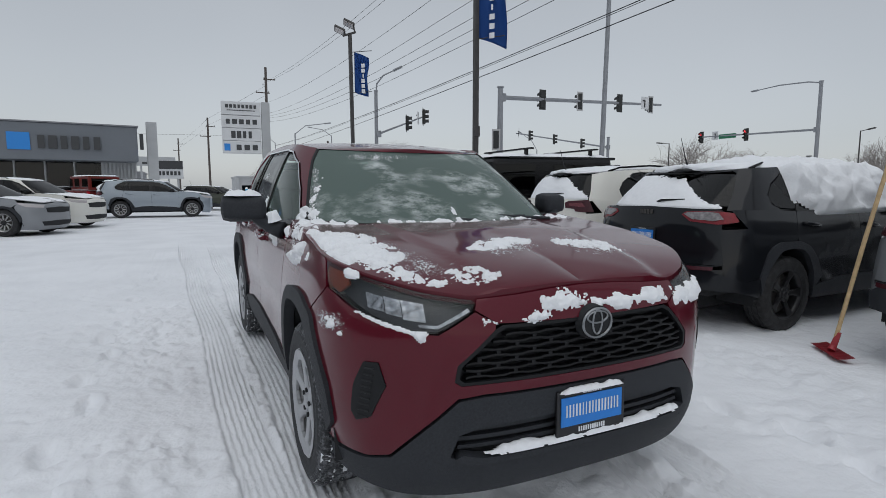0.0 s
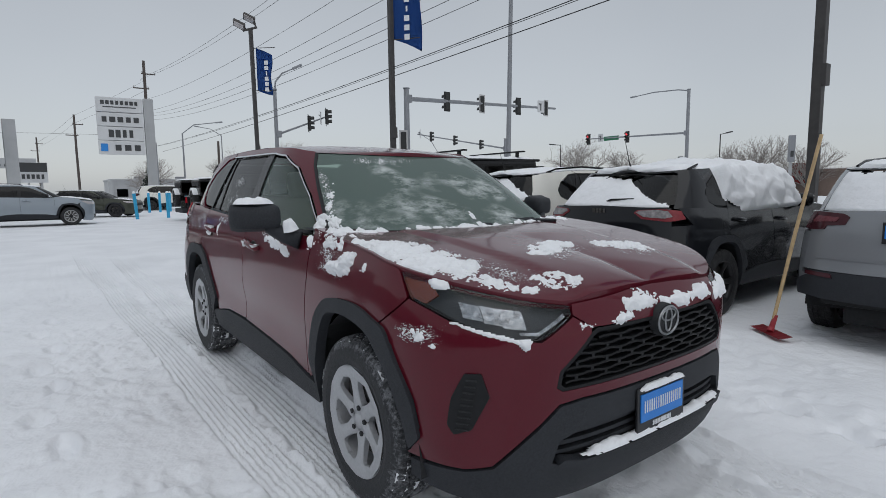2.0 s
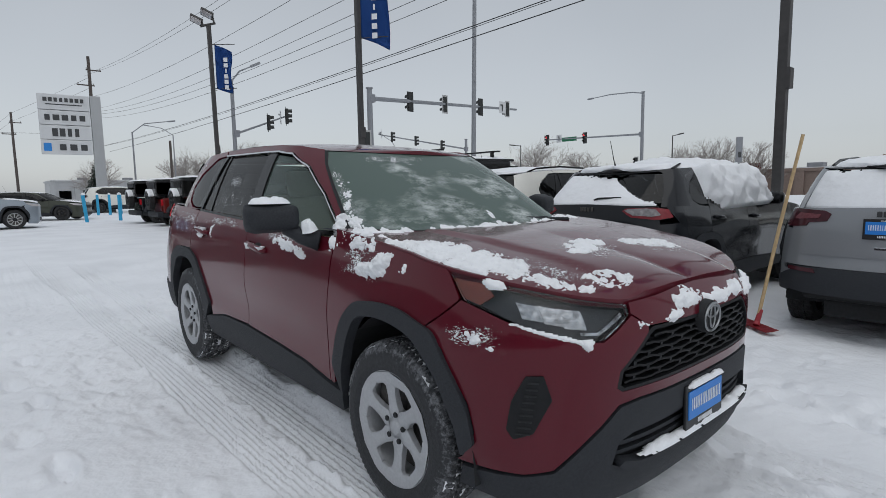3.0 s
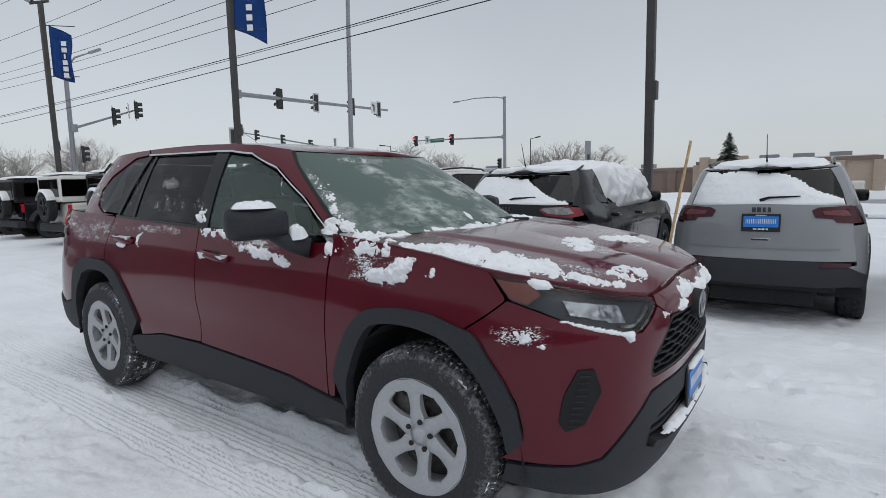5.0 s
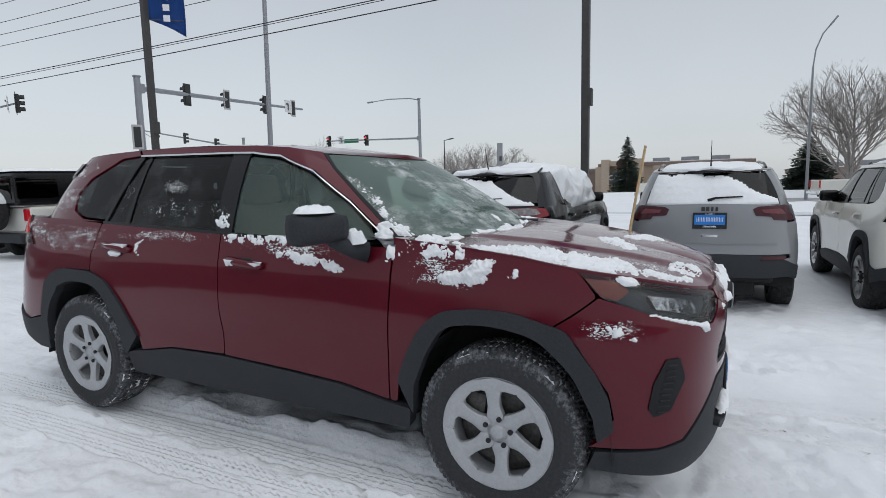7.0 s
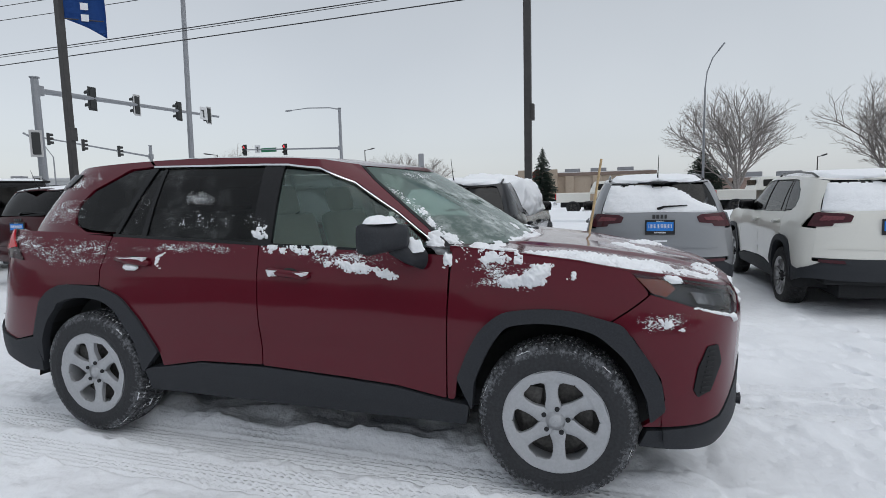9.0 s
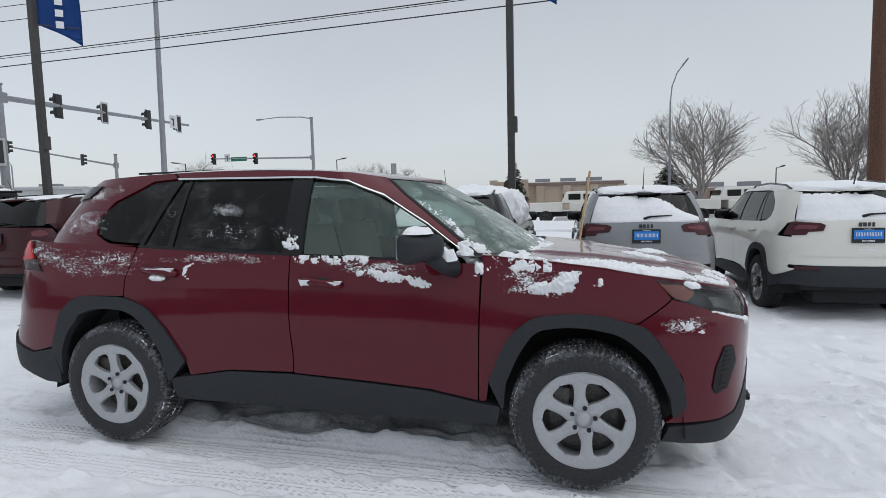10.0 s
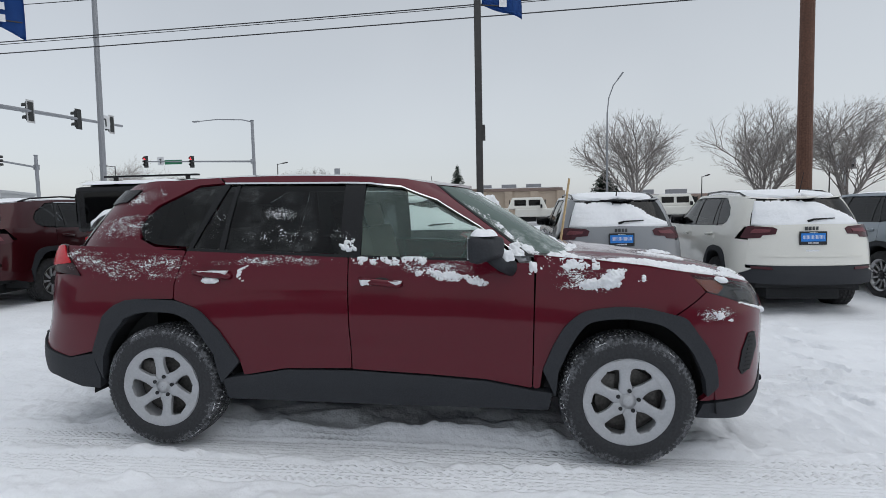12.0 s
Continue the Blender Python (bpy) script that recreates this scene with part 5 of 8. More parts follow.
    bm = bmesh.new()
    g = bmesh.ops.create_cone(bm, cap_ends=True, segments=40, radius1=0.078, radius2=0.072, depth=0.03)["verts"]
    bmesh.ops.transform(bm, matrix=Matrix.Translation((0, by + 0.012, bz)) @ Matrix.Rotation(radians(90), 4, "X") @ Matrix.Diagonal((1, 0.86, 1, 1)), verts=g)
    badge = part("badge", bm, M["gap"], root, "oval chrome badge on a black disc")
    bm = bmesh.new()

    def ring(cx, cz, rx, rz, r):
        tube(bm, [(cx + rx * math.cos(t), by - 0.006, cz + rz * math.sin(t)) for t in np.linspace(0, 2 * math.pi, 33)], r, 6)
    ring(0, bz, 0.066, 0.054, 0.0048)
    ring(0, bz + 0.004, 0.021, 0.046, 0.0038)
    ring(0, bz + 0.022, 0.046, 0.022, 0.0038)
    part("rings", bm, M["badge_metal"], badge)
    # plate
    add_plate(root, (0, low(u0, 0.50).y - 0.012, 0.502), (1, 0, 0), (0, 0.03, 1), (0, -1, 0.03), 0.305, 0.165)

    # headlamps
    hl = Y((-0.315, 1.048, 0.008), (-0.405, 0.955), (-0.49, 0.934), (-0.61, 0.893)) + X((0.670, 0.846, 0.012), (0.600, 0.842, 0.012), (0.475, 0.915, 0.006), (0.468, 0.944, 0.006), (0.60, 0.966), (0.715, 0.994)) + Y((-0.48, 1.024))
    for sgn in (1, -1):
        def half(b):
            return b if sgn > 0 else mirrored(b)
        lamp = part("headlamp", half(panel_bm(fillet(hl, 0.008), low, 0.04, -0.050, 0.0)), M["lamp_inner"], root, "smoked headlamp with an amber corner")
        bm = bmesh.new()
        for ua, ub, z0, z1, dd in ((0.754, 0.800, 0.904, 0.956, 0.022), (0.706, 0.753, 0.890, 0.950, 0.026), (0.636, 0.705, 0.874, 0.942, 0.030)):
            pa = panel_bm(fillet(X((ua, z0 + 0.005), (ub, z0 + 0.014), (ub - 0.004, z1 + 0.014), (ua - 0.003, z1 + 0.004)), 0.003), low, 0.03, -dd, 0.03)
            me = bpy.data.meshes.new("tmp")
            pa.to_mesh(me)
            pa.free()
            bm.from_mesh(me)
            bpy.data.meshes.remove(me)
        part("reflector", half(bm), M["reflector"], lamp, "bright lamp reflectors")
        part("indicator", half(panel_bm(fillet(Y((-0.325, 1.040), (-0.40, 0.962), (-0.46, 0.948), (-0.50, 0.985), (-0.46, 1.018)), 0.006), low, 0.04, -0.014, 0.01)), M["amber"], lamp, "amber corner reflector")
        part("lamp_strip", half(panel_bm(X((0.48, 0.918), (0.60, 0.855), (0.66, 0.862), (0.66, 0.872), (0.60, 0.868), (0.485, 0.930)), low, 0.03, -0.03, 0.02)), M["reflector"], lamp)
        part("lamp_cover", half(panel_bm(fillet(hl, 0.008), low, 0.04, -0.003, 0.012)), M["glass_lamp"], lamp)

    # rear: tailgate, window, lamps, bumper
    tg = [(low.u1, 0.64)] + X((0.79, 0.665), (0.75, 0.90), (0.73, 1.03), (0.71, 1.17), rear=True) + [(low.u1, 1.17)]
    part("tailgate", panel_bm(tg, low, 0.06, 0.0, 0.02, center=low.u1), paint, root)
    bw = [(top.u1, 1.165)] + [(top.by_x(x, z, True), z) for x, z in ((0.66, 1.17), (0.64, 1.32), (0.59, 1.45), (0.55, 1.53))] + [(top.u1, 1.545)]
    part("rear_window", panel_bm(bw, top, 0.06, -0.003, 0, center=top.u1), M["glass_tint"], root)
    tl = Y((3.19, 1.020, 0.01), (3.35, 1.205, 0.02)) + X((0.74, 1.20), (0.60, 1.185), (0.62, 1.06), (0.76, 1.045), rear=True)
    tin = Y((3.27, 1.095), (3.36, 1.198)) + X((0.76, 1.19), (0.66, 1.18), (0.68, 1.085), (0.78, 1.075), rear=True)
    for sgn in (1, -1):
        bm = panel_bm(fillet(tl, 0.008), low, 0.04, 0.010, 0.03)
        t = part("tail_lamp", bm if sgn > 0 else mirrored(bm), M["lens_dark"], root, "smoked tail lamp with a red block")
        bm = panel_bm(fillet(tin, 0.012), low, 0.03, 0.018, 0.01)
        part("red_block", bm if sgn > 0 else mirrored(bm), M["lens_red"], t)
    rb = Y((3.08, 0.42), (3.11, 0.56), (3.28, 0.525), (3.46, 0.565), (3.56, 0.645)) + X((0.80, 0.655), (0.60, 0.635), rear=True) + [(low.u1, 0.635), (low.u1, 0.42)] + X((0.72, 0.42), rear=True) + Y((3.40, 0.40), (3.22, 0.345), (3.10, 0.34))
    part("rear_bumper", panel_bm(rb, low, 0.06, 0.012, 0.05, center=low.u1), M["cladding"], root)
    bm = grid_bm(lambda u, v: roof(top.u1 - 0.75 + 0.75 * u, v) + Vector((0, 0.14 * u * u, 0.012 - 0.02 * u)), [i / 8 for i in range(9)], [0.25 + 1.5 * j / 16 for j in range(17)])
    bmesh.ops.solidify(bm, geom=bm.faces[:], thickness=0.02)
    part("spoiler", bm, paint, root, smooth=True)
    for sgn in (1, -1):
        bm = panel_bm([(top.by_x(0.60, z, True) - 0.17, z) if k == 0 else q for k, (z, q) in enumerate(((1.53, None), (1.46, (top.by_x(0.62, 1.46, True) - 0.14, 1.46)), (1.44, (top.by_x(0.60, 1.44, True), 1.44)), (1.53, (top.by_x(0.55, 1.53, True), 1.53))))], top, 0.06, 0.012, 0.02)
        part("spoiler_fin", bm if sgn > 0 else mirrored(bm), M["gloss_black"], root)

    # mirrors
    for sgn in (1, -1):
        a, b = mirror_bms(low, top)
        if sgn < 0:
            bmesh.ops.translate(a, vec=(0.05, 0, 0), verts=a.verts[:])
        dm = part("door_mirror", a if sgn > 0 else mirrored(a), M["cladding"], root, "black door mirror capped with snow", smooth=True)
        part("mirror_foot", b if sgn > 0 else mirrored(b), M["cladding"], dm, smooth=True)
        bm = bmesh.new()
        box(bm, (-1.045, 0.842, 1.205), (0.17, 0.01, 0.11), bevel=0.004)
        part("mirror_glass", bm if sgn > 0 else mirrored(bm), M["chrome"], dm)
    under_body(root, (1, 1, 1))
    cabin(root, (1, 1, 1), M["seat"])
    for y in (0.0, 2.69):
        make_wheel("cover", root, pose(-0.795, y, 0.362, 8, 0, 0))
        make_wheel("cover", root, pose(0.795, y, 0.362, 0, 0, 180))

    # ---- snow lying on the car ----
    def lay_snow(nm, *bms, lab="snow clinging to the body"):
        for b in bms:
            p = part(nm, b, M["snow"], root, lab)
            if nm in ("hood_snow", "nose_snow", "lamp_snow", "windscreen_snow"):
                tagged(p, kind="stuff")
    uy = low.by_y
    # hood: along the right edge, scattered patches, nose
    lay_snow("hood_snow",
             snow_bm(hood, (0.20, 0.60), (0.01, 0.36), lambda a, b: 0.70 - (abs(a) ** 3 * 0.9 + (b + 0.30 - 0.25 * a) ** 2 * 0.9), 0.014, 0.005, 18, 0.8, 1, flip=True, fine=0.45),
             snow_bm(hood, (0.56, 0.72), (0.01, 0.16), None, 0.010, 0.005, 26, 1.0, 2, base=0.35, flip=True, fine=0.6),
             snow_bm(hood, (0.66, 0.80), (0.14, 0.36), None, 0.010, 0.005, 26, 1.0, 5, base=0.40, flip=True, fine=0.6),
             snow_bm(hood, (0.52, 0.70), (0.58, 1.12), lambda a, b: 0.42 - (a * a * 1.6 + b * b * 0.5), 0.010, 0.005, 20, 0.9, 3, flip=True, fine=0.4),
             snow_bm(hood, (0.54, 0.70), (1.22, 1.62), lambda a, b: 0.5 - (a * a * 1.6 + b * b * 0.7), 0.012, 0.005, 18, 0.8, 4, flip=True, fine=0.4),
             snow_bm(hood, (0.02, 0.10), (0.03, 1.97), lambda a, b: 0.05 - a * a * 0.8, 0.016, 0.007, 18, 0.9, 6, flip=True),
             snow_bm(hood, (0.04, 0.28), (0.00, 0.10), lambda a, b: 0.15 - (a * a * 0.5 + b * b * 0.6), 0.016, 0.008, 16, 1.1, 7, flip=True))
    lay_snow("nose_snow",
             snow_bm(low, (low.by_x(0.52, 0.92), low.by_x(0.10, 0.92)), (0.855, 0.915), lambda a, b: 0.32 - ((b + 0.25 - 0.2 * a) ** 2 * 1.3 + (a - 0.1) ** 2 * 0.55), 0.018, 0.005, 14, 0.75, 8, fine=0.35),
             snow_bm(low, (low.by_x(0.22, 0.93), u0), (0.88, 0.972), lambda a, b: 0.40 - (b * b + a * a * 0.3), 0.014, 0.006, 14, 0.8, 9, fine=0.4),
             snow_bm(low, (low.by_x(0.40, 0.93), u0), (0.856, 0.945), lambda a, b: 0.5 - (b * b * 1.0 + a * a * 0.4), 0.022, 0.007, 14, 0.8, 10, mirror=True),
             snow_bm(low, (uy(-0.66, 0.87), low.by_x(0.44, 0.90)), (0.84, 0.93), lambda a, b: 0.25 - b * b, 0.016, 0.008, 18, 1.2, 11, mirror=True))
    lay_snow("lamp_snow",
             snow_bm(low, (low.by_x(0.66, 0.82), uy(-0.47, 0.92)), (0.825, 0.935), lambda a, b: 0.16 - ((b - 0.80 * a) * 5.5) ** 2 - 0.5 * max(0, a) ** 2, 0.008, 0.005, 18, 0.6, 12, fine=0.25),
             snow_bm(low, (uy(-0.56, 0.86), uy(-0.38, 0.86)), (0.80, 0.885), None, 0.014, 0.0045, 24, 1.3, 13, base=0.15, fine=0.6),
             snow_bm(low, (low.by_x(0.69, 0.82), low.by_x(0.62, 0.82)), (0.805, 0.850), None, 0.016, 0.006, 22, 1.1, 14, base=0.45),
             snow_bm(low, (uy(-0.52, 1.015), uy(-0.44, 1.03)), (1.0, 1.035), None, 0.010, 0.006, 22, 0.9, 15, base=0.3))
    lay_snow("bumper_snow",
             snow_bm(lambda u, v: Vector((u, low(low.by_x(u, 0.405), 0.405).y - 0.03 + 0.05 * v, 0.412 + 0.006 * v)), (-0.46, 0.50), (0, 1), lambda a, b: 0.35 - b * b * 0.5 - abs(a) ** 8 * 0.5, 0.016, 0.008, 10, 0.5, 16, flip=True),
             snow_bm(lambda u, v: Vector((u, low(low.u0, 0.59).y - 0.03 + 0.03 * v, 0.588)), (-0.15, 0.15), (0, 1), lambda a, b: 0.6 - b * b * 0.5 - abs(a) ** 8 * 0.5, 0.014, 0.006, 14, 0.4, 17, flip=True))
    # fender and pillar foot
    lay_snow("fender_snow",
             snow_bm(low, (0.00, 0.30), (0.955, 1.085), lambda a, b: min(b + 0.65 - 0.1 * a, (0.8 + a) * 1.6, 0.75 - b - 0.95 * max(0, a + 0.35)) * 0.9, 0.034, 0.005, 16, 0.30, 18, fine=0.22),
             snow_bm(low, (-0.09, -0.03), (1.0, 1.05), None, 0.008, 0.004, 24, 1.0, 19, base=0.0, fine=0.6),
             snow_bm(low, (0.15, 0.47), (1.06, 1.145), lambda a, b: 0.22 - (b * b * 0.7 + a * a * 0.4), 0.010, 0.005, 24, 0.9, 20, fine=0.5),
             snow_bm(top, (top.by_y(0.50, 1.14), top.by_y(0.70, 1.2)), (1.10, 1.205), lambda a, b: 0.45 - ((a + b) ** 2 * 0.8 + a * a * 0.5), 0.020, 0.007, 16, 0.9, 21),
             snow_bm(low, (0.47, 0.56), (1.03, 1.13), None, 0.016, 0.006, 22, 1.0, 22, base=0.3))
    # belt line of the doors
    fd, rd = doors[("front_door", 1)], doors[("rear_door", 1)]

    def on_door(b, d):
        part("snow_patch", b, M["snow"], d, "wind-blown snow under the window")
    on_door(snow_bm(low, (1.08, 1.53), (1.066, 1.140), lambda a, b: 0.16 - ((b - 0.55) ** 2 * 0.9 + abs(a) ** 4 * 0.3), 0.010, 0.0045, 20, 0.9, 23, fine=0.55), fd)
    on_door(snow_bm(low, (0.74, 1.16), (0.975, 1.085), lambda a, b: 0.36 - ((b - 0.55 * a) ** 2 * 2.6 + a * a * 0.3), 0.014, 0.0045, 16, 0.7, 24, fine=0.45), fd)
    on_door(snow_bm(low, (2.13, 2.23), (0.995, 1.09), lambda a, b: 0.26 - ((a + 0.9 * b * b - 0.35 + 0.3 * b) ** 2 * 3.0), 0.009, 0.004, 22, 0.6, 26, fine=0.4), rd)
    on_door(snow_bm(lambda u, v: low(u, v) + Vector((-0.012, 0, 0)), (2.285, 2.43), (0.985, 1.022), lambda a, b: 0.55 - (a * a + b * b * 0.6), 0.018, 0.005, 12, 0.3, 27), rd)
    on_door(snow_bm(lambda u, v: low(u, 1.055) + Vector((-0.045 + 0.035 * v, 0, 0)), (2.25, 2.45), (0, 1), None, 0.014, 0.006, 18, 0.6, 28, flip=True), rd)
    on_door(snow_bm(lambda u, v: low(u, 1.012) + Vector((-0.045 + 0.04 * v, 0, 0)), (1.395, 1.47), (0, 1), None, 0.026, 0.006, 18, 0.4, 29, flip=True), fd)
    on_door(snow_bm(lambda u, v: low(u, 1.004) + Vector((-0.045 + 0.04 * v, 0, 0)), (1.225, 1.30), (0, 1), None, 0.014, 0.006, 18, 0.4, 30, flip=True), fd)
    # powder on quarter panel, tail lamp, windows, roof, hood

    def dust(nm, mat, lab, *bms):
        for b in bms:
            tagged(part(nm, b, M[mat], root, lab), kind="stuff")
    dust("powder_snow", "powder_streak", "powder snow blown onto the rear quarter",
         sheet_bm(low, (2.38, 3.25), (0.97, 1.175)), sheet_bm(low, (uy(3.00, 1.12), uy(3.42, 1.12)), (1.03, 1.205), off=0.014),
         sheet_bm(top, (2.70, 3.30), (1.185, 1.42)), sheet_bm(low, (1.52, 2.46), (1.075, 1.150)), sheet_bm(low, (0.60, 1.52), (1.04, 1.130)),
         sheet_bm(low, (0.02, 0.46), (0.93, 1.12)), sheet_bm(low, (uy(-0.60, 0.86), uy(-0.30, 0.86)), (0.79, 0.90)))
    dust("window_snow", "powder_thin", "snow grains frozen to the side windows",
         sheet_bm(top, (1.60, 2.30), (1.170, 1.34), off=-0.006), sheet_bm(top, (1.48, 1.70), (1.15, 1.36), off=-0.002), sheet_bm(top, (2.28, 2.46), (1.18, 1.52), off=-0.002))
    dust("window_snow", "powder", "thin smear of snow on the rear door window", sheet_bm(top, (1.86, 2.10), (1.335, 1.435), 0.03, -0.008))
    lay_snow("pillar_snow", snow_bm(top, (1.50, 1.61), (1.165, 1.27), lambda a, b: 0.12 - 0.3 * b - (a * a + b * b) * 0.6, 0.008, 0.004, 30, 0.9, 37, fine=0.6), lab="snow clods on the door pillar")
    dust("roof_snow", "powder_roof", "thin frozen snow crust on the roof",
         sheet_bm(roof, (top.u0 + 0.02, 2.3), (0.04, 1.96), 0.08, 0.002), sheet_bm(roof, (2.0, 3.5), (0.04, 1.96), 0.08, 0.002), sheet_bm(top, (2.7, top.by_x(0.6, 1.5, True)), (1.42, 1.57)))
    dust("windscreen_powder", "powder_streak", "powder snow along the windscreen pillar",
         sheet_bm(top, (top.by_x(0.76, 1.15), top.by_x(0.64, 1.3)), (1.12, 1.52), 0.04, 0.0), sheet_bm(top, (top.by_x(0.55, 1.5), top.u0), (1.46, 1.53), 0.05, 0.0))
    dust("hood_powder", "powder_streak", "powder snow round the patches on the hood",
         sheet_bm(hood, (0.22, 0.78), (0.02, 0.42), 0.05, 0.002, flip=True), sheet_bm(hood, (0.50, 0.78), (0.52, 1.18), 0.05, 0.002, flip=True), sheet_bm(hood, (0.48, 0.78), (1.15, 1.70), 0.05, 0.002, flip=True))
    lay_snow("mirror_snow",
             snow_bm(lambda u, v: Vector((-1.050 + 0.095 * u, 0.765 + 0.070 * v, 1.270)), (-1, 1), (-1, 1), lambda a, b: 1.0 - a * a - b * b, 0.024, 0.006, 12, 0.3, 41, flip=True),
             snow_bm(lambda u, v: Vector((-0.905 + 0.035 * u, 0.655 + 0.05 * v, 1.135 + 0.01 * u)), (-1, 1), (-1, 1), lambda a, b: 0.9 - a * a - b * b, 0.045, 0.006, 14, 0.4, 46, flip=True),
             lab="snow cap on the mirror")
    lay_snow("windscreen_snow",
             snow_bm(top, (top.by_x(0.755, 1.15), top.by_x(0.60, 1.3)), (1.115, 1.50), lambda a, b: -0.22 - 0.25 * b - ((a - 0.45 * b + 0.25) ** 2 * 2.5), 0.004, 0.005, 16, 0.9, 42, fine=0.7),
             snow_bm(top, (top.by_x(0.72, 1.13), top.u0), (1.105, 1.155), lambda a, b: 0.10 - (b + 0.6) ** 2 * 1.0, 0.014, 0.007, 16, 0.9, 43),
             snow_bm(top, (top.by_x(0.72, 1.13), top.u0), (1.105, 1.155), lambda a, b: 0.10 - (b + 0.6) ** 2 * 1.0, 0.014, 0.007, 16, 0.9, 44, mirror=True),
             snow_bm(top, (top.by_x(0.03, 1.15), top.u0), (1.12, 1.21), lambda a, b: 0.35 - (a - 0.3) ** 2 - 0.25 * b, 0.012, 0.005, 16, 0.6, 45, mirror=True),
             lab="snow along the windscreen edge")
    return root


hero = red_suv()


# ---- the other parked cars ----
def lot_suv(m, label, paint, scale=(1, 1, 1), roof_paint=None, wheel="alloy", lamps="slim", snow=1.0, side_snow=False, rails=True, group="", plate=True, category="car", name="suv", two_tone_bumper=True, sedan=False, chrome_trim=False):
    """A parked SUV: sides, hood, roof, glass, rear with lamps, plate and bumper, wheels and snow on top."""
    rear_low = [(0.15, 3.50), (0.30, 3.62), (0.50, 3.675), (0.62, 3.67), (0.74, 3.62), (0.95, 3.60), (1.10, 3.585), (1.30, 3.50)]
    rear_top = [(1.02, 3.60), (1.12, 3.575), (1.22, 3.52), (1.35, 3.43), (1.50, 3.32), (1.58, 3.24), (1.68, 3.10)]
    if lamps == "rimmed":
        rear_top = [(1.02, 3.60), (1.12, 3.56), (1.22, 3.46), (1.35, 3.30), (1.50, 3.12), (1.58, 3.02), (1.68, 2.88)]
    if sedan:
        rear_top = [(1.02, 3.45), (1.12, 3.20), (1.22, 3.05), (1.35, 2.85), (1.50, 2.60), (1.58, 2.58), (1.68, 2.56)]
    low, top = make_skins(scale, rear_low, rear_top, 2.9, turn=2.85 if sedan else 3.12)
    up = 0.062 if lamps in ("slim", "rimmed") else 0.0
    root = thing(name, m, label, category, group)
    hood, roof = make_hood(low), make_roof(top)
    u1, t1 = low.u1, top.u1
    glass = M["glass_other"]
    build_sides(root, low, top, paint, glass, glass, res=0.12, clad=M["cladding"], handles=True, chrome_trim=chrome_trim)
    part("hood", grid_bm(hood, [i / 16 for i in range(17)], [j / 6 for j in range(13)]), paint, root)
    us = [top.u0 + (t1 - top.u0) * i / 24 for i in range(25)]
    part("roof", grid_bm(roof, us, [j / 6 for j in range(13)]), roof_paint or paint, root)
    ws = [(top.u0, 1.105)] + [(top.by_x(x, z), z) for x, z in ((0.765, 1.116), (0.725, 1.22), (0.68, 1.34), (0.62, 1.47), (0.565, 1.545))] + [(top.u0, 1.533)]
    part("windscreen", panel_bm(ws, top, 0.12, -0.004, 0, center=top.u0), glass, root)
    fb = low.Y((-0.385, 0.98), (-0.305, 0.862), (-0.325, 0.775), (-0.44, 0.60), (-0.46, 0.50), (-0.37, 0.20)) + low.X((0.60, 0.17)) + [(low.u0, 0.17), (low.u0, 0.975)] + low.X((0.30, 0.95), (0.47, 0.93))
    part("front_bumper", panel_bm(fb, low, 0.10, 0.0, 0.02, center=low.u0), paint, root)
    part("grille", panel_bm([(low.u0, 0.66)] + low.X((0.45, 0.68), (0.50, 0.82)) + [(low.u0, 0.84)], low, 0.10, 0.006, 0.02, center=low.u0), M["gap"], root)
    part("front_intake", panel_bm([(low.u0, 0.28)] + low.X((0.55, 0.30), (0.62, 0.42)) + [(low.u0, 0.44)], low, 0.10, 0.006, 0.02, center=low.u0), M["gap"], root)
    hl = low.Y((-0.35, 0.975), (-0.40, 0.93), (-0.55, 0.85)) + low.X((0.56, 0.82), (0.50, 0.90)) + low.Y((-0.62, 0.935))
    for sgn in (1, -1):
        b = panel_bm(hl, low, 0.08, 0.006, 0.02)
        part("headlamp", b if sgn > 0 else mirrored(b), M["lens_white"], root)
    # rear
    split = 0.69
    tg = [(u1, split + 0.005)] + low.X((0.795, split + 0.008), (0.765, 0.90), (0.755, 1.03), (0.72, 1.14 + up), rear=True) + [(u1, 1.16 + up)]
    gate = part("tailgate", panel_bm(tg, low, 0.08, 0.0, 0.02, center=u1), paint, root)
    part("tailgate_crease", panel_bm([(u1, 0.80)] + low.X((0.66, 0.80), (0.655, 0.815), rear=True) + [(u1, 0.815)], low, 0.10, 0.008, 0.02, center=u1), paint, gate)
    bw = [(t1, 1.165 + up)] + [(top.by_x(x, z, True), z) for x, z in ((0.70, 1.17 + up), (0.67, 1.30), (0.61, 1.45), (0.57, 1.53))] + [(t1, 1.545)]
    part("rear_window", panel_bm(bw, top, 0.08, -0.003, 0, center=t1), glass, root)
    rb = low.Y((3.08, 0.40), (3.11, 0.565), (3.28, 0.545), (3.46, 0.60), (3.56, split - 0.01)) + low.X((0.80, split), (0.60, split), rear=True) + [(u1, split), (u1, 0.46)] + low.X((0.60, 0.46), (0.72, 0.47), rear=True) + low.Y((3.35, 0.45), (3.10, 0.38))
    part("rear_bumper", panel_bm(rb, low, 0.09, 0.010, 0.05, center=u1), M["cladding"] if two_tone_bumper else paint, root)
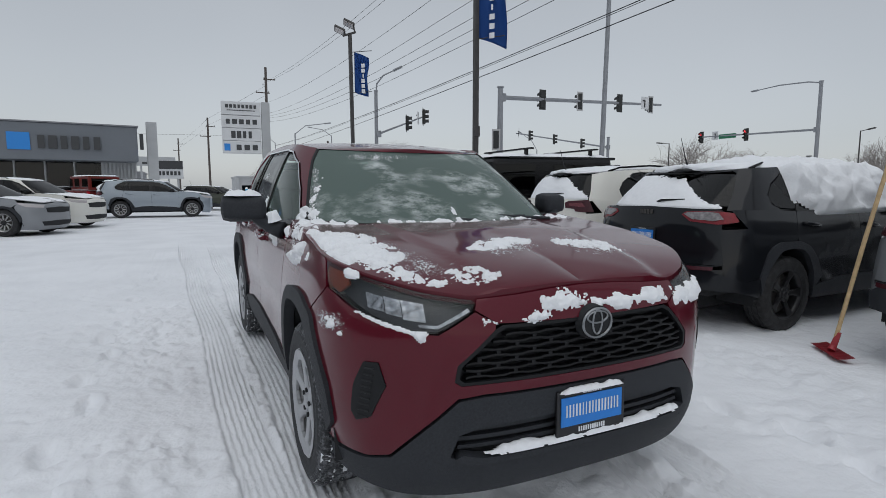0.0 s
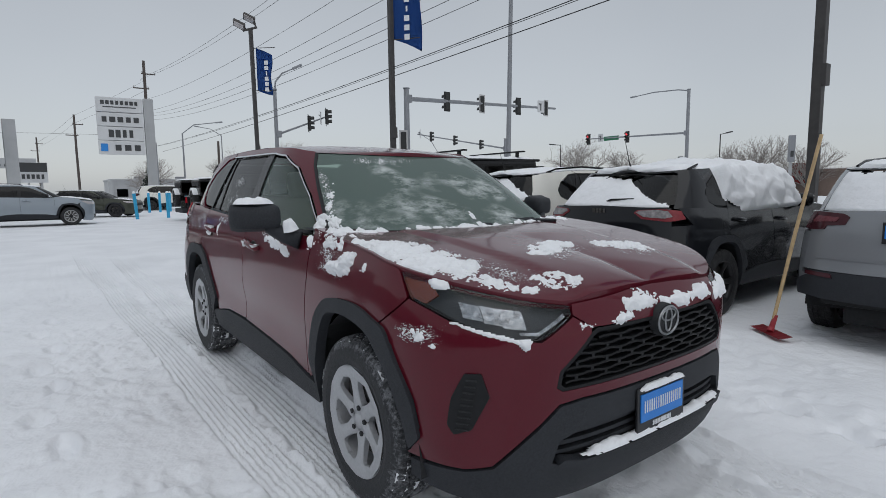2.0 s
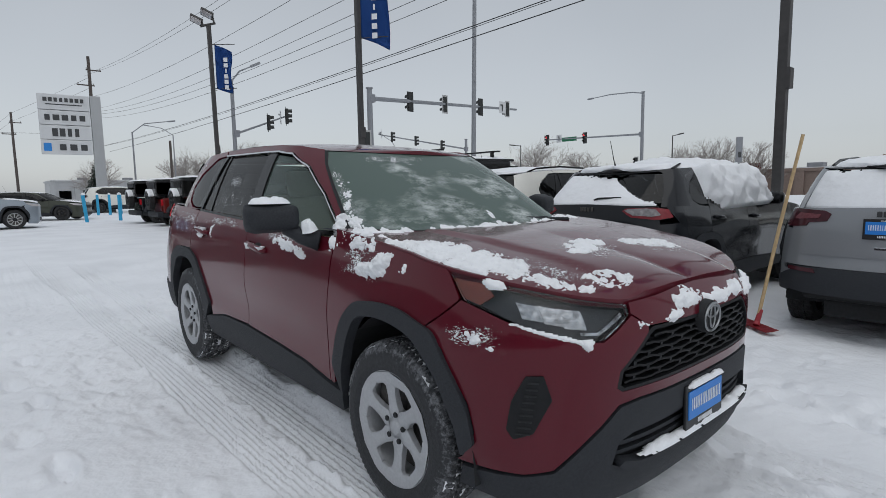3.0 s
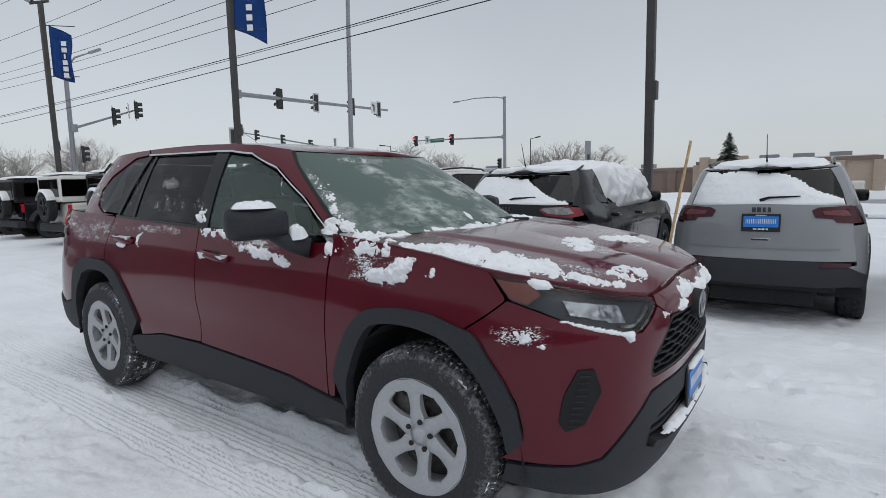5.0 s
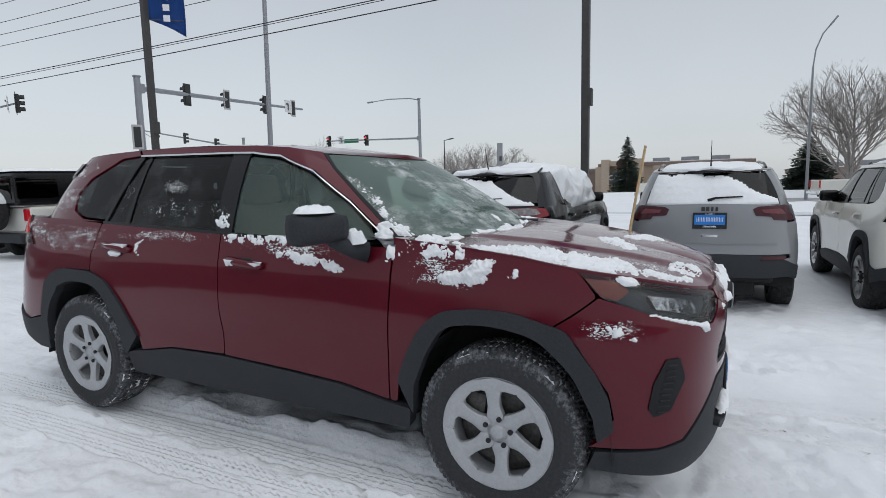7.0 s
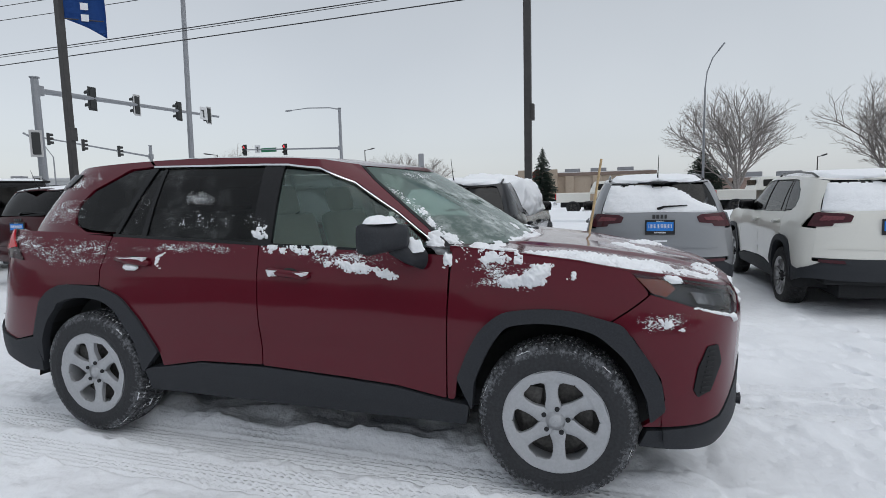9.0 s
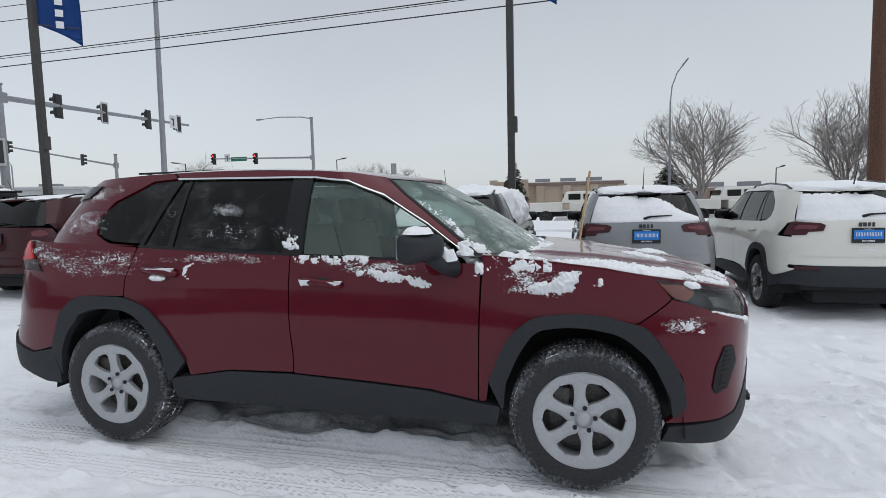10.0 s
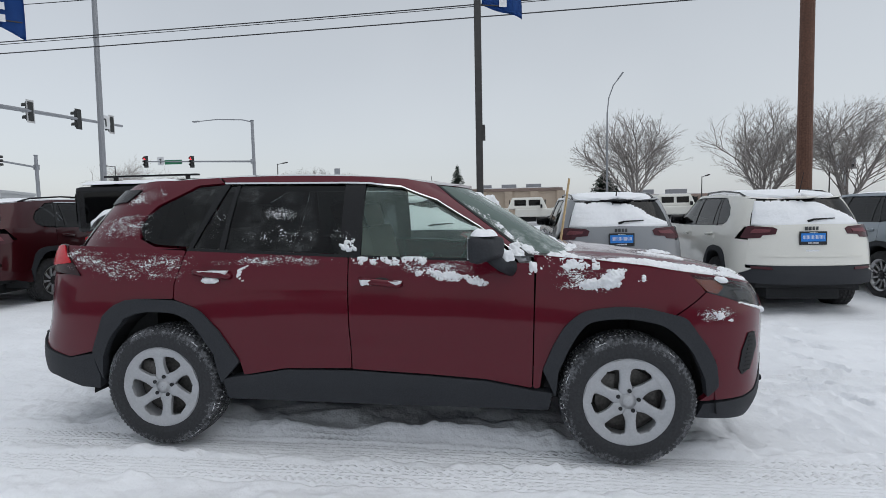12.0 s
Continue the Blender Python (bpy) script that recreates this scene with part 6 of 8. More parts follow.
    for sgn in (1, -1):
        def sd(b):
            return b if sgn > 0 else mirrored(b)
        if lamps == "slim":
            ol = low.Y((3.36, 1.045, 0.01), (3.38, 1.195, 0.02)) + low.X((0.72, 1.200), (0.47, 1.185, 0.01), (0.42, 1.160, 0.01), (0.45, 1.095, 0.01), (0.60, 1.082), (0.62, 1.050), (0.74, 1.040), rear=True)
            il = low.Y((3.44, 1.115), (3.45, 1.165)) + low.X((0.72, 1.163), (0.50, 1.152), (0.52, 1.118), (0.72, 1.105), rear=True)
        elif lamps == "rimmed":
            ol = low.Y((3.32, 1.090, 0.01), (3.34, 1.17, 0.01), (3.44, 1.190)) + low.X((0.72, 1.192), (0.44, 1.178, 0.01), (0.41, 1.150), (0.50, 1.092), (0.72, 1.068), rear=True) + low.Y((3.44, 1.070))
            il = low.Y((3.42, 1.112), (3.43, 1.168), (3.47, 1.178)) + low.X((0.72, 1.184), (0.46, 1.172), (0.43, 1.154), (0.52, 1.110), (0.72, 1.096), rear=True) + low.Y((3.47, 1.100))
        else:
            ol = low.Y((3.30, 1.00, 0.01), (3.34, 1.12, 0.02)) + low.X((0.70, 1.13), (0.56, 1.10), (0.58, 0.98), (0.72, 0.96), rear=True)
            il = low.Y((3.40, 1.03), (3.42, 1.09)) + low.X((0.70, 1.10), (0.62, 1.08), (0.63, 1.02), (0.72, 1.0), rear=True)
        t = part("tail_lamp", sd(panel_bm(fillet(ol, 0.006), low, 0.06, 0.008, 0.03)), M["lens_rim"] if lamps == "rimmed" else M["lens_smoke"], root, "grey tail lamp with a red rim" if lamps == "rimmed" else "smoked dark red tail lamp")
        part("lamp_band", sd(panel_bm(fillet(il, 0.004), low, 0.05, 0.014, 0.01)), M["lens_grey"] if lamps == "rimmed" else M["lens_band"], t)
        part("reflector", sd(panel_bm(fillet(low.X((0.50, 0.64), (0.74, 0.65), (0.74, 0.68), (0.52, 0.675), rear=True), 0.004), low, 0.06, 0.020, 0.02)), M["lens_smoke"], root, "dark red rear reflector")
        a, b = mirror_bms(low, top)
        for q in (a, b):
            bmesh.ops.translate(q, vec=(0.15, 0, 0), verts=q.verts[:])
        dm = part("door_mirror", sd(a), M["gloss_black"], root, smooth=True)
        part("mirror_foot", sd(b), M["gloss_black"], dm, smooth=True)
        if rails:
            bm = bmesh.new()
            tube(bm, [roof(u, 0.10) + Vector((0, 0, dz)) for u, dz in ((1.35, 0.0), (1.5, 0.035), (2.1, 0.045), (2.7, 0.035), (2.95, 0.0))], 0.014, 6)
            part("roof_rail", sd(bm), M["gloss_black"], root)
    pz = 1.045 if lamps == "slim" else 0.925 if lamps == "rimmed" else 0.99
    pc = low(u1, pz)
    if plate:
        add_plate(root, (0, pc.y + 0.014, pz * scale[2]), (-1, 0, 0), (0, -0.05, 1), (0, 1, 0.05))
    bm = bmesh.new()
    box(bm, (0, pc.y + 0.006, 0.875 * scale[2]), (0.16, 0.02, 0.045), bevel=0.006)
    part("latch", bm, M["chrome"] if two_tone_bumper else paint, gate)
    bm = bmesh.new()
    bar_marks(bm, 0.17, 0.045, 4, (0, low(u1, 1.10 + up).y + 0.004, (1.105 + up) * scale[2]), (-1, 0, 0), (0, 0, 1), (0, 1, 0), 2, 0.008)
    part("badge_marks", bm, M["sign_dark"] if paint is not M["black"] else M["steel"], gate)
    wz = 1.21 + up
    wp, wq = top(t1, wz), top(top.by_x(0.30, wz + 0.01, True), wz + 0.01)
    bm = bmesh.new()
    tube(bm, [(0.02, wp.y + 0.012, wp.z - 0.02), (-0.05, wp.y + 0.03, wp.z + 0.008), (-0.30, wq.y + 0.02, wq.z + 0.01)], [0.02, 0.012, 0.006], 6)
    part("rear_wiper", bm, M["gloss_black"], root)
    bm = grid_bm(lambda u, v: roof(t1 - 0.55 + 0.55 * u, v) + Vector((0, 0.10 * u * u, 0.012 - 0.02 * u)), [i / 4 for i in range(5)], [0.25 + 1.5 * j / 10 for j in range(11)])
    bmesh.ops.solidify(bm, geom=bm.faces[:], thickness=0.02)
    part("spoiler", bm, roof_paint or paint, root, smooth=True)
    bm = bmesh.new()
    e = roof(t1 - 0.6, 1)
    tube(bm, [e, e + Vector((0, 0.05, 0.10)), e + Vector((0, 0.12, 0.30))], [0.012, 0.005, 0.003], 5)
    part("aerial", bm, M["gap"], root)
    under_body(root, scale)
    cabin(root, scale, M["dash"])
    r = 0.362
    for y in (0.0, 2.69):
        make_wheel(wheel, root, pose(-0.79 * scale[0], y * scale[1], r, 20 * (y > 0), 0, 0))
        make_wheel(wheel, root, pose(0.79 * scale[0], y * scale[1], r, 0, 0, 180))
    if snow > 0:
        sd = int(m.translation.y * 10) % 50 + 50
        b1 = snow_bm(roof, (top.u0 + 0.05, t1 - 0.02), (0.15, 1.85), lambda a, b: 0.9 * snow - 0.3 * a * a, 0.030 * snow, 0.05, 2.5, 0.3, sd)
        part("roof_snow", b1, M["snow"], root, "snow layer on the roof")
        ua = t1 - top.by_x(0.66, 1.3, True)

        def back(w, z):
            p = top(t1 - abs(w), z)
            return Vector((p.x if w <= 0 else -p.x, p.y, p.z))
        b2 = snow_bm(back, (-ua, ua), (1.145 + up, 1.54), lambda a, b: min(0.7 * (0.80 + 0.10 * a - 2.0 * max(0, -a - (0.12 if lamps == "rimmed" else 0.30)) ** 0.8 - b), 0.35 * (b + 1.3)), 0.020, 0.014, 3.4, 0.16, sd + 1, fine=0.07)
        if snow < 0.35:
            b2.free()
        else:
            part("rear_window_snow", b2, M["snow"], root, "snow banked on the rear window")
        b3 = snow_bm(hood, (0.05, 0.9), (0.1, 1.9), lambda a, b: 0.8 * snow - 0.2 * a * a, 0.03 * snow, 0.07, 3.0, 0.5, sd + 3, flip=True)
        part("hood_snow", b3, M["snow"], root, "snow layer on the hood")
    if side_snow:
        b4 = snow_bm(top, (0.75, 2.56), (1.115, 1.60), lambda a, b: 0.80 - abs(a) ** 4 * 0.7 + 0.80 * b, 0.115, 0.026, 2.3, 0.55, 77, fine=0.05)
        part("side_window_snow", b4, M["snow"], root, "thick snow plastered over the side windows")
        b5 = snow_bm(roof, (0.6, 2.75), (0.0, 1.0), lambda a, b: 1.0 - 0.2 * a * a - 0.3 * max(0, b), 0.07, 0.05, 3.0, 0.35, 78)
        part("roof_edge_snow", b5, M["snow"], root, "thick snow on the roof edge")
    return root


def face_street(rear_x, y, scale, lift=0.0, turn=0.0):
    """A car backed away from the street: rear toward the lane, nose to the street."""
    px = rear_x + 3.675 * scale[1]
    z = ground_z(px - 1.3, y)
    return pose(px, y, z + lift, 0, 0, 90 + turn) @ pose(0, 0, 0, -0.69, 0, 0)


C = (0.935, 0.957, 0.985)
lot_suv(face_street(3.31, -0.825, C), "silver grey compact SUV with snow on its rear window", M["silver"], C, roof_paint=M["black"], wheel="alloy", lamps="slim", group="cars along the lot edge")
lot_suv(face_street(3.38, -3.16, C), "white compact SUV with a snowy roof and black bumper", M["white"], C, wheel="alloy", lamps="slim", group="cars along the lot edge")
lot_suv(face_street(3.18, 3.88, C), "white compact SUV with a black roof, snow on the rear window", M["white"], C, roof_paint=M["black"], wheel="alloy", lamps="slim", group="cars along the lot edge")
K = (1.0, 1.01, 0.975)
lot_suv(face_street(2.74, 1.62, K), "black SUV with thick snow plastered on its side windows", M["black"], K, wheel="black", lamps="rimmed", side_snow=True, two_tone_bumper=False, group="cars along the lot edge")
G = (1.04, 1.045, 1.03)
lot_suv(face_street(3.05, 8.85, G), "dark red full-size SUV with chrome window trim", M["darkred"], G, wheel="alloy", lamps="block", two_tone_bumper=False, snow=0.3, chrome_trim=True, group="cars along the lot edge")
lot_suv(face_street(3.9, -5.75, K), "blue-grey car with a snowy roof beside a white SUV", M["blue_grey"], K, wheel="alloy", lamps="block", two_tone_bumper=False, snow=0.4, rails=False, group="cars along the lot edge")


# ---- boxy off-roaders with a spare wheel on the back ----
def off_roader(m, label, paint, top_mat, rack=False, group="", snow=1.0, red_lamps=True):
    """Local: nose toward -y, rear at y = 4.2."""
    root = thing("off_road_vehicle", m, label, "car", group)

    def blk(name, c, s, mat, bev=0.03, lab="", parent=root):
        bm = bmesh.new()
        box(bm, c, s, bevel=bev)
        return part(name, bm, mat, parent, lab)
    blk("tub", (0, 2.75, 0.86), (1.56, 2.5, 0.56), paint, 0.05)
    blk("hood", (0, 0.55, 0.98), (1.36, 1.9, 0.34), paint, 0.07)
    blk("hardtop", (0, 2.95, 1.50), (1.46, 2.5, 0.66), top_mat, 0.06)
    blk("roof_panel", (0, 2.75, 1.84), (1.44, 2.3, 0.05), top_mat, 0.02)
    for sgn in (1, -1):
        for y0, ln in ((1.72, 0.62), (2.55, 0.75), (3.62, 0.85)):
            blk("side_window", (sgn * -0.735, y0 + ln / 2 - 0.25, 1.52), (0.012, ln - 0.08, 0.42), M["glass_other"], 0.004)
        for y0 in (0.55, 3.35):
            bm = bmesh.new()
            tube(bm, [(sgn * -0.84, y0 + 0.56 * math.cos(t), 0.55 + 0.42 * math.sin(t)) for t in np.linspace(0.1, math.pi - 0.1, 9)], 0.06, 8)
            bmesh.ops.scale(bm, vec=(2.2, 1, 1), space=Matrix.Translation((sgn * 0.84, 0, 0)), verts=bm.verts[:])
            part("flare", bm, M["cladding"], root)
            make_wheel("black", root, pose(sgn * -0.80, y0, 0.39, 0, 0, 0 if sgn > 0 else 180) @ Matrix.Diagonal((1.1, 1.08, 1.08, 1)))
        blk("tail_lamp", (sgn * -0.68, 4.02, 0.98), (0.14, 0.06, 0.24), M["lens_red"], 0.02, "red tail lamp")
        blk("door_mirror", (sgn * -0.92, 1.62, 1.25), (0.20, 0.10, 0.17), M["gloss_black"], 0.03)
    blk("rear_window", (0, 4.205, 1.52), (1.14, 0.012, 0.44), M["glass_other"], 0.004)
    blk("tailgate", (0, 4.01, 0.88), (1.20, 0.05, 0.48), paint, 0.02)
    blk("rear_bumper", (0, 4.12, 0.52), (1.60, 0.22, 0.20), M["cladding"], 0.04)
    blk("front_bumper", (0, -0.48, 0.55), (1.60, 0.22, 0.20), M["cladding"], 0.04)
    blk("grille", (0, -0.41, 0.95), (1.30, 0.06, 0.42), paint, 0.03)
    blk("underbody", (0, 1.8, 0.48), (0.9, 3.9, 0.25), M["gap"], 0.03)
    bm = bmesh.new()
    v = [bm.verts.new(p) for p in ((-0.66, 1.50, 1.16), (0.66, 1.50, 1.16), (0.60, 1.78, 1.74), (-0.60, 1.78, 1.74))]
    bm.faces.new(v)
    bmesh.ops.solidify(bm, geom=bm.faces[:], thickness=0.02)
    part("windscreen", bm, M["glass_other"], root)
    sp = make_wheel("black", root, pose(0, 4.27, 1.06, 0, 0, -90) @ Matrix.Diagonal((1.0, 1.04, 1.04, 1)))
    bm = bmesh.new()
    box(bm, (0, 4.12, 1.06), (0.22, 0.24, 0.22), bevel=0.03)
    part("spare_carrier", bm, M["gap"], root)
    if snow > 0:
        bm = snow_bm(lambda u, vv: Vector((-0.68 + 1.36 * u, 1.7 + 2.45 * vv, 1.862)), (0, 1), (0, 1), lambda a, b: 0.8, 0.05, 0.08, 3, 0.6, 5, flip=True)
        part("roof_snow", bm, M["snow"], root, "snow layer on the roof")
        bm = snow_bm(lambda u, vv: Vector((0.40 * math.cos(0.45 + 2.25 * u), 4.16 + 0.24 * vv, 1.06 + 0.385 * math.sin(0.45 + 2.25 * u))), (0, 1), (0, 1), lambda a, b: 1.0 - a * a * 0.6, 0.05, 0.03, 5, 0.4, 6)
        part("spare_wheel_snow", bm, M["snow"], root, "snow cap on the spare wheel")
    if rack:
        for y in (2.1, 3.5):
            bm = bmesh.new()
            box(bm, (0, y, 2.0), (1.55, 0.09, 0.03), bevel=0.01)
            box(bm, (-0.60, y, 1.93), (0.05, 0.06, 0.14), bevel=0.01)
            box(bm, (0.60, y, 1.93), (0.05, 0.06, 0.14), bevel=0.01)
            part("roof_bar", bm, M["gloss_black"], root)
    return root


def park_off_roader(rear_x, y):
    px = rear_x + 4.2
    return pose(px, y, ground_z(px - 1.5, y) - 0.005, 0, 0, 90) @ pose(0, 0, 0, -0.69, 0, 0)


off_roader(park_off_roader(3.35, 6.10), "black off-roader with roof bars and a snow-capped spare wheel", M["black"], M["gloss_black"], rack=True, group="off-roaders along the lot edge")
off_roader(park_off_roader(3.2, 12.2), "white off-roader with a black top and snow-capped spare wheel", M["white"], M["gloss_black"], group="off-roaders along the lot edge")
off_roader(park_off_roader(3.1, 14.8), "white off-roader with a white hardtop and spare wheel", M["white"], M["white"], group="off-roaders along the lot edge")
off_roader(park_off_roader(3.3, 18.6), "black off-roader with a black top and spare wheel", M["black"], M["gloss_black"], group="off-roaders along the lot edge")
off_roader(park_off_roader(3.2, 21.6), "bright red off-roader with a black top and spare wheel", M["orange_red"], M["gloss_black"], group="off-roaders along the lot edge")
off_roader(park_off_roader(3.1, 24.6), "black off-roader with snow on its spare wheel cover", M["black"], M["gloss_black"], group="off-roaders along the lot edge")

# cars across the lane, toward the showroom
V = (0.99, 1.02, 0.99)
lot_suv(pose(-0.75, 24.9, ground_z(-2, 24) + 0.0, 0, 0, 90) @ pose(0, 0.2, 0), "silver-blue SUV parked side-on in the snowy lane", M["blue_grey"], V, wheel="alloy", lamps="block", two_tone_bumper=False, snow=0.8, plate=False)
lot_suv(pose(1.6, 31.5, ground_z(0, 31), 0, 0, 62), "olive grey saloon with a dusting of snow", M["olive"], (1.0, 1.05, 0.87), wheel="black", lamps="block", two_tone_bumper=False, snow=0.15, plate=False, rails=False, sedan=True, name="saloon")
lot_suv(pose(-4.6, 18.6, ground_z(-5, 18), 0, 0, 68), "white car with black cladding and a snowy windscreen", M["white"], (0.99, 1.02, 0.97), wheel="alloy", lamps="block", two_tone_bumper=False, snow=0.5, plate=False)
lot_suv(pose(-5.2, 15.9, ground_z(-5, 16), 0, 0, 68), "silver car with a black grille beside a white car", M["silver"], (0.99, 1.02, 0.9), wheel="alloy", lamps="block", two_tone_bumper=False, snow=0.5, plate=False)
lot_suv(pose(-5.2, 21.8, ground_z(-5, 21), 0, 0, 72), "dark grey crossover dusted with snow", M["dark_grey"], (0.99, 1.02, 0.95), wheel="alloy", lamps="block", two_tone_bumper=False, snow=0.4, plate=False)
off_roader(pose(-6.6, 33.5, ground_z(-6, 33), 0, 0, 205), "bright red off-roader by the showroom windows", M["orange_red"], M["orange_red"], snow=0.3)
lot_suv(pose(7.6, 41.0, ground_z(6, 40), 0, 0, 75), "white pickup-sized SUV with a snowy hood", M["white"], (1.05, 1.15, 1.08), wheel="black", lamps="block", two_tone_bumper=False, snow=0.5, plate=False, rails=False)


# ---- poles, flags, signals ----
def light_pole(x, y, top, label, heads=True, lean=0.0, boxes=True, flag_z=5.3, flag_dir=(0.95, 0.3), flag=True, flag_w=0.80, flag_h=2.0, seed=0):
    z0 = ground_z(x, y)
    root = thing("light_pole", pose(x, y, z0, 0, lean, 0), label, "lamp post", "lot light poles")
    bm = bmesh.new()
    box(bm, (0, 0, top / 2), (0.135, 0.135, top), bevel=0.012)
    part("shaft", bm, M["pole_brown"], root)
    bm = bmesh.new()
    lathe(bm, [(0.001, 0.62), (0.24, 0.62), (0.26, 0.58), (0.26, -0.2)], 20, "z")
    part("concrete_base", bm, M["light_panel"], root)
    bm = bmesh.new()
    box(bm, (0, -0.09, 2.9), (0.16, 0.06, 0.30), bevel=0.01)
    part("junction_box", bm, M["pole_brown"], root)
    if heads:
        bm = bmesh.new()
        rod(bm, (-0.26, 0.13, top - 0.06), (0.22, -0.11, top + 0.08), 0.045, seg=8)
        part("crossbar", bm, M["pole_brown"], root)
        for hx, hy, hz in ((-0.36, 0.18, 0.16), (-0.02, 0.01, 0.40)):
            tip = Matrix.Rotation(radians(-26), 4, "Z") @ Matrix.Rotation(radians(26), 4, "Y") @ Matrix.Rotation(radians(-24), 4, "X")
            bm = bmesh.new()
            rod(bm, (hx + 0.20, hy - 0.10, top - 0.02 + (hz - 0.16) * 0.4), (hx + 0.16, hy - 0.08, top + hz - 0.06), 0.03, seg=8)
            box(bm, (hx, hy, top + hz), (0.46, 0.36, 0.09), tip, 0.02)
            h = part("lamp_head", bm, M["pole_brown"], root)
            bm = bmesh.new()
            box(bm, Vector((hx, hy, top + hz)) + tip @ Vector((0, -0.02, -0.05)), (0.38, 0.28, 0.02), tip, 0.004)
            part("lens", bm, M["lens_white"], h)
    if flag:
        dx, dy = flag_dir
        f = thing("banner_flag", pose(x, y, z0 + flag_z), "blue banner flag with white bars for lettering", "flag", "banner flags")
        bm = bmesh.new()
        nx, nz = 14, 24
        g = []
        for i in range(nx + 1):
            col = []
            for k in range(nz + 1):
                u, v = i / nx, k / nz
                wav = (0.10 * math.sin(6 * u + 3.4 * v + seed) + 0.05 * math.sin(9 * v - 3 * u + seed)) * u
                col.append(bm.verts.new((dx * (0.09 + flag_w * u) - dy * wav, dy * (0.09 + flag_w * u) + dx * wav, flag_h * v - 0.30 * u * (1 - 0.25 * v) * 0.9 - 0.10 * u * u * math.sin(3.0 * v + seed))))
            g.append(col)
        for i in range(nx):
            for k in range(nz):
                q = bm.faces.new((g[i][k], g[i + 1][k], g[i + 1][k + 1], g[i][k + 1]))
                q.smooth = True
        bmesh.ops.solidify(bm, geom=bm.faces[:], thickness=0.004)
        part("cloth", bm, M["banner"], f)
        rot = Matrix(((dx, -dy, 0), (dy, dx, 0), (0, 0, 1))).to_4x4()
        for k in range(6):
            for off in (0.075, -0.075):
                bm = bmesh.new()
                c = Vector((dx * 0.50 - dy * off * 0.9, dy * 0.50 + dx * off * 0.9, 0.03 + 0.125 * flag_h * k))
                box(bm, c, (0.15 if k != 3 else 0.05, 0.004, 0.15), rot)
                part("bar", bm, M["white_mark"], f)
        for zz in (0.0, flag_h):
            bm = bmesh.new()
            rod(bm, (0, 0, zz), (dx * 0.85, dy * 0.85, zz), 0.014, seg=8)
            part("bracket", bm, M["pole_brown"], f)
    return root


light_pole(7.18, 1.18, 8.6, "dark bronze square light pole with a blue flag", flag_z=5.38, flag_dir=(0.25, -0.97))
light_pole(6.35, 11.48, 8.3, "dark bronze light pole with a blue flag and junction box", flag_z=5.46, flag_dir=(0.62, -0.78), seed=2)
light_pole(5.15, 19.65, 7.45, "dark bronze light pole with two flood lamps and a blue flag", flag_z=5.16, flag_w=0.62, flag_h=1.60, flag_dir=(0.75, -0.66), seed=4, lean=-0.6)


def signal_head(parent, x, y, z, yaw, back=True, lit=False, s=0.82, tall=1.07):
    """Three-lens signal facing local -y turned by yaw."""
    mm = pose(x, y, z, 0, 0, yaw)
    bm = bmesh.new()
    box(bm, (0, 0.0, 0), (0.34 * s, 0.22 * s, tall * s), bevel=0.03)
    h = part("signal_head", bm, M["signal_black"], parent)
    h.matrix_basis = mm
    if back:
        bm = bmesh.new()
        box(bm, (0, 0.05, 0), (0.52 * s, 0.012, (tall + 0.22) * s), bevel=0.004)
        part("backplate", bm, M["signal_black"] if back != "pale" else M["signal_back"], h)
    for k in (-1, 0, 1):
        bm = bmesh.new()
        g = [(0.15 * s * math.cos(t), 0.15 * s * math.sin(t)) for t in np.linspace(-0.5, math.pi + 0.5, 13)]
        a = [bm.verts.new((p, -0.11 * s, q + k * 0.345 * s)) for p, q in g]
        b = [bm.verts.new((p, -0.36 * s, q + k * 0.345 * s)) for p, q in g]
        for i in range(12):
            bm.faces.new((a[i], a[i + 1], b[i + 1], b[i]))
        part("visor", bm, M["signal_black"], h)
        bm = bmesh.new()
        g = bmesh.ops.create_cone(bm, cap_ends=True, segments=16, radius1=0.14 * s, radius2=0.14 * s, depth=0.02)["verts"]
        bmesh.ops.transform(bm, matrix=Matrix.Translation((0, -0.115 * s, k * 0.345 * s)) @ Matrix.Rotation(radians(90), 4, "X"), verts=g)
        part("lens", bm, M["signal_red"] if (lit and k == 1) else M["dead_lens"], h)
    return h


M["signal_red"] = node_material("lit_red_signal", (0.5, 0.02, 0.02), rough=0.4)
pb = M["signal_red"].node_tree.nodes["Principled BSDF"]
pb.inputs["Emission Color"].default_value, pb.inputs["Emission Strength"].default_value = (1.0, 0.06, 0.08, 1), 1.3


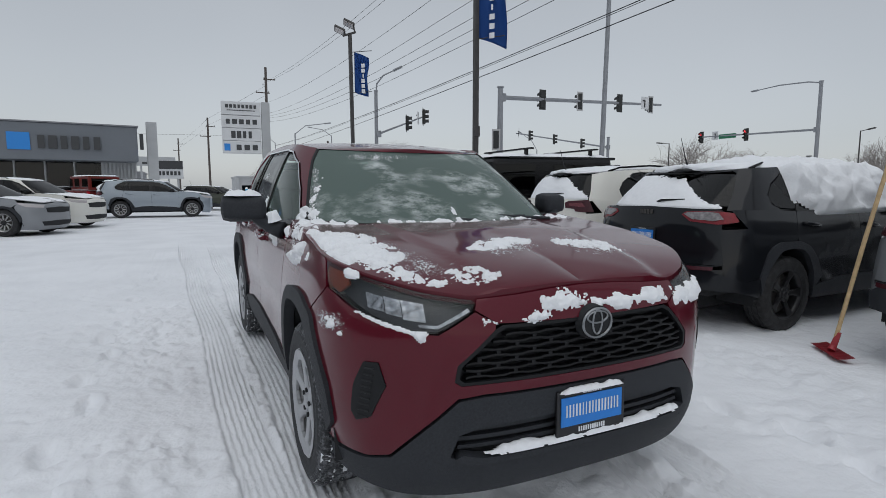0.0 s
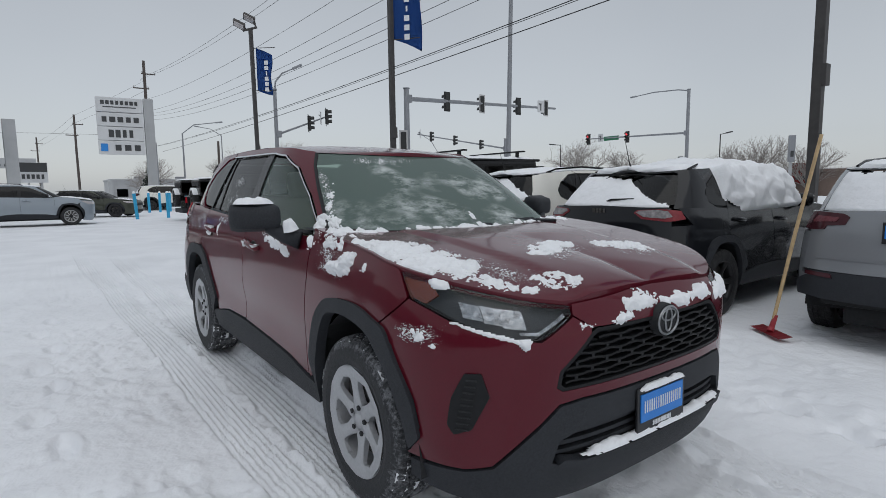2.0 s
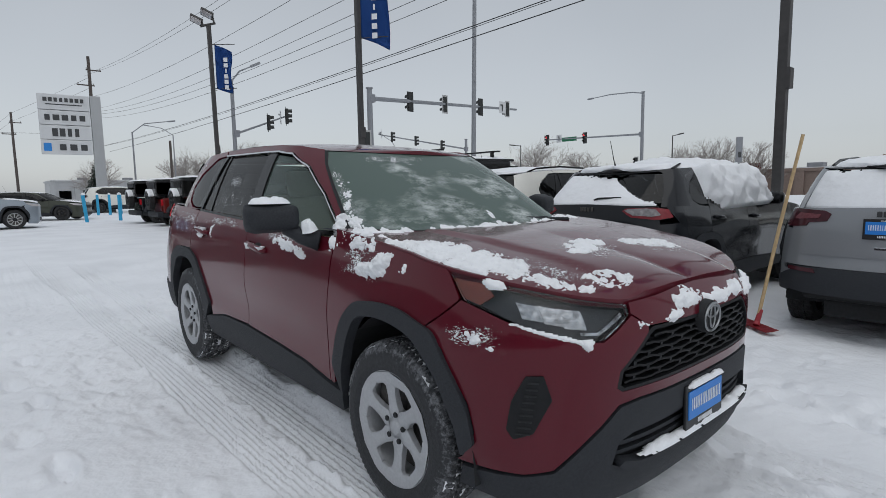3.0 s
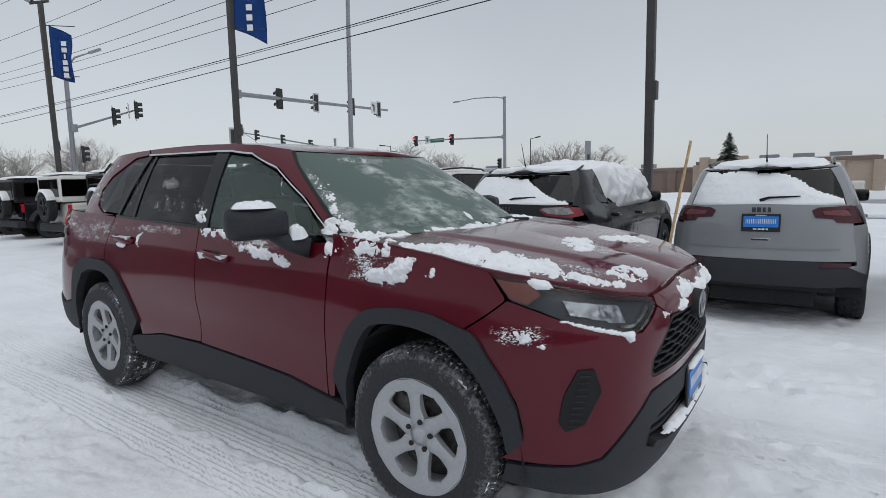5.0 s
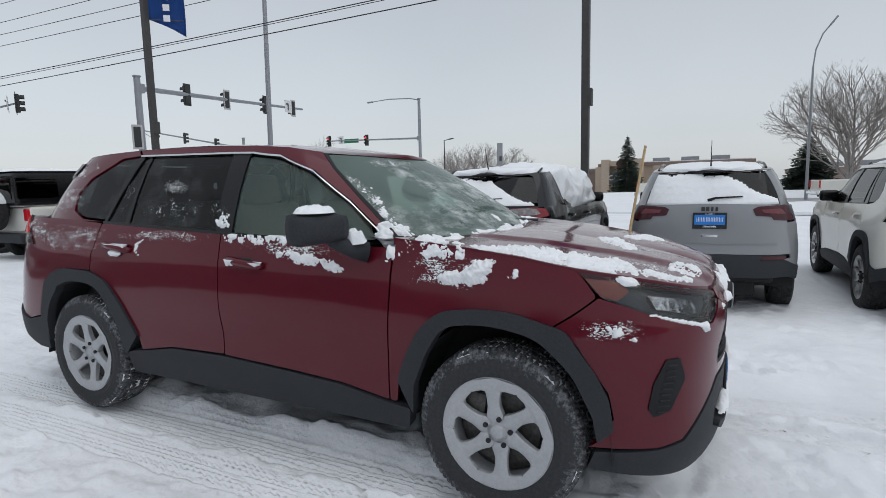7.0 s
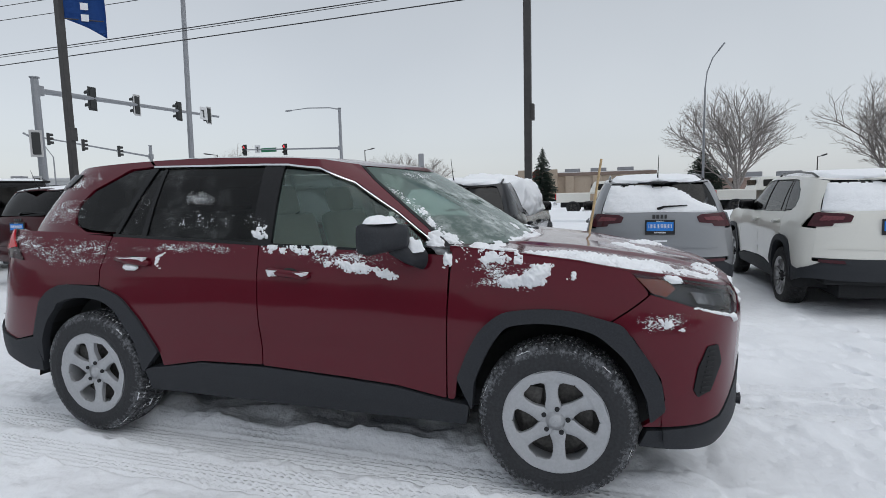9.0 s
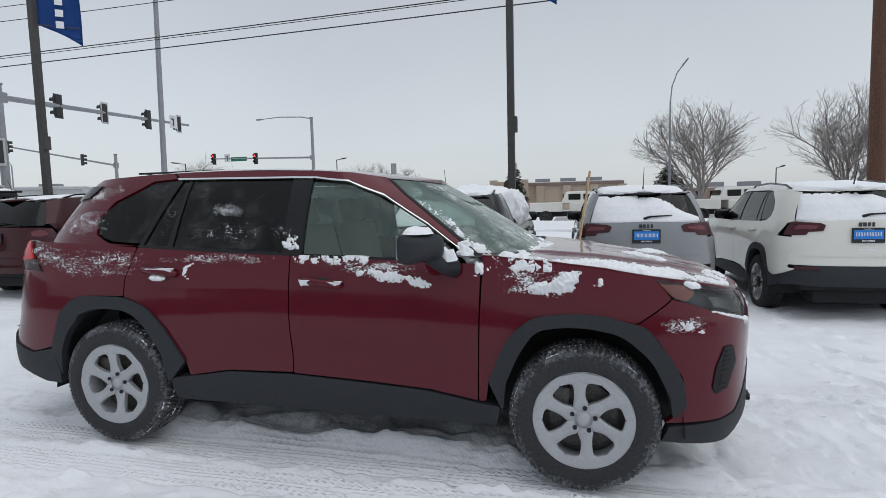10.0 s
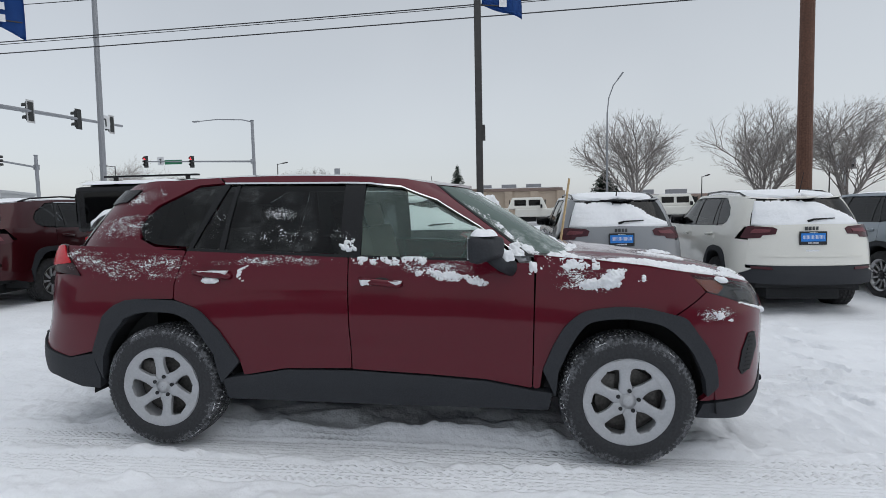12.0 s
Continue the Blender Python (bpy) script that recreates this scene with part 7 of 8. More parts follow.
def mast(label, pole, height, a, b, heads, r=0.14, arm_r=0.09, yaw=180, back=True, lit=(), luminaire=None, side_head=None, signs=(), street_sign=None):
    """A signal mast: upright, arm from a to b with heads at shares of its length, an optional street lamp on top."""
    px_, py_ = pole
    z0 = ground_z(px_, py_) - 0.15
    root = thing("signal_mast", pose(px_, py_, z0), label, "traffic signal", "traffic signals")
    o = Vector((px_, py_, z0))
    bm = bmesh.new()
    rod(bm, (0, 0, 0), (0, 0, height - z0), r, r * 0.8, 16)
    rod(bm, (0, 0, height - z0), (0, 0, height - z0 + 0.05), r * 1.05, r * 1.05, 16)
    part("upright", bm, M["galv"], root)
    A, B = Vector(a) - o, Vector(b) - o
    bm = bmesh.new()
    rod(bm, A, B, arm_r, arm_r * 0.6, 12)
    box(bm, A, (0.3, 0.3, 0.4), bevel=0.03)
    part("arm", bm, M["galv"], root)
    for i, s in enumerate(heads):
        p = A.lerp(B, s)
        signal_head(root, p.x, p.y, p.z - 0.02, yaw, back if i % 2 == 0 or back != "mixed" else "pale", lit=i in lit)
    for s in signs:
        p = A.lerp(B, s)
        bm = bmesh.new()
        box(bm, p + Vector((0, -0.12, 0.05)), (0.62, 0.02, 0.76), Matrix.Rotation(radians(yaw), 4, "Z"), 0.01)
        sg = part("lane_sign", bm, M["sign_white"], root, "white lane sign with a dark arrow")
        bm = bmesh.new()
        box(bm, p + Vector((-0.03, -0.14, 0.0)), (0.07, 0.04, 0.40), Matrix.Rotation(radians(yaw), 4, "Z"))
        box(bm, p + Vector((-0.10, -0.14, 0.2)), (0.2, 0.04, 0.07), Matrix.Rotation(radians(yaw), 4, "Z"))
        part("arrow", bm, M["sign_dark"], sg)
    if street_sign is not None:
        p = A.lerp(B, street_sign)
        bm = bmesh.new()
        box(bm, p + Vector((0, 0, -0.05)), (1.7, 0.03, 0.4), Matrix.Rotation(radians(yaw), 4, "Z"), 0.01)
        part("street_sign", bm, M["green_sign"], root, "green street name board")
    if luminaire:
        bm = bmesh.new()
        pts = [Vector(p) - o for p in luminaire]
        tube(bm, pts, [0.05] * (len(pts) - 1) + [0.035], 8)
        part("lamp_arm", bm, M["galv"], root)
        d = (pts[-1] - pts[-2]).normalized()
        bm = bmesh.new()
        box(bm, pts[-1] + d * 0.25, (0.62, 0.26, 0.12), d.to_track_quat("X", "Z").to_matrix().to_4x4(), 0.04)
        part("lamp_head", bm, M["galv"], root)
    if side_head:
        for (hx, hy, hz, hyaw) in side_head:
            signal_head(root, hx - px_, hy - py_, hz - z0, hyaw, "pale")
    return root


mast("galvanised signal mast with four dark signal heads", (13.52, 21.81), 6.4, (13.65, 21.83, 5.92), (26.6, 23.55, 6.62), (0.21, 0.43, 0.69, 0.915), r=0.17, arm_r=0.115, yaw=180, back="mixed",
     side_head=((13.1, 21.5, 3.75, 150), (13.2, 21.7, 1.95, 100)), signs=(0.865,))
mast("galvanised signal mast with a curved street lamp", (10.0, 31.0), 7.4, (10.1, 30.9, 4.75), (12.35, 28.85, 5.72), (0.64, 1.0), r=0.13, arm_r=0.07, yaw=60, back=True, signs=(0.86,),
     luminaire=((10.0, 31.0, 7.2), (10.05, 30.95, 7.85), (10.4, 30.7, 8.35), (11.0, 30.4, 8.65)), side_head=((10.3, 30.6, 3.4, 60),))
mast("far galvanised signal mast with three heads", (34.5, 36.9), 6.0, (34.5, 36.9, 5.1), (25.5, 38.6, 6.15), (0.30, 0.60, 0.86), r=0.15, arm_r=0.08, yaw=60, back=False, signs=(0.98,))
mast("signal mast with red lights and a street lamp across the street", (42.33, 22.95), 9.3, (42.33, 23.05, 5.75), (42.9, 33.9, 6.1), (0.55, 0.98), r=0.16, arm_r=0.09, yaw=-90, back=True, lit=(0, 1), signs=(0.85,), street_sign=0.72,
     luminaire=((42.33, 22.95, 9.2), (42.35, 23.9, 9.42), (42.4, 26.2, 9.55), (42.4, 28.0, 9.45)), side_head=((42.0, 23.3, 3.3, -90),))


def street_lamp(x, y, h, arm, label, r=0.09, mat=None, lean=0.0, head=0.6):
    z0 = ground_z(x, y) - 0.2
    root = thing("street_lamp", pose(x, y, z0, 0, lean, 0), label, "lamp post")
    bm = bmesh.new()
    rod(bm, (0, 0, 0), (0, 0, h), r, r * 0.6, 12)
    part("shaft", bm, mat or M["galv"], root)
    if arm:
        pts = [Vector((0, 0, h - 0.05))] + [Vector(p) for p in arm]
        bm = bmesh.new()
        tube(bm, pts, r * 0.42, 8)
        part("arm", bm, mat or M["galv"], root)
        d = (pts[-1] - pts[-2]).normalized()
        bm = bmesh.new()
        box(bm, pts[-1] + d * head * 0.4, (head, 0.24, 0.11), d.to_track_quat("X", "Z").to_matrix().to_4x4(), 0.04)
        part("lamp_head", bm, mat or M["galv"], root)
    return root


street_lamp(14.28, 15.16, 14.0, None, "tall pale grey lamp post leaning slightly", r=0.115, lean=1.2)
street_lamp(38.0, -6.74, 8.4, ((0.0, -0.10, 9.4), (0.0, -0.42, 10.3), (0.0, -0.80, 10.8)), "tall grey street lamp with a bent arm", r=0.10)
street_lamp(33.0, 46.0, 5.6, ((-0.6, 0.2, 6.6), (-1.6, 0.4, 7.2)), "far street lamp with a slanted arm", r=0.08)
street_lamp(38.0, 33.0, 5.5, ((-0.1, 0.7, 5.55),), "dark parking lamp post beyond the street", r=0.07, mat=M["pole_brown"])
street_lamp(52.0, 25.0, 6.5, ((0, -0.6, 6.55),), "dark parking lamp post far off", r=0.08, mat=M["pole_brown"])
street_lamp(8.1, 48.0, 6.4, ((0.9, -0.2, 7.1), (2.6, -0.5, 7.35)), "distant street lamp beside the sign", r=0.09)
street_lamp(44.0, -15.5, 3.75, ((0, -0.3, 3.8),), "short dark lamp post across the street", r=0.06, mat=M["pole_brown"], head=0.35)
street_lamp(44.0, -25.4, 5.1, ((0, -0.35, 5.15),), "dark square-headed lamp post across the street", r=0.06, mat=M["pole_brown"], head=0.4)
street_lamp(12.0, 85.0, 8.5, ((-1.2, 0, 9.4), (-2.6, 0, 9.6)), "very distant street lamp", r=0.10)
street_lamp(17.0, 70.0, 8.5, ((-1.2, 0, 9.2), (-2.6, 0, 9.4)), "distant street lamp over the road", r=0.10)


def utility_pole(x, y, h, r, mat, label, cross=True, lean=0.0):
    z0 = ground_z(x, y) - 0.3
    root = thing("utility_pole", pose(x, y, z0, 0, lean, 0), label, "utility pole", "utility poles")
    bm = bmesh.new()
    pts = [(0.01 * math.sin(k), 0, h * k / 8) for k in range(9)]
    tube(bm, pts, [r * (1 - 0.035 * k) for k in range(9)], 18)
    part("shaft", bm, mat, root)
    if cross:
        for zz, w in ((h - 1.4, 1.4), (h - 3.0, 1.6)):
            bm = bmesh.new()
            box(bm, (0.4 if zz > h - 2 else -0.4, -0.05, zz), (w, 0.10, 0.12), bevel=0.01)
            part("crossarm", bm, mat, root)
            for s in (-1, 1):
                bm = bmesh.new()
                lathe(bm, [(0.001, zz + 0.25), (0.05, zz + 0.24), (0.06, zz + 0.15), (0.04, zz + 0.06)], 10, "z")
                bmesh.ops.translate(bm, vec=((0.4 if zz > h - 2 else -0.4) + s * (w / 2 - 0.1), -0.05, 0), verts=bm.verts[:])
                part("insulator", bm, M["signal_back"], root)
    return root


utility_pole(8.6, -5.66, 13.0, 0.155, M["timber"], "reddish brown timber utility pole", cross=False, lean=1.2)
utility_pole(8.4, 67.0, 16.0, 0.20, M["timber_grey"], "tall grey timber utility pole with crossarms")
utility_pole(3.0, 95.0, 13.0, 0.19, M["timber_grey"], "distant timber utility pole with crossarms")
utility_pole(-1.5, 150.0, 14.0, 0.2, M["timber_grey"], "very distant timber utility pole")
utility_pole(14.0, 60.0, 7.0, 0.16, M["timber_grey"], "short timber pole by the road", cross=False)


def cable(pts, r, label):
    """A slack line through points."""
    bm = bmesh.new()
    fine = []
    ys = [p[1] for p in pts]
    xs_, zs_ = [p[0] for p in pts], [p[2] for p in pts]
    order = np.argsort(ys)
    ys, xs_, zs_ = np.array(ys)[order], np.array(xs_)[order], np.array(zs_)[order]
    co = np.polyfit(ys, zs_, 2) if len(pts) > 2 else np.polyfit(ys, zs_, 1)
    for y in np.linspace(ys[0], ys[-1], 36):
        fine.append((float(np.interp(y, ys, xs_)), float(y), float(np.polyval(co, y))))
    tube(bm, fine, r, 5)
    ob = part("overhead_cable", bm, M["wire"])
    tagged(ob, label, "cable", "overhead cables")


cable([(9.25, 67, 6.53), (9.25, 20.0, 5.90), (9.25, 4.0, 6.06), (9.25, -5.6, 6.25)], 0.014, "thick dark telephone cable strung along the lot")
cable([(9.25, 67, 6.48), (9.25, 20.0, 5.83), (9.25, 4.0, 6.02), (9.25, -5.6, 6.22)], 0.009, "dark telephone cable beside a thicker one")
cable([(9.75, 67, 5.89), (9.75, 20.0, 5.76), (9.75, 4.0, 5.94), (9.75, -5.6, 6.11)], 0.015, "lower dark telephone cable along the lot")
for z60, z28, z16 in ((13.0, 10.6, 9.9), (12.9, 10.3, 9.5), (10.67, 8.64, 8.30), (9.46, 7.62, 7.40), (9.26, 7.04, 6.87), (9.06, 6.69, 6.49), (8.68, 6.33, 6.15)):
    cable([(8.0, 67, z60 + 0.55), (7.5, 60, z60), (7.5, 28.2, z28), (7.5, 16, z16), (7.9, -5.6, z16 + 0.45)], 0.009, "thin power line high over the lot")
for zz in (11.5, 12.6):
    cable([(8.4, 67, zz + 1), (3.0, 95, zz), (-1.5, 150, zz)], 0.012, "thin power line far along the road")
bm = bmesh.new()
tube(bm, [(-40, 70, 8.0), (-15, 68, 7.2), (8.3, 67, 7.6)], 0.012, 5)
tagged(part("overhead_cable", bm, M["wire"]), "cable crossing to the showroom roof", "cable", "overhead cables")


# ---- snow shovel leaning on the silver SUV ----
def shovel():
    root = thing("snow_pusher", pose(3.29, 0.06, ground_z(3.29, 0.06) + 0.035), "red snow pusher with a pale wooden handle, leaning on a car", "snow shovel")
    bm = bmesh.new()
    n = 14
    g = []
    for i in range(n + 1):
        w = -0.27 + 0.54 * i / n
        g.append([bm.verts.new((-0.12 + 0.20 * k / 6, w, 0.006 + 0.035 * (k / 6) ** 2 + 0.004 * (i % 2))) for k in range(7)])
    for i in range(n):
        for k in range(6):
            bm.faces.new((g[i][k], g[i + 1][k], g[i + 1][k + 1], g[i][k + 1]))
    bmesh.ops.solidify(bm, geom=bm.faces[:], thickness=0.006)
    b = part("blade", bm, M["shovel_red"], root, "worn red plastic blade")
    b.rotation_euler = (0, 0, radians(-38))
    b.scale = (0.62, 0.86, 0.45)
    bm = bmesh.new()
    tube(bm, [(-0.03, 0.0, 0.015), (0.0, 0, 0.05), (0.02, -0.02, 0.16)], [0.030, 0.024, 0.019], 10)
    part("socket", bm, M["shovel_red"], root)
    bm = bmesh.new()
    tube(bm, [(0.003, 0, 0.06), (0.09, -0.11, 0.9), (0.17, -0.235, 1.74)], [0.0155, 0.0155, 0.0145], 10)
    part("handle", bm, M["handle_wood"], root, "pale wooden handle")


shovel()


# ---- sign pylon, bollards, showroom ----
def pylon():
    root = thing("pylon_sign", pose(4.68, 42.2, -0.1, 0, 0, -4), "tall white pylon sign with four panels", "sign")
    bm = bmesh.new()
    box(bm, (0.12, 0.1, 4.0), (0.62, 0.62, 8.0), bevel=0.03)
    part("column", bm, M["sign_silver"], root)
    bm = bmesh.new()
    box(bm, (0.0, 0.1, 0.25), (1.6, 1.2, 0.5), bevel=0.05)
    part("plinth", bm, M["light_panel"], root)
    tops = ((7.95, 1.0), (6.91, 0.92), (5.95, 0.92), (4.99, 0.92))
    for i, (zt, h) in enumerate(tops):
        bm = bmesh.new()
        box(bm, (-1.66, 0.0, zt - h / 2), (2.82, 0.45, h), bevel=0.04)
        p = part("sign_panel", bm, M["sign_white"], root, "white sign panel with dark bars for lettering")
        bm = bmesh.new()
        n, w, hh, off = ((8, 2.3, 0.26, 0.14), (5, 2.4, 0.36, 0.0), (4, 1.6, 0.52, 0.0), (3, 1.75, 0.40, 0.0))[i]
        bar_marks(bm, w, hh, n, (-1.66 + (0.35 if i == 3 else 0), -0.226, zt - h / 2 + off), (1, 0, 0), (0, 0, 1), (0, -1, 0), i, 0.02)
        part("line_of_marks", bm, M["sign_dark"], p)
        if i == 0:
            bm = bmesh.new()
            box(bm, (-1.66, -0.235, zt - h / 2 - 0.16), (2.0, 0.02, 0.06))
            part("underline", bm, M["sign_dark"], p)
        if i == 3:
            bm = bmesh.new()
            box(bm, (-2.72, -0.235, zt - h / 2), (0.42, 0.02, 0.52), bevel=0.005)
            part("emblem", bm, M["logo_blue"], p)


pylon()


def bollard(x, y, h=1.25, lean=0.0):
    root = thing("bollard", pose(x, y, ground_z(x, y) - 0.02, 0, lean, 0), "bright blue post sticking out of the snow", "bollard", "blue posts at the lot entrance")
    bm = bmesh.new()
    rod(bm, (0, 0, 0), (0, 0, h), 0.075, 0.075, 14)
    lathe(bm, [(0.075, h), (0.065, h + 0.04), (0.03, h + 0.065), (0.001, h + 0.07)], 14, "z")
    part("post", bm, M["bollard"], root, smooth=False)
    bm = bmesh.new()
    lathe(bm, [(0.078, h + 0.0), (0.07, h + 0.06), (0.03, h + 0.10), (0.001, h + 0.11)], 12, "z")
    part("snow_cap", bm, M["snow"], root)


for bx, by, ln in ((1.8, 27.6, -4), (3.2, 27.9, 0), (3.6, 36.5, 0), (4.3, 37.0, 0), (5.0, 37.6, 0), (6.1, 38.2, 0), (6.9, 38.9, 0)):
    bollard(bx, by, 1.25, ln)


def showroom():
    """Showroom: wide dark fascia over a glazed front."""
    root = thing("showroom", pose(-4.3, 47.6, -0.1, 0, 0, 6), "car showroom with a dark grey fascia over large windows", "building")
    bm = bmesh.new()
    box(bm, (-14, 9, 2.6), (24, 15, 5.2))
    part("block", bm, M["light_panel"], root)
    bm = bmesh.new()
    box(bm, (-12.2, -0.4, 4.75), (24.2, 3.2, 2.6), bevel=0.06)
    part("fascia", bm, M["fascia"], root)
    bm = bmesh.new()
    box(bm, (-12.2, -0.4, 6.10), (24.4, 3.4, 0.10), bevel=0.02)
    part("coping", bm, M["haze_roof"], root)
    for k in range(11):
        x = -3.4 - 1.85 * k
        bm = bmesh.new()
        box(bm, (x, 0.9, 1.75), (1.70, 0.04, 3.4))
        w = part("window", bm, M["glass_shop"], root)
        bm = bmesh.new()
        box(bm, (x + 0.90, 0.87, 1.8), (0.10, 0.12, 3.6))
        box(bm, (x, 0.87, 1.55), (1.75, 0.10, 0.09))
        box(bm, (x, 0.87, 0.08), (1.75, 0.12, 0.16))
        part("frame", bm, M["sign_silver"], w)
    bm = bmesh.new()
    box(bm, (-12, 3.2, 1.8), (20, 0.2, 3.6))
    part("inner_wall", bm, M["dash"], root)
    for k in range(9):
        bm = bmesh.new()
        box(bm, (-0.45 - 0.26 * k, 0.85, 1.85), (0.14, 0.10, 3.7), bevel=0.02)
        part("ribbed_panel", bm, M["light_panel"], root)
    bm = bmesh.new()
    box(bm, (-1.6, 1.02, 1.85), (2.9, 0.2, 3.7))
    part("corner_wall", bm, M["light_panel"], root)
    bm = bmesh.new()
    box(bm, (0.95, -0.8, 3.3), (0.75, 0.5, 6.6), bevel=0.04)
    part("corner_pier", bm, M["light_panel"], root)
    bm = bmesh.new()
    bar_marks(bm, 4.0, 0.92, 6, (-4.4, -2.05, 4.70), (1, 0, 0), (0, 0, 1), (0, -1, 0), 8, 0.12)
    part("fascia_marks", bm, M["sign_dark"], root)
    bm = bmesh.new()
    box(bm, (-7.35, -2.04, 4.72), (1.3, 0.08, 1.2), bevel=0.02)
    part("fascia_emblem", bm, M["logo_blue"], root)
    bm = bmesh.new()
    box(bm, (0.2, -1.4, 5.0), (0.25, 0.3, 1.2), bevel=0.03)
    part("wall_lamp", bm, M["sign_dark"], root)


showroom()


def roadside_sign(x, y, w, h, z, label, mat, marks, rot=0, dark_band=False, posts=2):
    root = thing("roadside_sign", pose(x, y, -0.2, 0, 0, rot), label, "sign")
    for s in ((-1, 1) if posts == 2 else (0,)):
        bm = bmesh.new()
        box(bm, (s * w * 0.32, 0.1, z / 2), (0.22, 0.22, z))
        part("post", bm, M["sign_silver"], root)
    bm = bmesh.new()
    box(bm, (0, 0, z + h / 2), (w, 0.4, h), bevel=0.03)
    p = part("sign_panel", bm, mat, root)
    bm = bmesh.new()
    bar_marks(bm, w * 0.75, h * 0.22, marks, (0.05 * w, -0.21, z + h * 0.3), (1, 0, 0), (0, 0, 1), (0, -1, 0), 3, 0.03)
    part("marks", bm, M["sign_dark"], p)
    if dark_band:
        bm = bmesh.new()
        box(bm, (0, -0.215, z + h * 0.76), (w * 0.98, 0.02, h * 0.46))
        part("screen", bm, M["sign_dark"], p)
        bm = bmesh.new()
        box(bm, (-w * 0.38, -0.22, z + h * 0.3), (w * 0.14, 0.02, h * 0.3))
        part("emblem", bm, M["logo_blue"], p)


roadside_sign(-2.6, 66.0, 3.1, 2.0, 2.6, "roadside message board with a dark screen", M["sign_white"], 6, dark_band=True)
roadside_sign(-4.4, 80.0, 5.0, 1.2, 4.5, "distant pale roadside sign", M["light_panel"], 4)
roadside_sign(64.0, 22.0, 2.4, 2.2, 1.6, "red shop sign far across the street", M["orange_red"], 3, rot=-70)
roadside_sign(44.0, -26.6, 1.3, 0.9, 3.95, "small white sign on a post across the street", M["sign_silver"], 3, rot=-90, posts=1)
roadside_sign(49.0, 17.5, 0.5, 2.2, 3.4, "grey double-sided sign on a post across the street", M["galv"], 1, rot=-60, posts=1)


# ---- street and buildings across it ----
def strip(name, x0, x1, y0, y1, z, mat, label, cat):
    bm = bmesh.new()
    box(bm, ((x0 + x1) / 2, (y0 + y1) / 2, z), (x1 - x0, y1 - y0, 0.10))
    tagged(part(name, bm, mat), label, cat, kind="structure")


ZS = ground_z(20, 0)
strip("road", 24.0, 41.5, -300, 300, ZS - 0.035, M["asphalt"], "slushy grey street beyond the lot", "road")
strip("pavement", 21.6, 24.0, -300, 300, ZS + 0.06, M["packed"], "snowed-over pavement beside the street", "pavement")


def snow_bank(name, x, w, h, y0, y1, label):
    bm = snow_bm(lambda u, v: Vector((x + w * (u - 0.5), y0 + (y1 - y0) * v, ZS + h * math.sin(math.pi * min(max(u, 0), 1)))), (0, 1), (0, 1), lambda a, b: 1.0, 0.10, 0.6, 0.5, 0.7, 3, flip=True)
    tagged(part(name, bm, M["packed"]), label, "snow bank", kind="structure")


snow_bank("snow_bank", 23.2, 2.0, 0.35, -60, 70, "ploughed snow bank along the street")
snow_bank("snow_bank_far", 42.6, 2.2, 0.45, -60, 90, "ploughed snow bank across the street")


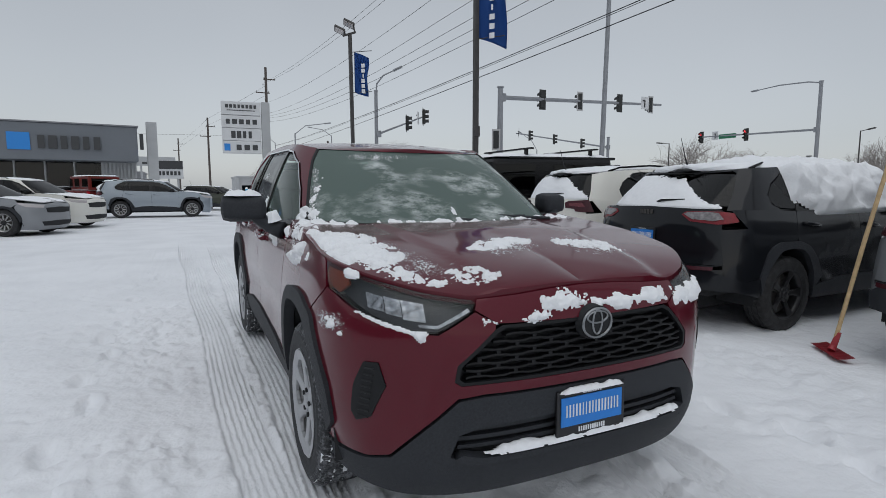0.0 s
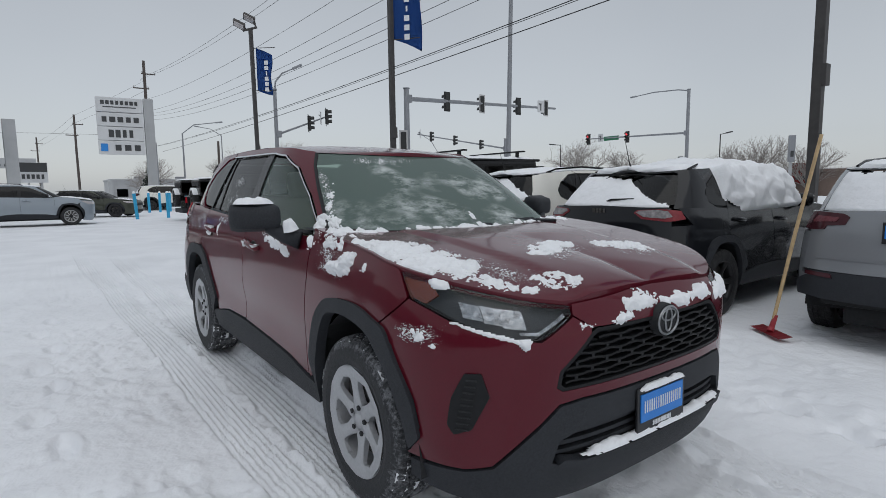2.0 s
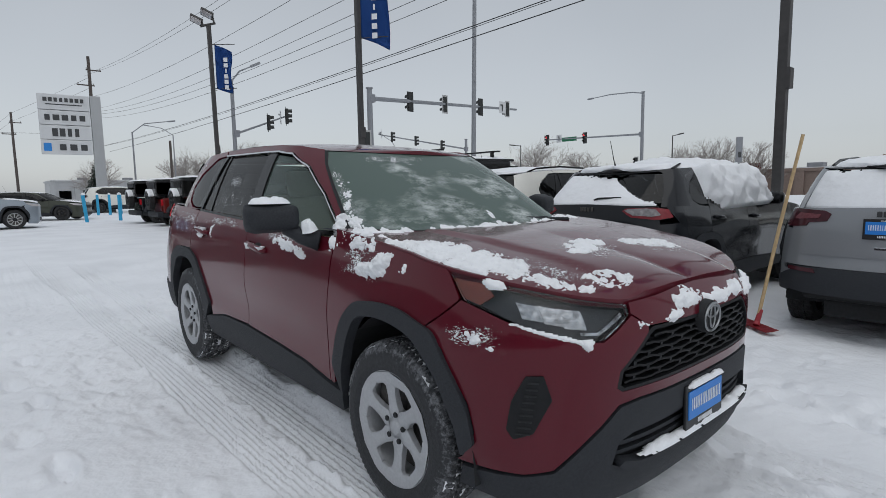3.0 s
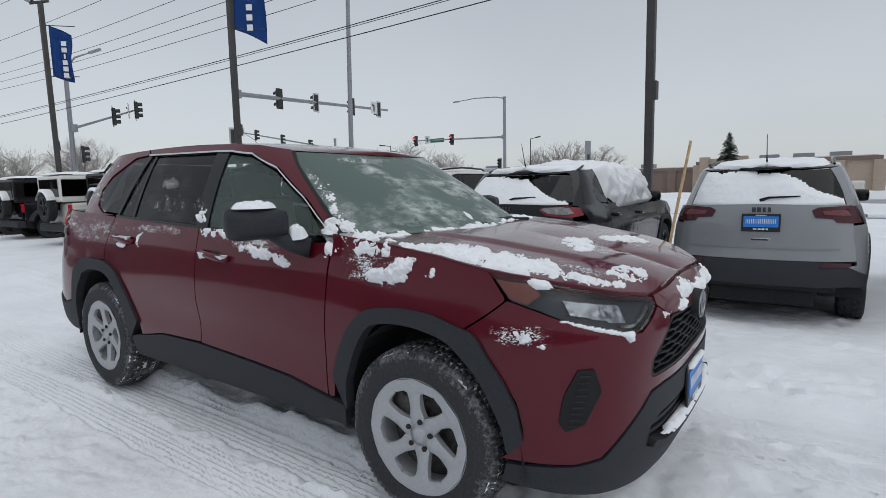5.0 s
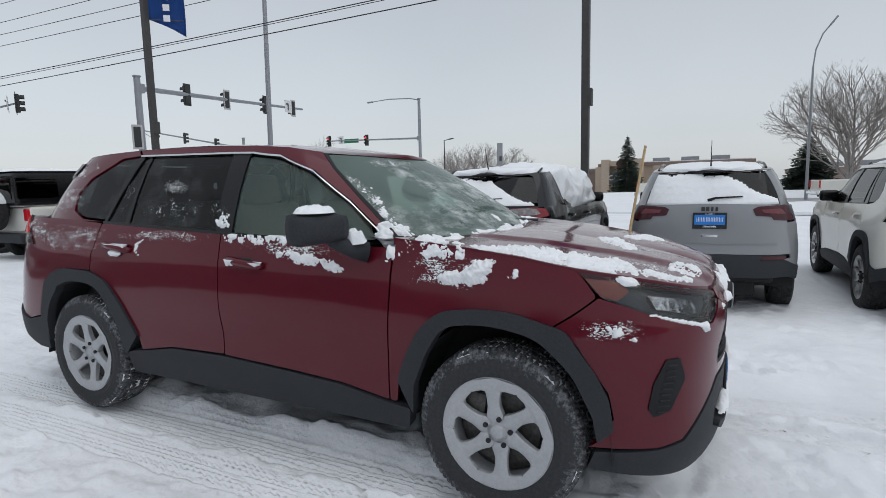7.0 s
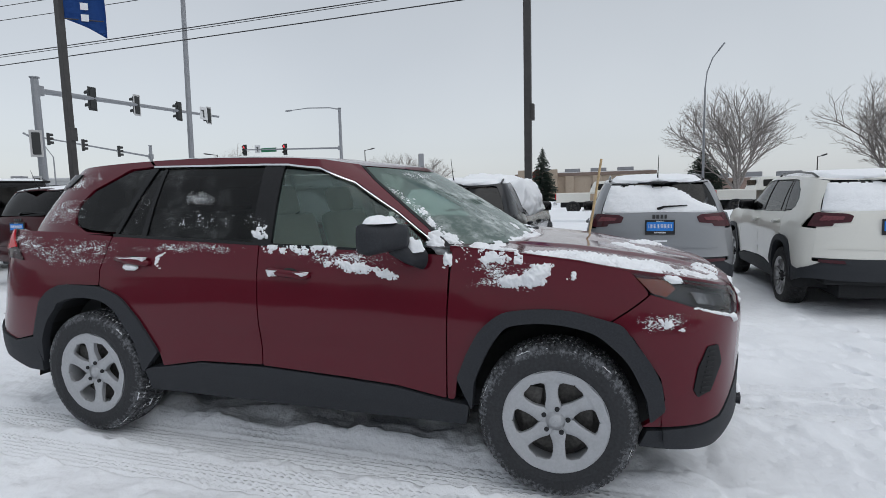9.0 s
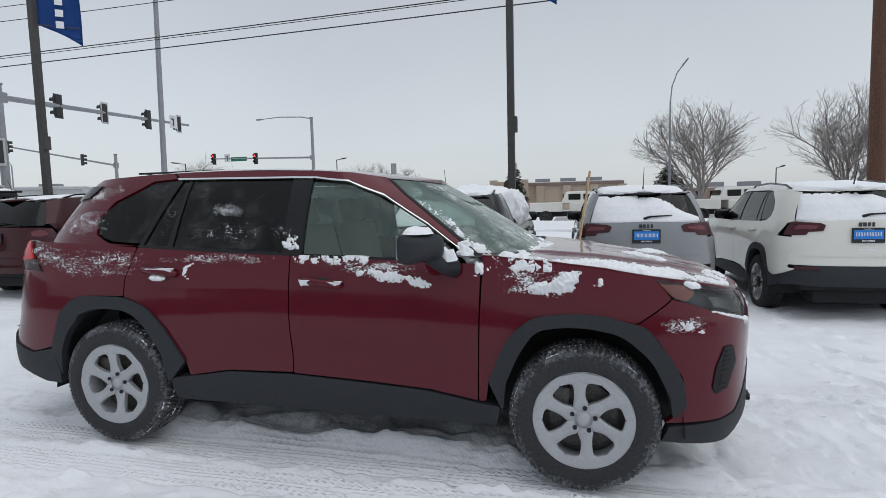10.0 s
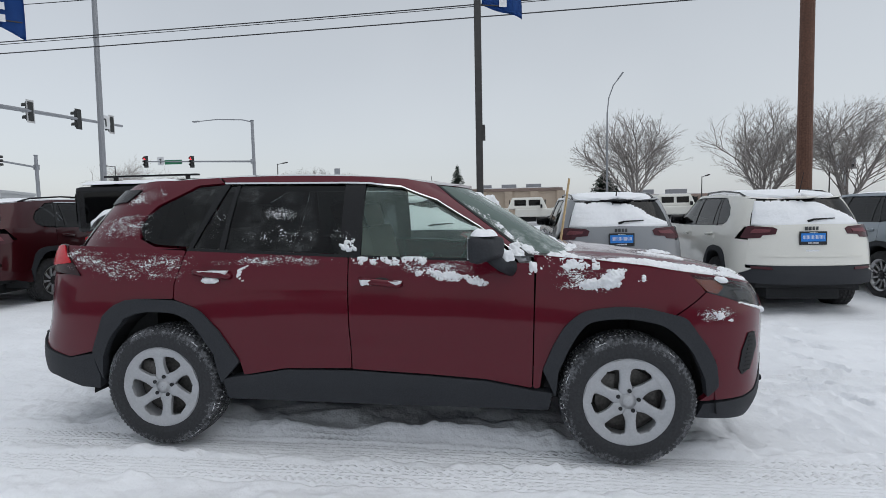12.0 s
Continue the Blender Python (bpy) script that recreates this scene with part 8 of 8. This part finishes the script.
def low_building(x, y, w, d, h, mat, label, rot=-90, bays=6, parapet=0.35, band=None, sign=False, units=3, windows=True):
    """A long flat-roofed block; local x along the front, front toward local -y."""
    root = thing("shop_building", pose(x, y, ZS - 0.2, 0, 0, rot), label, "building")
    bm = bmesh.new()
    box(bm, (0, d / 2, h / 2), (w, d, h))
    part("wall", bm, mat, root)
    bm = bmesh.new()
    box(bm, (0, d / 2, h + parapet / 2), (w + 0.4, d + 0.4, parapet), bevel=0.05)
    part("cornice", bm, band or mat, root)
    bm = bmesh.new()
    box(bm, (0, d / 2, h + parapet + 0.04), (w - 0.2, d - 0.2, 0.08))
    part("roof_snow", bm, M["packed"], root)
    for k in range(bays + 1):
        bm = bmesh.new()
        box(bm, (-w / 2 + w * k / bays, -0.12, h / 2), (0.9, 0.30, h), bevel=0.02)
        part("pier", bm, mat, root)
    if windows:
        for k in range(bays):
            bm = bmesh.new()
            box(bm, (-w / 2 + w * (k + 0.5) / bays, -0.03, 1.5), (w / bays * 0.5, 0.08, 1.6))
            win = part("window", bm, M["glass_shop"], root)
            bm = bmesh.new()
            box(bm, (-w / 2 + w * (k + 0.5) / bays, -0.06, 2.36), (w / bays * 0.55, 0.14, 0.12))
            part("lintel", bm, M["light_panel"], win)
    rnd = random.Random(int(w * 7 + x))
    for k in range(units):
        bm = bmesh.new()
        sx = rnd.uniform(1.5, 3.0)
        box(bm, (-w * 0.42 + 0.84 * w * (k + 0.5) / units, d * 0.4 + 0.6 * (k % 2), h + parapet + 0.32), (min(sx, 0.5 * w / units), 1.6, rnd.uniform(0.55, 0.8)), bevel=0.05)
        part("roof_unit", bm, M["haze_roof"], root)
    if sign:
        for px_ in (0.7, 4.1):
            bm = bmesh.new()
            box(bm, (-w * 0.5 + px_, -0.55, (h + 0.75) / 2), (0.85, 1.1, h + 0.75), bevel=0.03)
            part("entrance_pier", bm, mat, root)
        bm = bmesh.new()
        box(bm, (-w * 0.5 + 2.4, -0.50, h + 0.30), (2.6, 0.8, 0.55), bevel=0.03)
        part("entrance_lintel", bm, mat, root)
        bm = bmesh.new()
        rod(bm, (-w * 0.5 + 2.4, -0.98, h + 0.25), (-w * 0.5 + 2.4, -0.90, h + 0.25), 0.55, 0.55, 20)
        part("emblem", bm, M["orange_red"], root, "round red emblem over the entrance")
        bm = bmesh.new()
        box(bm, (-w * 0.5 + 2.4, -0.75, h * 0.62), (3.2, 0.3, 1.3), bevel=0.05)
        s = part("name_board", bm, M["sign_dark"], root, "dark board with pale lettering")
        cu = bpy.data.curves.new("lettering", "FONT")
        cu.body, cu.size, cu.extrude, cu.align_x, cu.align_y = "CASINO", 0.75, 0.02, "CENTER", "CENTER"
        t = new("lettering", cu)
        t.parent = s
        t.data.materials.append(M["white_mark"])
        t.matrix_basis = pose(-w * 0.5 + 2.4, -0.93, h * 0.62, 90, 0, 0)


low_building(58.5, 2.0, 14.6, 16, 3.2, M["stucco"], "long beige stucco shop building with a flat roof", bays=5, band=M["stucco_brown"], sign=True, units=4, windows=False)
low_building(64.0, 17.0, 16.0, 14, 2.8, M["stucco_brown"], "low brown stucco building beside the beige one", bays=4, units=1, windows=False)
low_building(62.0, -16.5, 13.0, 12, 2.2, M["brick"], "low brick building behind bare trees", bays=9, units=3)
low_building(70.0, 52.0, 26.0, 16, 3.8, M["light_panel"], "pale commercial building far along the street", bays=6, units=4)
low_building(52.0, 74.0, 22.0, 16, 4.6, M["light_panel"], "distant grey commercial building with a snowy roof", bays=5, rot=-60, units=2)
low_building(20.0, 128.0, 20.0, 14, 4.0, M["light_panel"], "very distant low pale building", rot=0, bays=5, units=2)
low_building(-22.0, 118.0, 28.0, 14, 4.5, M["haze_roof"], "very distant low grey building", rot=0, bays=5, units=2)


# ---- trees ----
def bare_tree(x, y, h, spread, seed, label, levels=5, thick=0.26, mat=None):
    """A leafless tree: forked stems, limbs that arch up and out, and fine twigs."""
    rnd = random.Random(seed)
    root = thing("bare_tree", pose(x, y, ZS - 0.2), label, "tree", "bare trees across the street")
    trunk, crown = bmesh.new(), bmesh.new()
    segs = []

    def grow(p, d, ln, r, lv):
        q = p
        n = 4 if lv < 3 else 3 if lv == 3 else 2
        for k in range(n):
            d = (d + Vector((rnd.uniform(-0.16, 0.16), rnd.uniform(-0.16, 0.16), rnd.uniform(-0.02, 0.14) if lv < 2 else rnd.uniform(-0.12, 0.12)))).normalized()
            e = q + d * ln / n
            segs.append((q.copy(), e.copy(), r * (1 - 0.5 * k / n), r * (1 - 0.5 * (k + 1) / n), lv))
            q = e
            if lv < levels and (k >= 1 or lv >= 5 or (lv == 1 and k == 0)):
                for _ in range(2):
                    az = rnd.uniform(0, 2 * math.pi)
                    side = Vector((math.cos(az), math.sin(az), rnd.uniform(-0.55, 0.35)))
                    nd = (d * rnd.uniform(0.8, 1.2) + side * spread * rnd.uniform(0.6, 1.05) + Vector((0, 0, 0.10))).normalized()
                    grow(q, nd, ln * rnd.uniform(0.50, 0.68), r * 0.5, lv + 1)
    base = Vector((0, 0, h * 0.16))
    segs.append((Vector((0, 0, 0)), base, thick, thick * 0.85, 0))
    stems = 5
    for s in range(stems):
        az = 2 * math.pi * s / stems + rnd.uniform(-0.4, 0.4)
        out = rnd.uniform(0.45, 1.05) if s else 0.05
        grow(base, Vector((math.cos(az) * out, math.sin(az) * out, 1)).normalized(), h * rnd.uniform(0.46, 0.60), thick * 0.45, 1)
    top_z = max(b.z for _, b, _, _, _ in segs)
    k_h = 1.12 * h / top_z
    wide = sorted(math.hypot(b.x, b.y) for _, b, _, _, _ in segs)[int(len(segs) * 0.985)]
    k_w = 0.62 * h / wide
    for a, b, r0, r1, lv in segs:
        a, b = Vector((a.x * k_w, a.y * k_w, a.z * k_h)), Vector((b.x * k_w, b.y * k_w, b.z * k_h))
        if lv >= 2 and (math.hypot(b.x, b.y) / (0.60 * h)) ** 2 + ((b.z - 0.52 * h) / (0.50 * h)) ** 2 > rnd.uniform(0.82, 1.12):
            continue
        bm = trunk if lv <= 1 else crown
        sides = 8 if lv == 0 else 5 if lv == 1 else 3
        q = (b - a).normalized().to_track_quat("Z", "Y")
        r0, r1 = max(r0, 0.005), max(r1, 0.004)
        A = [bm.verts.new(a + q @ Vector((r0 * math.cos(2 * math.pi * k / sides), r0 * math.sin(2 * math.pi * k / sides), 0))) for k in range(sides)]
        B = [bm.verts.new(b + q @ Vector((r1 * math.cos(2 * math.pi * k / sides), r1 * math.sin(2 * math.pi * k / sides), 0))) for k in range(sides)]
        for k in range(sides):
            bm.faces.new((A[k], A[(k + 1) % sides], B[(k + 1) % sides], B[k]))
    part("trunk", trunk, mat or M["bark"], root)
    tagged(part("crown", crown, mat or M["bark"], root), "fine leafless twigs")
    return root


def spruce(x, y, h, seed, label, r=1.6):
    rnd = random.Random(seed)
    root = thing("spruce_tree", pose(x, y, ZS - 0.2), label, "tree")
    bm = bmesh.new()
    rod(bm, (0, 0, 0), (0, 0, h), 0.16, 0.02, 8)
    part("trunk", bm, M["bark"], root)
    bm = bmesh.new()
    layers = 46
    for i in range(layers):
        t = i / layers
        z = h * (0.12 + 0.86 * t)
        rr = r * (1 - t) ** 0.85 + 0.06
        for k in range(int(16 - 8 * t)):
            az = rnd.uniform(0, 2 * math.pi)
            ln = rr * rnd.uniform(0.7, 1.12)
            for s in range(5):
                f = (s + 1) / 5
                c = Vector((math.cos(az) * ln * f, math.sin(az) * ln * f, z - 0.22 * ln * f + 0.05))
                side = Vector((-math.sin(az), math.cos(az), 0))
                w = 0.30 * ln * (1.1 - f) + 0.07
                for sg in (-1, 1):
                    v = [bm.verts.new(c + q) for q in (Vector((0, 0, 0.03)), side * sg * w + Vector((math.cos(az) * 0.10, math.sin(az) * 0.10, -0.10)), Vector((math.cos(az), math.sin(az), 0)) * ln * 0.24 + Vector((0, 0, -0.02)))]
                    bm.faces.new(v)
    part("crown", bm, M["needles"], root)


bare_tree(45.0, -10.3, 9.5, 0.75, 11, "large bare tree with a wide rounded crown", levels=6, thick=0.30)
bare_tree(42.0, -19.5, 9.5, 0.75, 23, "large bare tree with a dense winter crown", levels=6, thick=0.30)
bare_tree(40.0, -24.5, 8.9, 0.75, 31, "bare tree with spreading branches", levels=6, thick=0.26)
bare_tree(38.0, -31.5, 9.2, 0.75, 37, "bare tree at the far end of the row", levels=6, thick=0.26)
bare_tree(52.5, 42.5, 8.2, 0.9, 41, "bare tree beyond the crossing", levels=5, thick=0.22)
bare_tree(56.0, 38.5, 6.0, 0.9, 43, "small bare tree beyond the crossing", levels=5, thick=0.2)
bare_tree(62.0, 25.5, 7.0, 0.8, 47, "bare tree beside the low brown building", levels=5, thick=0.22)
bare_tree(63.0, 21.0, 6.2, 0.8, 53, "bare tree behind the low brown building", levels=5, thick=0.2)
bare_tree(66.0, 30.0, 6.5, 0.8, 57, "bare tree far behind the street", levels=5, thick=0.2)
bare_tree(26.0, 100.0, 8.0, 0.8, 59, "distant bare tree along the road", levels=4, thick=0.3)
bare_tree(34.0, 92.0, 8.5, 0.8, 61, "distant bare tree along the road", levels=4, thick=0.3)
bare_tree(16.0, 118.0, 8.5, 0.8, 67, "distant bare tree along the road", levels=4, thick=0.3)
bare_tree(28.0, 74.0, 8.5, 0.8, 71, "bare tree behind the signals", levels=5, thick=0.25)
bare_tree(22.0, 78.0, 8.0, 0.8, 73, "bare tree behind the signals", levels=5, thick=0.25)
spruce(53.6, 5.9, 6.1, 3, "dark green spruce behind the beige building", 1.5)
spruce(50.0, -8.6, 5.0, 5, "dark green conifer behind a bare tree", 2.3)
spruce(14.0, 105.0, 7.0, 7, "dark green conifer far along the road", 2.0)


# ---- vehicles on the street ----
def pickup(m, label, paint):
    """A crew-cab pickup; nose toward local -y."""
    root = thing("pickup_truck", m, label, "truck", "vehicles on the street")

    def blk(name, c, sz, mat, bev=0.05, lab="", taper=None):
        bm = bmesh.new()
        box(bm, c, sz, bevel=bev)
        if taper:
            for v in bm.verts:
                k = (v.co.z - c[2]) / sz[2] + 0.5
                v.co.y = c[1] + (v.co.y - c[1]) * (1 - taper * k)
                v.co.x *= 1 - 0.12 * k
        return part(name, bm, mat, root, lab)
    blk("body", (0, 0.55, 0.95), (1.95, 2.9, 0.50), paint, 0.08)
    blk("nose", (0, -0.65, 1.0), (1.93, 0.9, 0.48), paint, 0.10)
    blk("bed", (0, 3.35, 0.98), (1.95, 1.95, 0.56), paint, 0.05)
    blk("cab", (0, 1.25, 1.53), (1.80, 2.45, 0.72), paint, 0.10, taper=0.26)
    blk("windscreen", (0, 0.16, 1.52), (1.44, 0.05, 0.46), M["glass_other"], 0.01)
    blk("rear_window", (0, 2.33, 1.56), (1.30, 0.05, 0.36), M["glass_other"], 0.01)
    for s in (1, -1):
        for y in (0.82, 1.68):
            blk("side_window", (s * 0.845, y, 1.56), (0.05, 0.70, 0.36), M["glass_other"], 0.02)
        for y in (-0.15, 3.35):
            make_wheel("black", root, pose(s * -0.86, y, 0.40, 0, 0, 0 if s > 0 else 180) @ Matrix.Diagonal((1.1, 1.1, 1.1, 1)))
        blk("tail_lamp", (s * 0.90, 4.34, 1.05), (0.12, 0.06, 0.36), M["lens_red"], 0.02)
        blk("headlamp", (s * 0.78, -1.10, 1.05), (0.30, 0.06, 0.18), M["lens_white"], 0.02)
        blk("door_mirror", (s * 1.08, 0.42, 1.35), (0.22, 0.12, 0.22), M["gloss_black"], 0.03)
    blk("front_bumper", (0, -1.12, 0.62), (1.9, 0.18, 0.22), M["chrome"], 0.05)
    blk("rear_bumper", (0, 4.40, 0.62), (1.9, 0.18, 0.20), M["chrome"], 0.05)
    blk("underbody", (0, 1.6, 0.55), (1.2, 5.0, 0.30), M["gap"], 0.05)
    return root


pickup(pose(30.5, -1.8, ZS + 0.03, 0, 0, 0), "white crew-cab pickup on the slushy street", M["white"])
pickup(pose(30.0, -10.2, ZS + 0.03, 0, 0, 4), "white pickup with red tail lamps on the street", M["white"])


# ---- unseen wall added behind the camera, reflects as a dark band in the paint ----
bm = bmesh.new()
for k in range(9):
    box(bm, (-9.6 - 0.3 * (k % 2), -24.8 + 6.2 * k, 0.55 + 0.08 * ((k * 5) % 4)), (0.4, 6.2, 1.5 + ((k * 5) % 4) * 0.16))
tagged(part("reflection_wall", bm, M["wall_dark"]), "plain grey wall closing the far side of the lot", "wall", kind="structure")


# ---- snowy ground, one sheet to the horizon ----
def spaced(lo, hi, step, far_lo, far_hi, growth=1.22):
    a = list(np.arange(lo, hi + 1e-6, step))
    s, v = step, a[-1]
    while v < far_hi:
        s *= growth
        v += s
        a.append(v)
    s, v = step, a[0]
    while v > far_lo:
        s *= growth
        v -= s
        a.insert(0, v)
    return a


# wheel tracks: x = c + m * y, half width, depth, and the stretch of y that they run over
TRACKS = ((-0.81, 0.0, 0.115, 0.040, -3.4, 9.0), (0.81, 0.0, 0.115, 0.040, -3.4, 9.0), (-1.06, -0.030, 0.11, 0.024, -3.4, 12.0), (0.48, 0.05, 0.11, 0.026, -3.4, 2.0), (-0.42, 0.06, 0.11, 0.024, -3.4, 6.0))
PRINTS = [(0.35 + 0.36 * k, -1.75 - 0.13 * k + (0.11 if k % 2 else -0.11), 70) for k in range(8)] + [(1.55 + 0.10 * (k % 2), -1.1 + 0.42 * k, 5) for k in range(3)] + [(-1.9 - 0.12 * (k % 2), 4.6 - 0.55 * k, 175) for k in range(9)] + [(-2.9 + 0.4 * k, -1.9 + 0.1 * (k % 2), 80) for k in range(4)]


def ground_bm():
    def lines(dense, lo, hi, wide, fine):
        a, v = [], lo
        while v < hi:
            a.append(v)
            v += fine if any(p <= v <= q for p, q in dense) else wide
        return a
    xs = lines(((-1.95, -0.60), (0.35, 1.02)), -4.2, 4.6, 0.036, 0.0105)
    ys = lines(((-2.4, 4.6),), -2.8, 6.0, 0.045, 0.022)
    far = [v for v in spaced(0, 0, 0.06, -900, 900, 1.24)]
    xs = [xs[0] + v for v in far if v < 0] + xs + [xs[-1] + v for v in far if v > 0]
    ys = [ys[0] + v for v in far if v < 0] + ys + [ys[-1] + v for v in far if v > 0]
    vs = []
    for y in ys:
        for x in xs:
            flat = ground_z(x, y)
            near = max(0, 1 - max(0, math.hypot(x, y - 1) - 9) / 30)
            z = flat + 0.030 * near * fbm(Vector((x * 0.7, y * 0.7, 3)), 3)
            if -5.5 < x < 6.5 and -4 < y < 10:
                z += 0.020 * fbm(Vector((x * 2.6, y * 2.6, 9)), 3)
                t = fbm(Vector((x * 1.4 + 40, y * 1.4, 2)), 2)
                rough = min(1.0, max(0.15, 0.5 + 1.6 * t))
                z += rough * 0.030 * fbm(Vector((x * 8.5, y * 8.5, 5)), 3)
                for c, m, w, d, ya, yb in TRACKS:
                    if ya < y < yb:
                        cc = c + m * y + 0.015 * math.sin(y * 1.7 + c * 9)
                        k = abs(x - cc) / w
                        if k < 1.12:
                            f = min(1.0, (1.12 - k) / 0.09)
                            q = ((y * 21 + abs(x - cc) * 26) % 1)
                            rib = ((x - cc) / 0.034) % 1
                            bars = 0.006 * (1 if q < 0.5 else -1) * (1 if 0.25 < k else 0.3) + (0.009 if rib < 0.55 else -0.009)
                            worn = 0.75 + 0.9 * max(-0.4, min(0.6, fbm(Vector((x * 3, y * 1.1, 20 + c)), 2)))
                            z = z * (1 - 0.85 * f) + 0.85 * f * (flat - d * 0.55 + bars * max(0.1, worn))
                        elif k < 1.7:
                            z += 0.016 * (1.7 - k) / 0.58 * (0.6 + fbm(Vector((x * 12, y * 12, 1)), 2))
                for fx, fy, fa in PRINTS:
                    dx, dy = x - fx, y - fy
                    if abs(dx) < 0.3 and abs(dy) < 0.3:
                        ca, sa = math.cos(radians(fa)), math.sin(radians(fa))
                        e = math.hypot((dx * sa + dy * ca) / 0.16, (dx * ca - dy * sa) / 0.065)
                        if e < 1:
                            z -= 0.045 * min(1, (1 - e) * 3)
                        elif e < 1.6:
                            z += 0.012 * (1.6 - e) / 0.6
            if abs(x) < 0.74 and -0.75 < y < 3.5:
                e = min(1.0, (0.74 - abs(x)) / 0.10) * min(1.0, (y + 0.75) / 0.3) * min(1.0, (3.5 - y) / 0.3)
                z += 0.075 * e * (1 + 0.5 * fbm(Vector((x * 4, y * 3, 7)), 3))
            vs.append((x, y, z))
    nx = len(xs)
    fs = []
    for j in range(len(ys) - 1):
        for i in range(nx - 1):
            k = j * nx + i
            fs.append((k, k + 1, k + 1 + nx, k + nx))
    me = bpy.data.meshes.new("ground")
    me.from_pydata(vs, [], fs)
    for p in me.polygons:
        p.use_smooth = True
    return me


def ground_material():
    m = snow_material("lot_snow", (0.84, 0.855, 0.885), 0.65, 17)
    n, l = m.node_tree.nodes, m.node_tree.links
    for nd in n:
        if nd.type == "BUMP":
            nd.inputs["Distance"].default_value = 0.022
    b = n["Principled BSDF"]
    tc = n.new("ShaderNodeTexCoord")
    big = n.new("ShaderNodeTexNoise")
    big.inputs["Scale"].default_value, big.inputs["Detail"].default_value = 0.9, 7
    l.new(tc.outputs["Object"], big.inputs["Vector"])
    ramp = n.new("ShaderNodeValToRGB")
    ramp.color_ramp.elements[0].position, ramp.color_ramp.elements[0].color = 0.30, (0.765, 0.78, 0.81, 1)
    ramp.color_ramp.elements[1].position, ramp.color_ramp.elements[1].color = 0.62, (0.850, 0.865, 0.895, 1)
    l.new(big.outputs["Fac"], ramp.inputs["Fac"])
    l.new(ramp.outputs[0], b.inputs["Base Color"])
    return m


gm = ground_bm()
gm.materials.append(ground_material())
tagged(new("ground", gm), "trodden white snow with tyre tracks over a parking lot", "ground", kind="structure")
